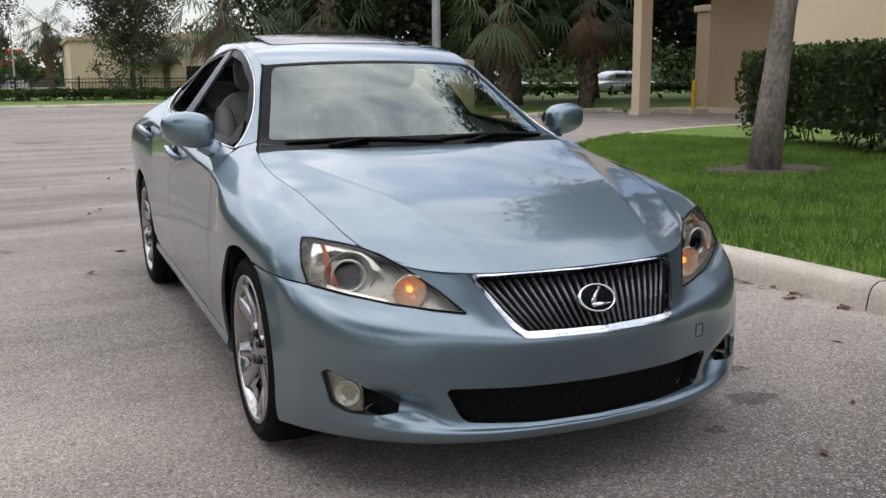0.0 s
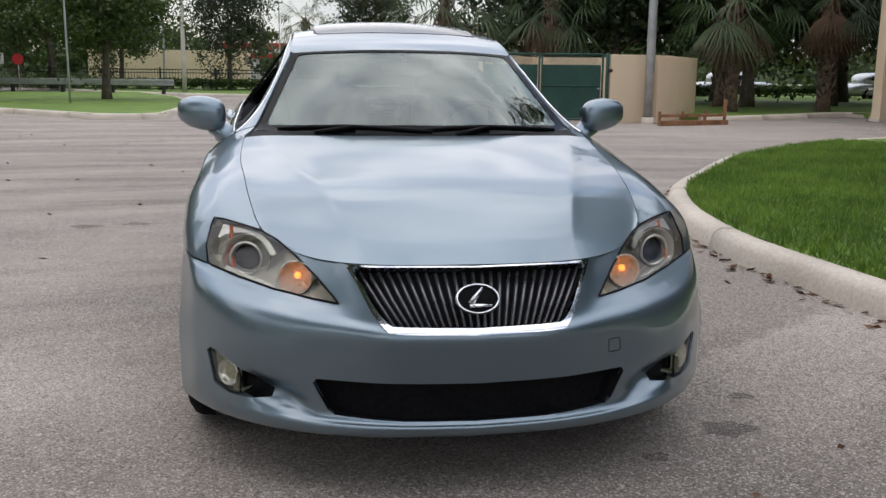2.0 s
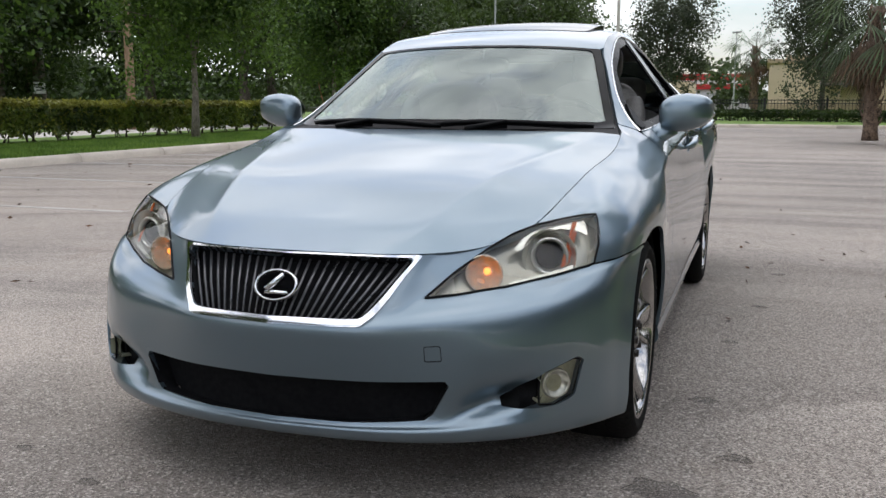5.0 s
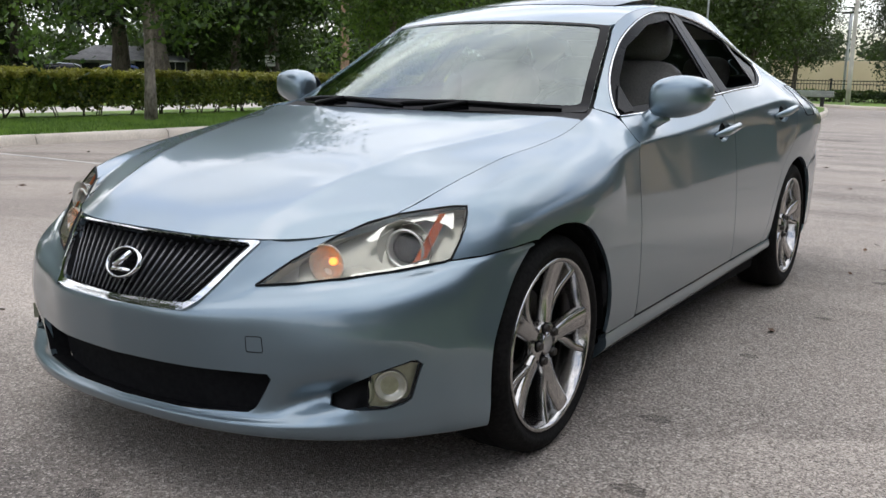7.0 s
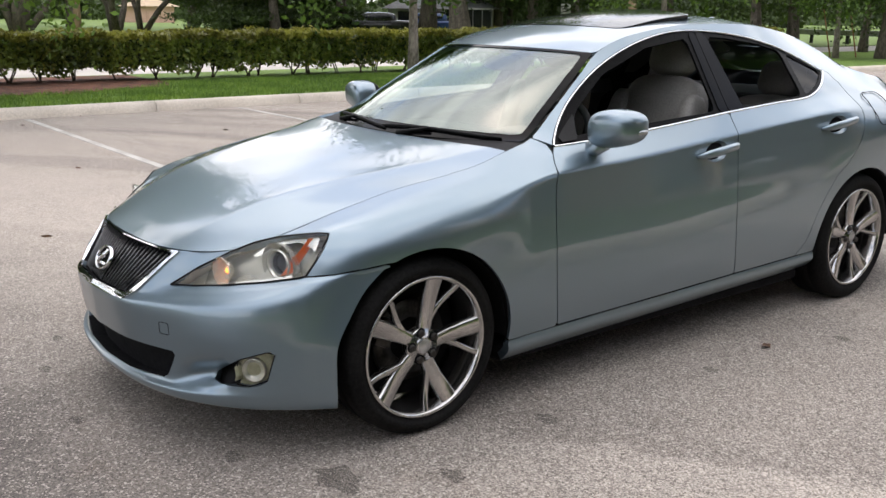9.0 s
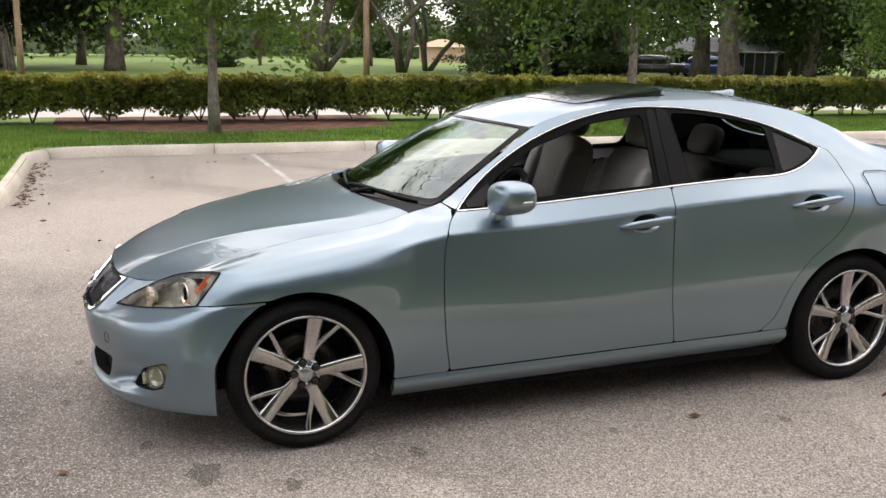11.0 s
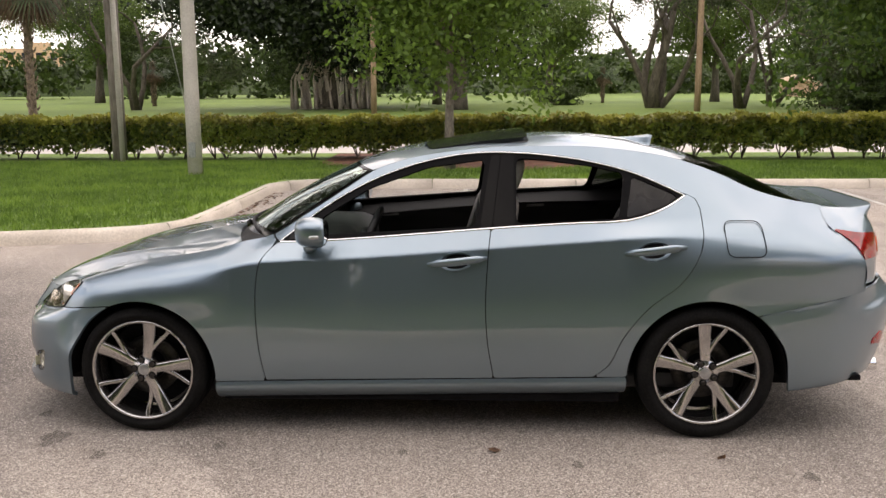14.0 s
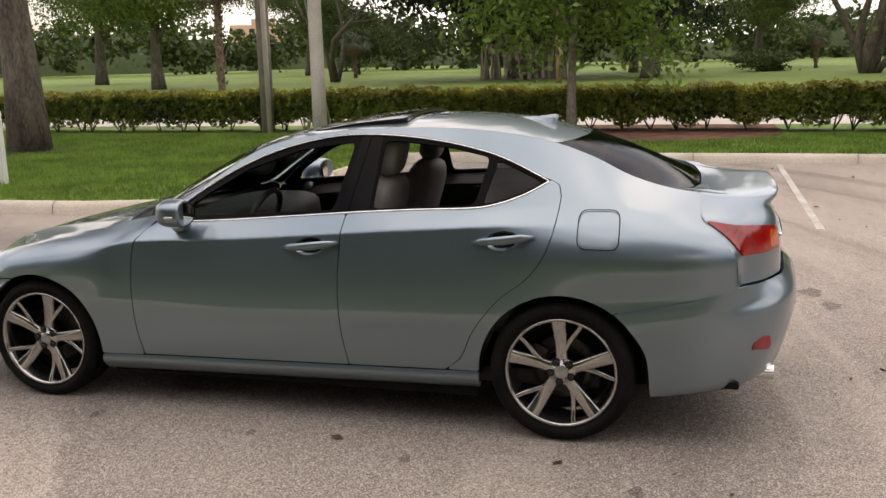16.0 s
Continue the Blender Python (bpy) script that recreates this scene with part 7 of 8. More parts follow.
NS = (1.15, .95)
FRONT = ("from", (0, 0.6, .45))
FRAME = both([(0.0, .484), (.244, .488), (.257, .497), (.352, .648), (.346, .6550), (.2, .6515), (0.0, .6495)])
grille = part("grille", mesh_of("grille", *facing(region(nose_off(-.034), GRILLE, step=.02, scale=NS), FRONT), GAP), car, "black grille with slim vertical bars")
part("grille_frame", mesh_of("grille_frame", *flanged(facing(region(nose_off(.007), FRAME, [GRILLE], step=.008, scale=NS), FRONT), .03), CHROME), grille, "bright chrome grille surround")
part("grille_wall", mesh_of("grille_wall", *rim_wall(nose_off, GRILLE, 0.0, -.036), GAP, False), grille)
for i in range(25):
    s = -1 + 2 * i / 24
    uv = np.array([nose_uv(s * .228 if abs(s) > .01 else .0, .508), nose_uv(s * .276 if abs(s) > .01 else .0, .575), nose_uv(s * .319 if abs(s) > .01 else .0, .641)])
    q = nose_off(-.016)(uv[:, 0], uv[:, 1])
    q = [(s * (.228, .276, .319)[k], *q[k][1:]) for k in range(3)]
    part("grille_bar", mesh_of("grille_bar", *tube(q, .0033, 6, flat=1.7), GRILLE_BAR), grille)
badge = part("badge", mesh_of("badge", *turned(lathe([(-.004, .064), (.004, .062), (.006, .058), (.004, .055), (-.004, .054)], 48), pose(0, -.795, .576, 0, 0, -90) @ pose(0, 0, 0, 0, -30) @ Matrix.Diagonal((1, 1, .70, 1))), CHROME), car, "oval chrome badge with a bent bar")
bm_ = pose(0, -.797, .576, -30, 0, 0)
part("badge_plate", mesh_of("badge_plate", *turned(lathe([(0, .055), (.001, .0005)], 40), pose(0, -.791, .576, 0, 0, -90) @ pose(0, 0, 0, 0, -30) @ Matrix.Diagonal((1, 1, .70, 1))), GLOSS_BLACK), badge)
part("badge_bar", mesh_of("badge_bar", *turned(joined(tube([(.016, 0, .031), (-.022, 0, -.014)], [.007, .011], 8, flat=.6), tube([(-.024, 0, -.018), (.038, 0, -.018)], [.010, .006], 8, flat=.6)), bm_), CHROME), badge)
air = part("air_intake", mesh_of("air_intake", *facing(region(nose_off(-.055), INTAKE, step=.03, scale=NS), FRONT), GAP), car, "black lower air intake mesh")
part("intake_wall", mesh_of("intake_wall", *rim_wall(nose_off, INTAKE, 0.0, -.056), GAP, False), air)
mesh_lines = []
for k in range(-19, 20):
    for sgn in (-1, 1):
        mesh_lines.append(tube([(k * .024, -.72 + abs(k) * .0035, .345), (k * .024 + sgn * .055, -.72 + abs(k) * .0035, .235)], .0017, 4, False))
part("intake_mesh", mesh_of("intake_mesh", *joined(*mesh_lines), BLACK_TRIM), air)
FOG_LENS = [nose_uv(x, z) for x, z in ((.664, .272), (.70, .268), (.738, .288), (.757, .378), (.742, .384), (.672, .352), (.660, .312))]
for sgn in (1, -1):
    fo, fl = [(a * sgn, b) for a, b in FOG], [(a * sgn, b) for a, b in FOG_LENS]
    f = part("fog_lamp", mesh_of("fog_lamp", *facing(region(nose_off(-.045), fo, step=.015, scale=NS), FRONT), BLACK_TRIM), car, "hazed yellowish fog lamp in a dark recess")
    part("fog_recess", mesh_of("fog_recess", *rim_wall(nose_off, fo, 0.0, -.046), PAINT, False), f)
    part("fog_lens", mesh_of("fog_lens", *facing(region(nose_off(-.006), fl, step=.01, scale=NS), FRONT), LENS), f)
    part("fog_body", mesh_of("fog_body", *flanged(facing(region(nose_off(-.024), fl, step=.01, scale=NS), FRONT), .03), FOG_YELLOW), f)
    fa_, fb_ = nose_uv(.706, .318)
    fc_ = nose_off(-.022)(np.array([fa_ * sgn]), np.array([fb_]))[0]
    part("fog_bowl", mesh_of("fog_bowl", *turned(lathe([(-.006, .001), (-.004, .020), (.004, .034), (.010, .038), (.006, .041), (-.004, .042)], 32), pose(*fc_, 0, 0, -90 + 40 * sgn)), REFLECTOR), f)
    part("fog_ring", mesh_of("fog_ring", *tube([tuple(nose_off(-.008)(np.array([a]), np.array([b]))[0]) for a, b in fl + fl[:1]], .0030, 6, False), BLACK_TRIM), f)
TOW = rounded([nose_uv(*p) for p in ((.396, .396), (.434, .398), (.434, .440), (.394, .438))], .006)
part("tow_cover", mesh_of("tow_cover", *tube([tuple(nose_off(.0004)(np.array([a]), np.array([b]))[0]) for a, b in TOW + TOW[:1]], .0012, 4, False), GAP), bumper)


# ---- headlamps ----
for sgn in (1, -1):
    out = [(a * sgn, b) for a, b in LAMP]
    h = part("headlamp", mesh_of("headlamp", *facing(region(nose_off(.003), out, step=.012, scale=NS), FRONT), LENS), car, "clear swept-back headlamp with lit amber bulb")
    part("housing", mesh_of("housing", *facing(region(nose_off(-.052), out, step=.02, scale=NS), FRONT), HOUSING), h)
    part("housing_wall", mesh_of("housing_wall", *rim_wall(nose_off, out, .0035, -.053), HOUSING, False), h)
    rim_out = [tuple(nose_off(.002)(np.array([a]), np.array([b]))[0]) for a, b in out]
    part("lamp_seal", mesh_of("lamp_seal", *tube(rim_out + rim_out[:1], .0032, 5, False), BLACK_TRIM), h)

    def at(x, z, d):
        a, b = nose_uv(x, z)
        p = nose_off(d)(np.array([a]), np.array([b]))[0]
        return Vector((p[0] * sgn, p[1], p[2]))
    proj = at(.650, .652, -.024)
    aim = pose(*proj, 0, 0, -90 + 14 * sgn)
    bowl = part("projector", mesh_of("projector", *turned(lathe([(-.03, .040), (.0, .046), (.014, .052), (.018, .049), (.012, .043), (.004, .040)], 40), aim), REFLECTOR), h)
    part("projector_lens", mesh_of("projector_lens", *turned(blob(-.006, 0, 0, .024, .040, .040, 1.0, 28, 14), aim), GLOSS_BLACK), bowl, "dark glass projector lens")
    part("reflector_bowl", mesh_of("reflector_bowl", *turned(lathe([(-.028, .056), (.016, .072), (.017, .074)], 40), aim), REFLECTOR), h)
    am = at(.505, .607, -.012)
    aim2 = pose(*am, 0, 0, -90 + 8 * sgn)
    cup = part("turn_reflector", mesh_of("turn_reflector", *turned(lathe([(-.042, .002), (-.040, .012), (-.034, .022), (-.028, .031), (-.016, .038), (.002, .046), (.005, .049), (.002, .051)], 40), aim2), TURN_BOWL), h, "clear turn lamp bowl with lit amber bulb")
    part("bulb", mesh_of("bulb", *turned(blob(-.024, .004, .002, .013, .010, .010, 1.0, 14, 8), aim2), BULB), cup)
    fan_uv = [nose_uv(x, z) for x, z in ((.575, .690), (.61, .712), (.66, .722), (.72, .730), (.735, .690), (.715, .702), (.66, .712), (.605, .692), (.575, .655), (.56, .66))]
    part("upper_reflector", mesh_of("upper_reflector", *facing(region(nose_off(-.014), [(a * sgn, b) for a, b in fan_uv], step=.008, scale=NS), FRONT), REFLECTOR), h)
    low_uv = [nose_uv(x, z) for x, z in ((.56, .582), (.66, .598), (.715, .610), (.72, .622), (.66, .606), (.57, .592))]
    part("lower_reflector", mesh_of("lower_reflector", *facing(region(nose_off(-.016), [(a * sgn, b) for a, b in low_uv], step=.008, scale=NS), FRONT), REFLECTOR), h)
    mk = [nose_side_uv(-.462, .612), nose_side_uv(-.426, .617), nose_side_uv(-.338, .722), nose_side_uv(-.362, .722)]
    ma = np.array([p[0] * sgn for p in mk])
    mb = np.array([p[1] for p in mk])
    lid = nose_off(-.006)(ma, mb)
    corners = lid.copy()
    for front, back in ((0, 1), (3, 2)):
        corners[back, 0] = lid[front, 0] + .25 * (lid[back, 0] - lid[front, 0])
    grid = [tuple(corners[0] * (1 - u) * (1 - w) + corners[1] * u * (1 - w) + corners[2] * u * w + corners[3] * (1 - u) * w) for u in np.linspace(0, 1, 5) for w in np.linspace(0, 1, 9)]
    quads = [(i * 9 + j, (i + 1) * 9 + j, (i + 1) * 9 + j + 1, i * 9 + j + 1) for i in range(4) for j in range(8)]
    part("side_marker", mesh_of("side_marker", *flanged(facing((grid, quads), FRONT), .006), MARKER), h, "amber side marker")


# ---- window surrounds, side glass, chrome ----
WIN_F = rounded([(.785, .972), (1.635, 1.024), (1.682, 1.328), (1.40, 1.290), (1.11, 1.192), (.89, 1.062)], .03)
WIN_R = rounded([(1.83, 1.036), (2.322, 1.060), (2.362, 1.262), (2.2, 1.298), (1.97, 1.326), (1.835, 1.334)], .03)
WIN_Q = rounded([(2.358, 1.063), (2.44, 1.082), (2.55, 1.120), (2.626, 1.157), (2.55, 1.188), (2.402, 1.248)], .012)
frame_sheet = flanged(facing(region(flank_in(.005), DLO, [WIN_F, WIN_R, WIN_Q], step=.014), (1, 0, 0)), .010)
quarter = facing(region(flank_in(.010), WIN_Q, step=.02), (1, 0, 0))
lows, tops = np.array(CHROME_LOW), np.array(CHROME_TOP)
bead_low = strip(flank(lows[:, 0], lows[:, 1] - .001), flank_normal(lows[:, 0], lows[:, 1]), .011, .004)
bead_top = strip(flank(tops[:, 0], tops[:, 1] + .001), flank_normal(tops[:, 0], tops[:, 1]), .007, .0035)
B_PANEL = [(1.655, 1.018), (1.712, 1.016), (1.758, 1.352), (1.712, 1.350)]
B_PANEL2 = [(1.716, 1.016), (1.822, 1.022), (1.822, 1.348), (1.762, 1.352)]
pill = [flanged(facing(region(flank_in(.001), p, step=.02), (1, 0, 0)), .006) for p in (B_PANEL, B_PANEL2)]
card = facing(region(flank_in(.085), [(.62, .32), (2.36, .34), (2.52, .75), (2.58, 1.04), (2.34, 1.03), (1.7, .995), (.9, .935), (.62, .91)], step=.05), (-1, 0, 0))
ledge_y = np.linspace(.72, 2.60, 30)
ledge_o = flank_in(.006)(ledge_y, BELT(ledge_y)[:, 1] - .004)
ledge_i = flank_in(.090)(ledge_y, BELT(ledge_y)[:, 1] - .018)
ledge = [tuple(p) for p in ledge_o] + [tuple(p) for p in ledge_i], [(i, i + 1, 31 + i, 30 + i) for i in range(29)]
pillar_trim = facing(region(flank_in(.028), [*[(a, b + .012) for a, b in CHROME_TOP[:-1] if a > 1.2], (2.66, 1.10), (2.76, 1.10), *[(y, float(RAIL(y)[0][1]) - .02) for y in np.linspace(2.80, 1.25, 30)]], step=.03), (-1, 0, 0))
for sgn in (1, -1):
    f = (lambda p: p) if sgn > 0 else mirrored
    part("window_frame", mesh_of("window_frame", *f(frame_sheet), WINDOW_TRIM), car, "black window frame")
    part("quarter_glass", mesh_of("quarter_glass", *f(quarter), SIDE_GLASS), car, "dark tinted quarter glass")
    part("chrome_moulding", mesh_of("chrome_moulding", *f(joined(bead_low, bead_top)), CHROME), car, "slim chrome window moulding")
    for p in pill:
        part("door_pillar_cover", mesh_of("door_pillar_cover", *f(p), GLOSS_BLACK), car, "gloss black door pillar cover")
    part("door_card", mesh_of("door_card", *f(card), CABIN_DARK), car)
    part("door_ledge", mesh_of("door_ledge", *f(ledge), CABIN_DARK), car)
    part("pillar_trim", mesh_of("pillar_trim", *f(pillar_trim), CABIN_GREY), car)
    for q in ([(.735, 1.02, .87), (.735, 1.13, .875)], [(.735, 1.95, .93), (.735, 2.06, .935)]):
        part("inner_door_handle", mesh_of("inner_door_handle", *f(tube(q, .009, 8)), SATIN), car)


# ---- door mirrors, handles, fuel flap, aerial ----
def mirror_shell():
    vs, fs = blob(0, 0, 0, 0.100, .082, .073, .66, 28, 18)
    out = []
    for x, y, z in vs:
        back = max(0.0, y) / .082
        y = min(y, .058)
        z2 = z * (1 - .22 * max(0, x) / .098) + .010 * x / .098
        out.append((x * (1 - .10 * back), y - .022 * x / .098 * (-1), z2))
    return out, fs


shell = mirror_shell()
for sgn in (1, -1):
    m = pose(.886 * sgn, 0.864, 1.010, 0, 0, -4 * sgn) @ Matrix.Diagonal((sgn, 1, 1, 1))
    piece = turned(shell, m)
    piece = piece if sgn > 0 else (piece[0], [tuple(reversed(q)) for q in piece[1]])
    mr = part("door_mirror", mesh_of("door_mirror", *piece, PAINT), car, "body-coloured door mirror")
    part("mirror_foot", mesh_of("mirror_foot", *turned(tube([(-.155, -.02, -.105), (-.10, -.03, -.085), (-.055, -.015, -.05)], [.048, .044, .050], 12, flat=.72), m), PAINT), mr)
    part("mirror_glass", mesh_of("mirror_glass", *turned(lathe([(.060, .090), (.061, .086), (.061, .001)], 30), m @ pose(0, 0, 0, 0, 0, 90) @ Matrix.Diagonal((1, .94, .60, 1))), CHROME), mr)
    part("mirror_rim", mesh_of("mirror_rim", *turned(lathe([(.050, .093), (.0605, .092), (.062, .088)], 30), m @ pose(0, 0, 0, 0, 0, 90) @ Matrix.Diagonal((1, .97, .66, 1))), BLACK_TRIM), mr)
    part("mirror_indicator", mesh_of("mirror_indicator", *turned(tube([(.085, -.005, -.008), (.094, .022, -.008), (.092, .055, -.006)], [.006, .011, .008], 8), m), SATIN), mr, "clear turn lamp strip")
    part("mirror_sail", mesh_of("mirror_sail", *(lambda p: p if sgn > 0 else mirrored(p))(flanged(facing(region(flank_in(-.003), [(.695, .948), (.80, .956), (.862, 1.048)], step=.012), (1, 0, 0)), .02)), BLACK_TRIM), mr)
    for y0, z0 in HANDLES:
        q = [(y0 - .140, z0 - .012), (y0 - .09, z0 - .006), (y0, z0 + .002), (y0 + .09, z0 + .013), (y0 + .140, z0 + .020)]
        ys, zs = np.array([p[0] for p in q]), np.array([p[1] for p in q])
        pts = flank_in(-.028)(ys, zs)
        pts[0], pts[-1] = flank_in(-.004)(ys[:1], zs[:1])[0], flank_in(-.006)(ys[-1:], zs[-1:])[0]
        bar = tube([tuple(p) for p in pts], [.009, .020, .0225, .021, .010], 12, flat=.78)
        cup = facing(region(flank_in(.0005), cup_outline(y0, z0), step=.008), (1, 0, 0))
        fl = (lambda p: p) if sgn > 0 else mirrored
        hd = part("door_handle", mesh_of("door_handle", *fl(bar), PAINT), car, "body-coloured pull handle")
        dish = [(p[0] - .034 * max(0.0, 1 - ((p[1] - y0 + .004) / .078) ** 2 - ((p[2] - z0 - .08 * (p[1] - y0)) / .043) ** 2) ** .7, p[1], p[2]) for p in cup[0]], cup[1]
        part("handle_cup", mesh_of("handle_cup", *fl(dish), PAINT), hd)
FLAP = rounded([(2.806, .897), (2.984, .898), (2.980, 1.046), (2.804, 1.046)], .040, 6)
flap_line = [tuple(p) for p in flank_in(-.006)(np.array([p[0] for p in FLAP + FLAP[:1]]), np.array([p[1] for p in FLAP + FLAP[:1]]))]
part("fuel_flap", mesh_of("fuel_flap", *tube(flap_line, .0022, 5, False), GAP), car, "square fuel filler flap")
fin_v, fin_f = [], []
for i in range(9):
    u = i / 8
    y = 2.395 + .19 * u
    zb = float(_rc([y])[0][0]) - .004
    hgt = .055 * (u ** 1.5) * (1 if u < 1 else .82) + .004
    for w, zz in ((-.022, 0), (-.008, .6), (0, 1), (.008, .6), (.022, 0)):
        fin_v.append((w * (1 - .4 * (1 - u)), y - .02 * (1 - zz) * 0 + .012 * zz * u, zb + hgt * zz))
fin_f = [(i * 5 + k, i * 5 + k + 1, (i + 1) * 5 + k + 1, (i + 1) * 5 + k) for i in range(8) for k in range(4)] + [(40, 41, 42, 43, 44)]
part("roof_aerial", mesh_of("roof_aerial", fin_v, fin_f, PAINT), car, "shark-fin roof aerial")


# ---- sunroof, wipers, tail ----
def sun_panel(u, v):
    p = roof(u, v)
    t = (np.atleast_1d(v) - .205) / .30
    p[:, 2] += .002 + .024 * np.clip(t, 0, 1)
    return p


SUN_GLASS = rounded([(-.79, .205), (.79, .205), (.81, .505), (-.81, .505)], .06)
part("sunroof", mesh_of("sunroof", *flanged(facing(region(sun_panel, SUN_GLASS, step=.025, scale=(.5, 1.7)), (0, 0, 1)), .022), ROOF_GLASS), car, "dark glass sunroof tilted up at its rear edge")


def roof_under(u, v):
    p = roof(u, v)
    p[:, 2] -= .045
    p[:, 0] *= .97
    return p


part("headliner", mesh_of("headliner", *facing(region(roof_under, [(-1, .02), (1, .02), (1, .98), (-1, .98)], step=.05, scale=(.5, 1.7)), (0, 0, -1)), HEADLINER), car)


def on_screen(u, v, up):
    p = screen(np.array([u]), np.array([v]))[0]
    return (p[0], p[1] - .45 * up, p[2] + .85 * up)


for u0, u1 in ((.88, -.02), (.06, -.86)):
    n = 9
    line = [on_screen(u0 + (u1 - u0) * i / n, .022 + .042 * math.sin(math.pi * i / n * .9), .008) for i in range(n + 1)]
    wp = part("wiper", mesh_of("wiper", *tube(line, [.004] + [.008] * (n - 1) + [.003], 6), BLACK_TRIM), car, "black windscreen wiper")
    part("wiper_arm", mesh_of("wiper_arm", *tube([on_screen(u0 * .25 + u1 * .75, .0, .006), on_screen((u0 + u1) / 2, .05, .018)], [.011, .006], 6), BLACK_TRIM), wp)
cl_v = []
for u in np.linspace(-1, 1, 25):
    a, b = bonnet(np.array([u]), np.array([1.0]))[0], screen(np.array([u]), np.array([.09]))[0]
    for w in (0, .5, 1):
        cl_v.append((a[0] * (1 - w) + b[0] * w, a[1] * (1 - w) + b[1] * w, a[2] * (1 - w) + b[2] * w - .012 * (1 - w) - .004))
part("cowl", mesh_of("cowl", cl_v, [(i * 3 + k, i * 3 + k + 1, (i + 1) * 3 + k + 1, (i + 1) * 3 + k) for i in range(24) for k in range(2)], BLACK_TRIM), car)


def off_skin(surf, d):
    def f(a, b):
        e = 0.004
        n = np.cross(surf(np.asarray(a) + e, b) - surf(np.asarray(a) - e, b), surf(a, np.asarray(b) + e) - surf(a, np.asarray(b) - e))
        n /= np.maximum(np.linalg.norm(n, axis=1), 1e-9)[:, None]
        return surf(a, b) + n * d
    return f


for sgn in (1, -1):
    lamp_uv = [(.42 * sgn, .92 / 7), (.40 * sgn, 1.3 / 7), (.415 * sgn, 1.86 / 7), (.7 * sgn, 2.04 / 7), (1.0 * sgn, 2.12 / 7), (.985 * sgn, 1.97 / 7), (.86 * sgn, 1.25 / 7), (.79 * sgn, .98 / 7)]
    d = -.006
    tl = part("tail_lamp", mesh_of("tail_lamp", *flanged(facing(region(off_skin(boot, d), lamp_uv, step=.012, scale=(1.0, .8)), ("from", (0, 3.0, .9))), .03), RED_LENS), car, "red wrap-round tail lamp")
    inner_uv = [(.45 * sgn, 1.05 / 7), (.44 * sgn, 1.7 / 7), (.53 * sgn, 1.74 / 7), (.55 * sgn, 1.08 / 7)]
    part("lamp_core", mesh_of("lamp_core", *flanged(facing(region(off_skin(boot, d - .003), inner_uv, step=.02, scale=(1.0, .8)), ("from", (0, 3.0, .9))), .004), AMBER), tl)
    rf = [(.42 * sgn, .345), (.58 * sgn, .375), (.50 * sgn, .435), (.46 * sgn, .425)]
    part("rear_reflector", mesh_of("rear_reflector", *flanged(facing(region(off_skin(tail, -.004), rf, step=.015, scale=(1.15, .6)), ("from", (0, 3.0, .5))), .01), RED_LENS), car, "red rear reflector")
    part("exhaust_tip", mesh_of("exhaust_tip", *turned(lathe([(-.12, .034), (.0, .036), (.004, .034), (.0, .031), (-.10, .030)], 24), pose(.54 * sgn, 3.655, .285, 0, 0, 90)), CHROME), car)
strip_v = [tuple(boot(np.array([a]), np.array([1.35 / 7]))[0] + np.array([0, .006, 0])) for a in np.linspace(-.36, .36, 15)]
part("boot_garnish", mesh_of("boot_garnish", *tube(strip_v, .010, 6), CHROME), car)


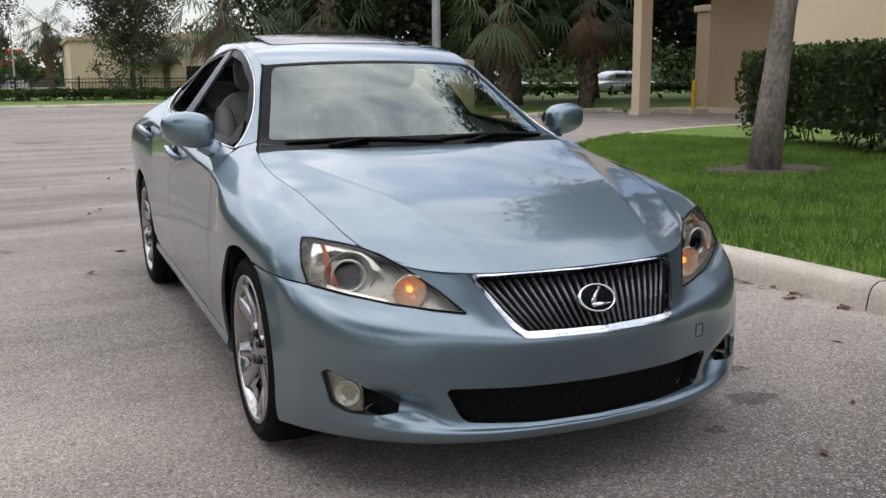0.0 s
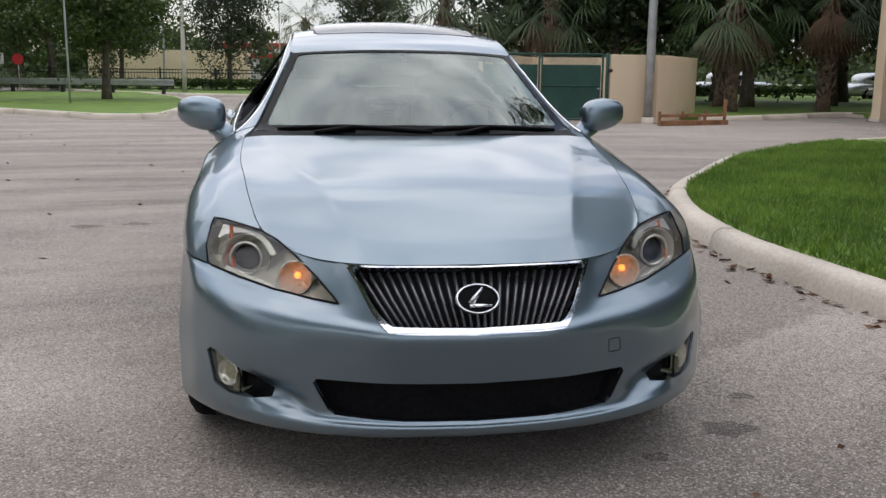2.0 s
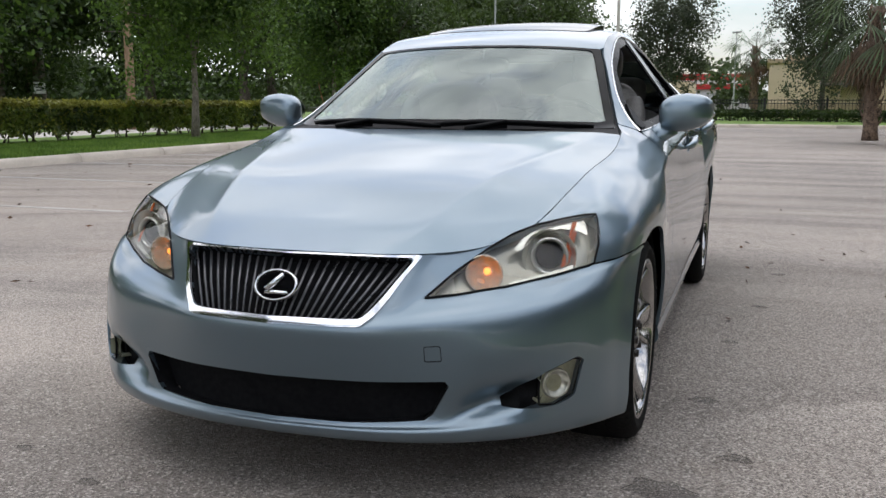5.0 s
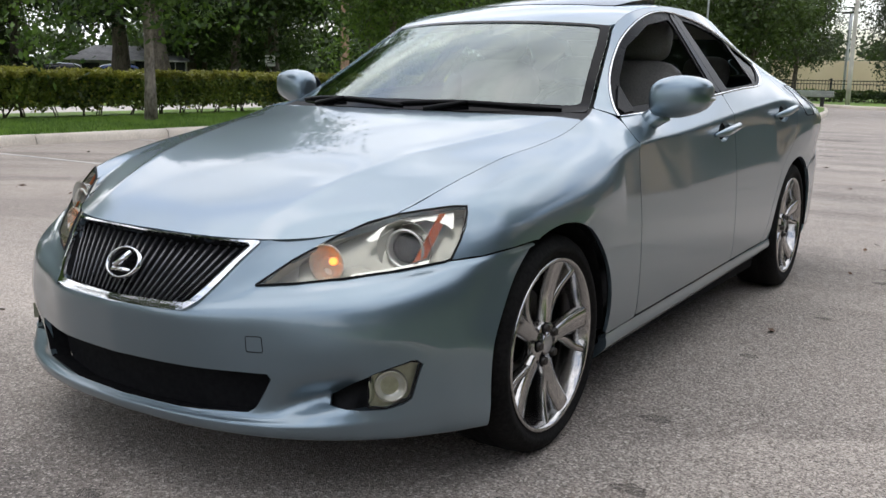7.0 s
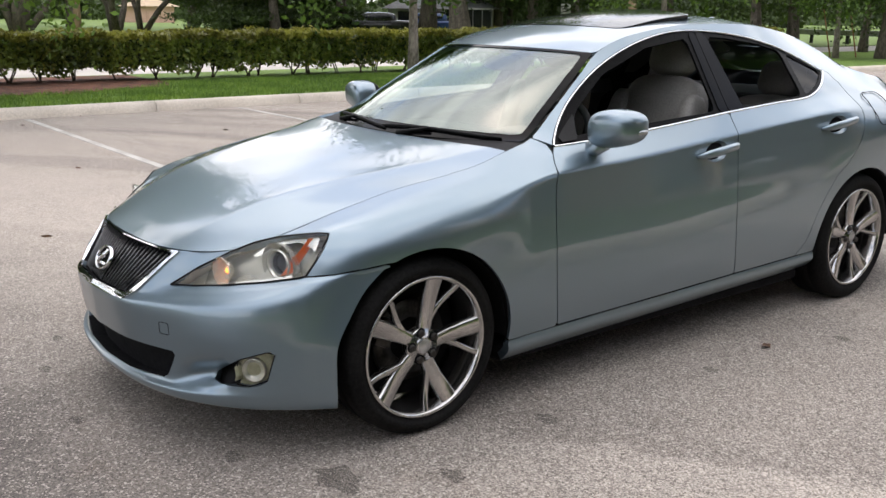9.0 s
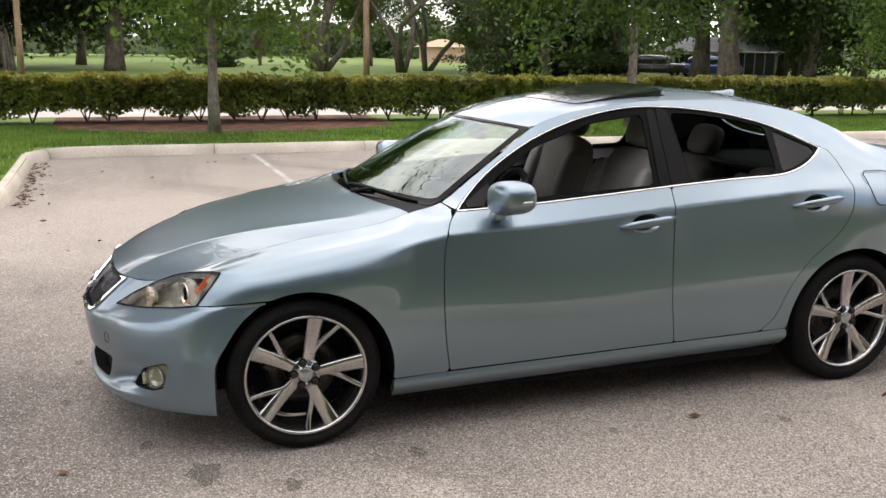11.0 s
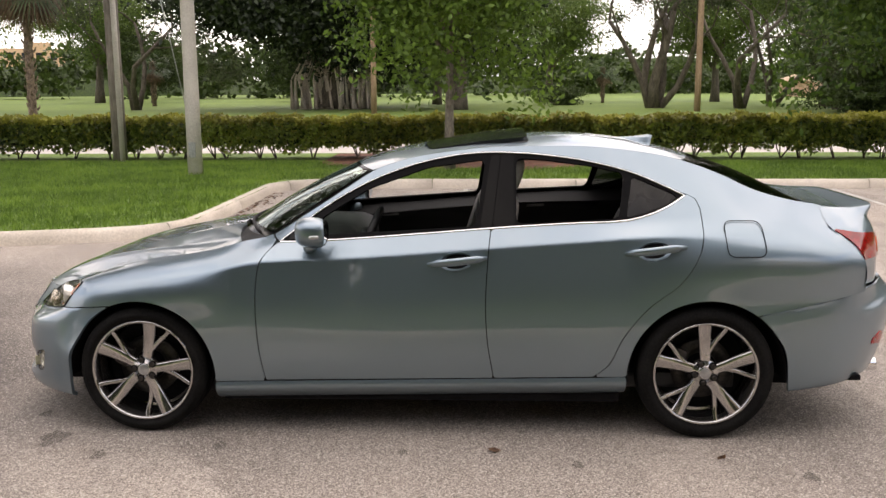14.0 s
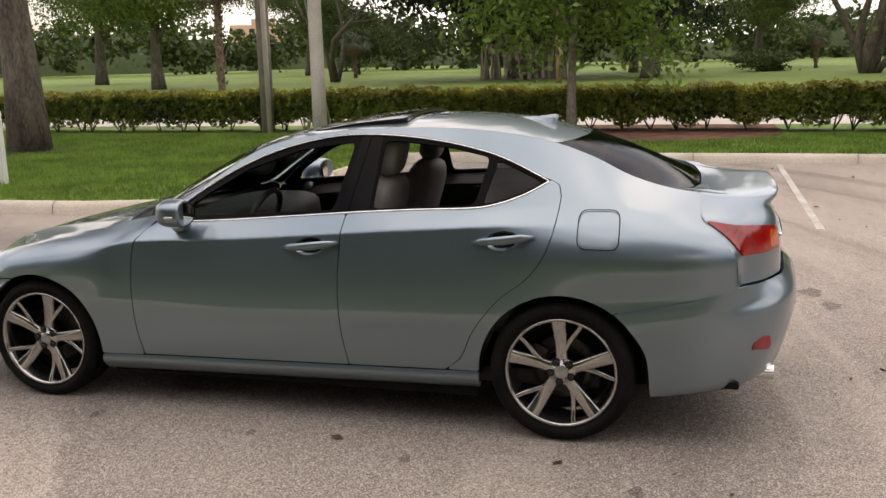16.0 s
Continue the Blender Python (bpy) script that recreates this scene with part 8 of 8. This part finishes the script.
# ---- cabin ----
part("cabin_floor", mesh_of("cabin_floor", *joined(box(-.76, .76, .45, 2.9, .22, .30, .02), box(-.10, .10, .8, 2.2, .30, .62, .03)), CABIN_DARK, False), car)
part("dashboard", mesh_of("dashboard", *joined(blob(0, .78, .80, .70, .27, .135, .55, 32, 12), blob(.36, .90, .915, .17, .10, .045, .7, 20, 10), blob(0, .92, .72, .13, .12, .20, .5, 16, 10)), CABIN_DARK), car)
part("parcel_shelf", mesh_of("parcel_shelf", *box(-.62, .62, 2.62, 3.22, .98, 1.02, .02), CABIN_DARK, False), car)
wheel_ring = [(.16 * math.cos(a), 0, .165 * math.sin(a)) for a in np.linspace(0, 2 * math.pi, 33)]
sm = pose(.36, 1.06, .885, -24, 0, 0)
stw = part("steering_wheel", mesh_of("steering_wheel", *turned(tube([(x * 1.12, y, z * 1.1) for x, y, z in wheel_ring], .016, 8, False), sm), CABIN_DARK), car)
part("airbag_pad", mesh_of("airbag_pad", *turned(joined(blob(0, -.02, -.005, .075, .035, .065, .6, 16, 10), tube([(-.16, -.01, 0), (.16, -.01, 0)], .016, 8), tube([(0, -.01, -.02), (0, 0, -.17)], .016, 8)), sm), CABIN_DARK), stw)
part("interior_mirror", mesh_of("interior_mirror", *joined(blob(0, 1.06, 1.205, .115, .022, .034, .6, 20, 10), tube([(0, 1.05, 1.23), (0, 1.06, 1.30)], .012, 6)), CABIN_DARK), car)


def seat_at(x, y, wide=.25, back_h=.62, rake=-17, head=True):
    base = part("seat", mesh_of("seat", *joined(blob(x, y - .05, .50, wide, .27, .10, .5, 20, 12), blob(x - wide * .86, y - .03, .54, .055, .25, .09, .6, 12, 10), blob(x + wide * .86, y - .03, .54, .055, .25, .09, .6, 12, 10)), SEAT), car, "grey leather seat")
    m = pose(x, y + .20, .55, rake, 0, 0)
    part("seat_back", mesh_of("seat_back", *turned(joined(blob(0, 0, back_h / 2, wide * .92, .085, back_h / 2, .5, 20, 14), blob(-wide * .82, -.05, back_h * .46, .055, .075, back_h * .40, .6, 12, 10),
                                                          blob(wide * .82, -.05, back_h * .46, .055, .075, back_h * .40, .6, 12, 10)), m), SEAT), base)
    if head:
        part("headrest", mesh_of("headrest", *turned(blob(0, -.015, back_h + .095, .125, .058, .095, .6, 18, 12), m), SEAT), base)
        for dx in (-.06, .06):
            part("headrest_post", mesh_of("headrest_post", *turned(tube([(dx, 0, back_h - .05), (dx, -.01, back_h + .06)], .007, 6), m), SATIN), base)


for x in (-.37, .37):
    seat_at(x, 1.42)
for x in (-.38, .38):
    seat_at(x, 2.28, .27, .50, -24)
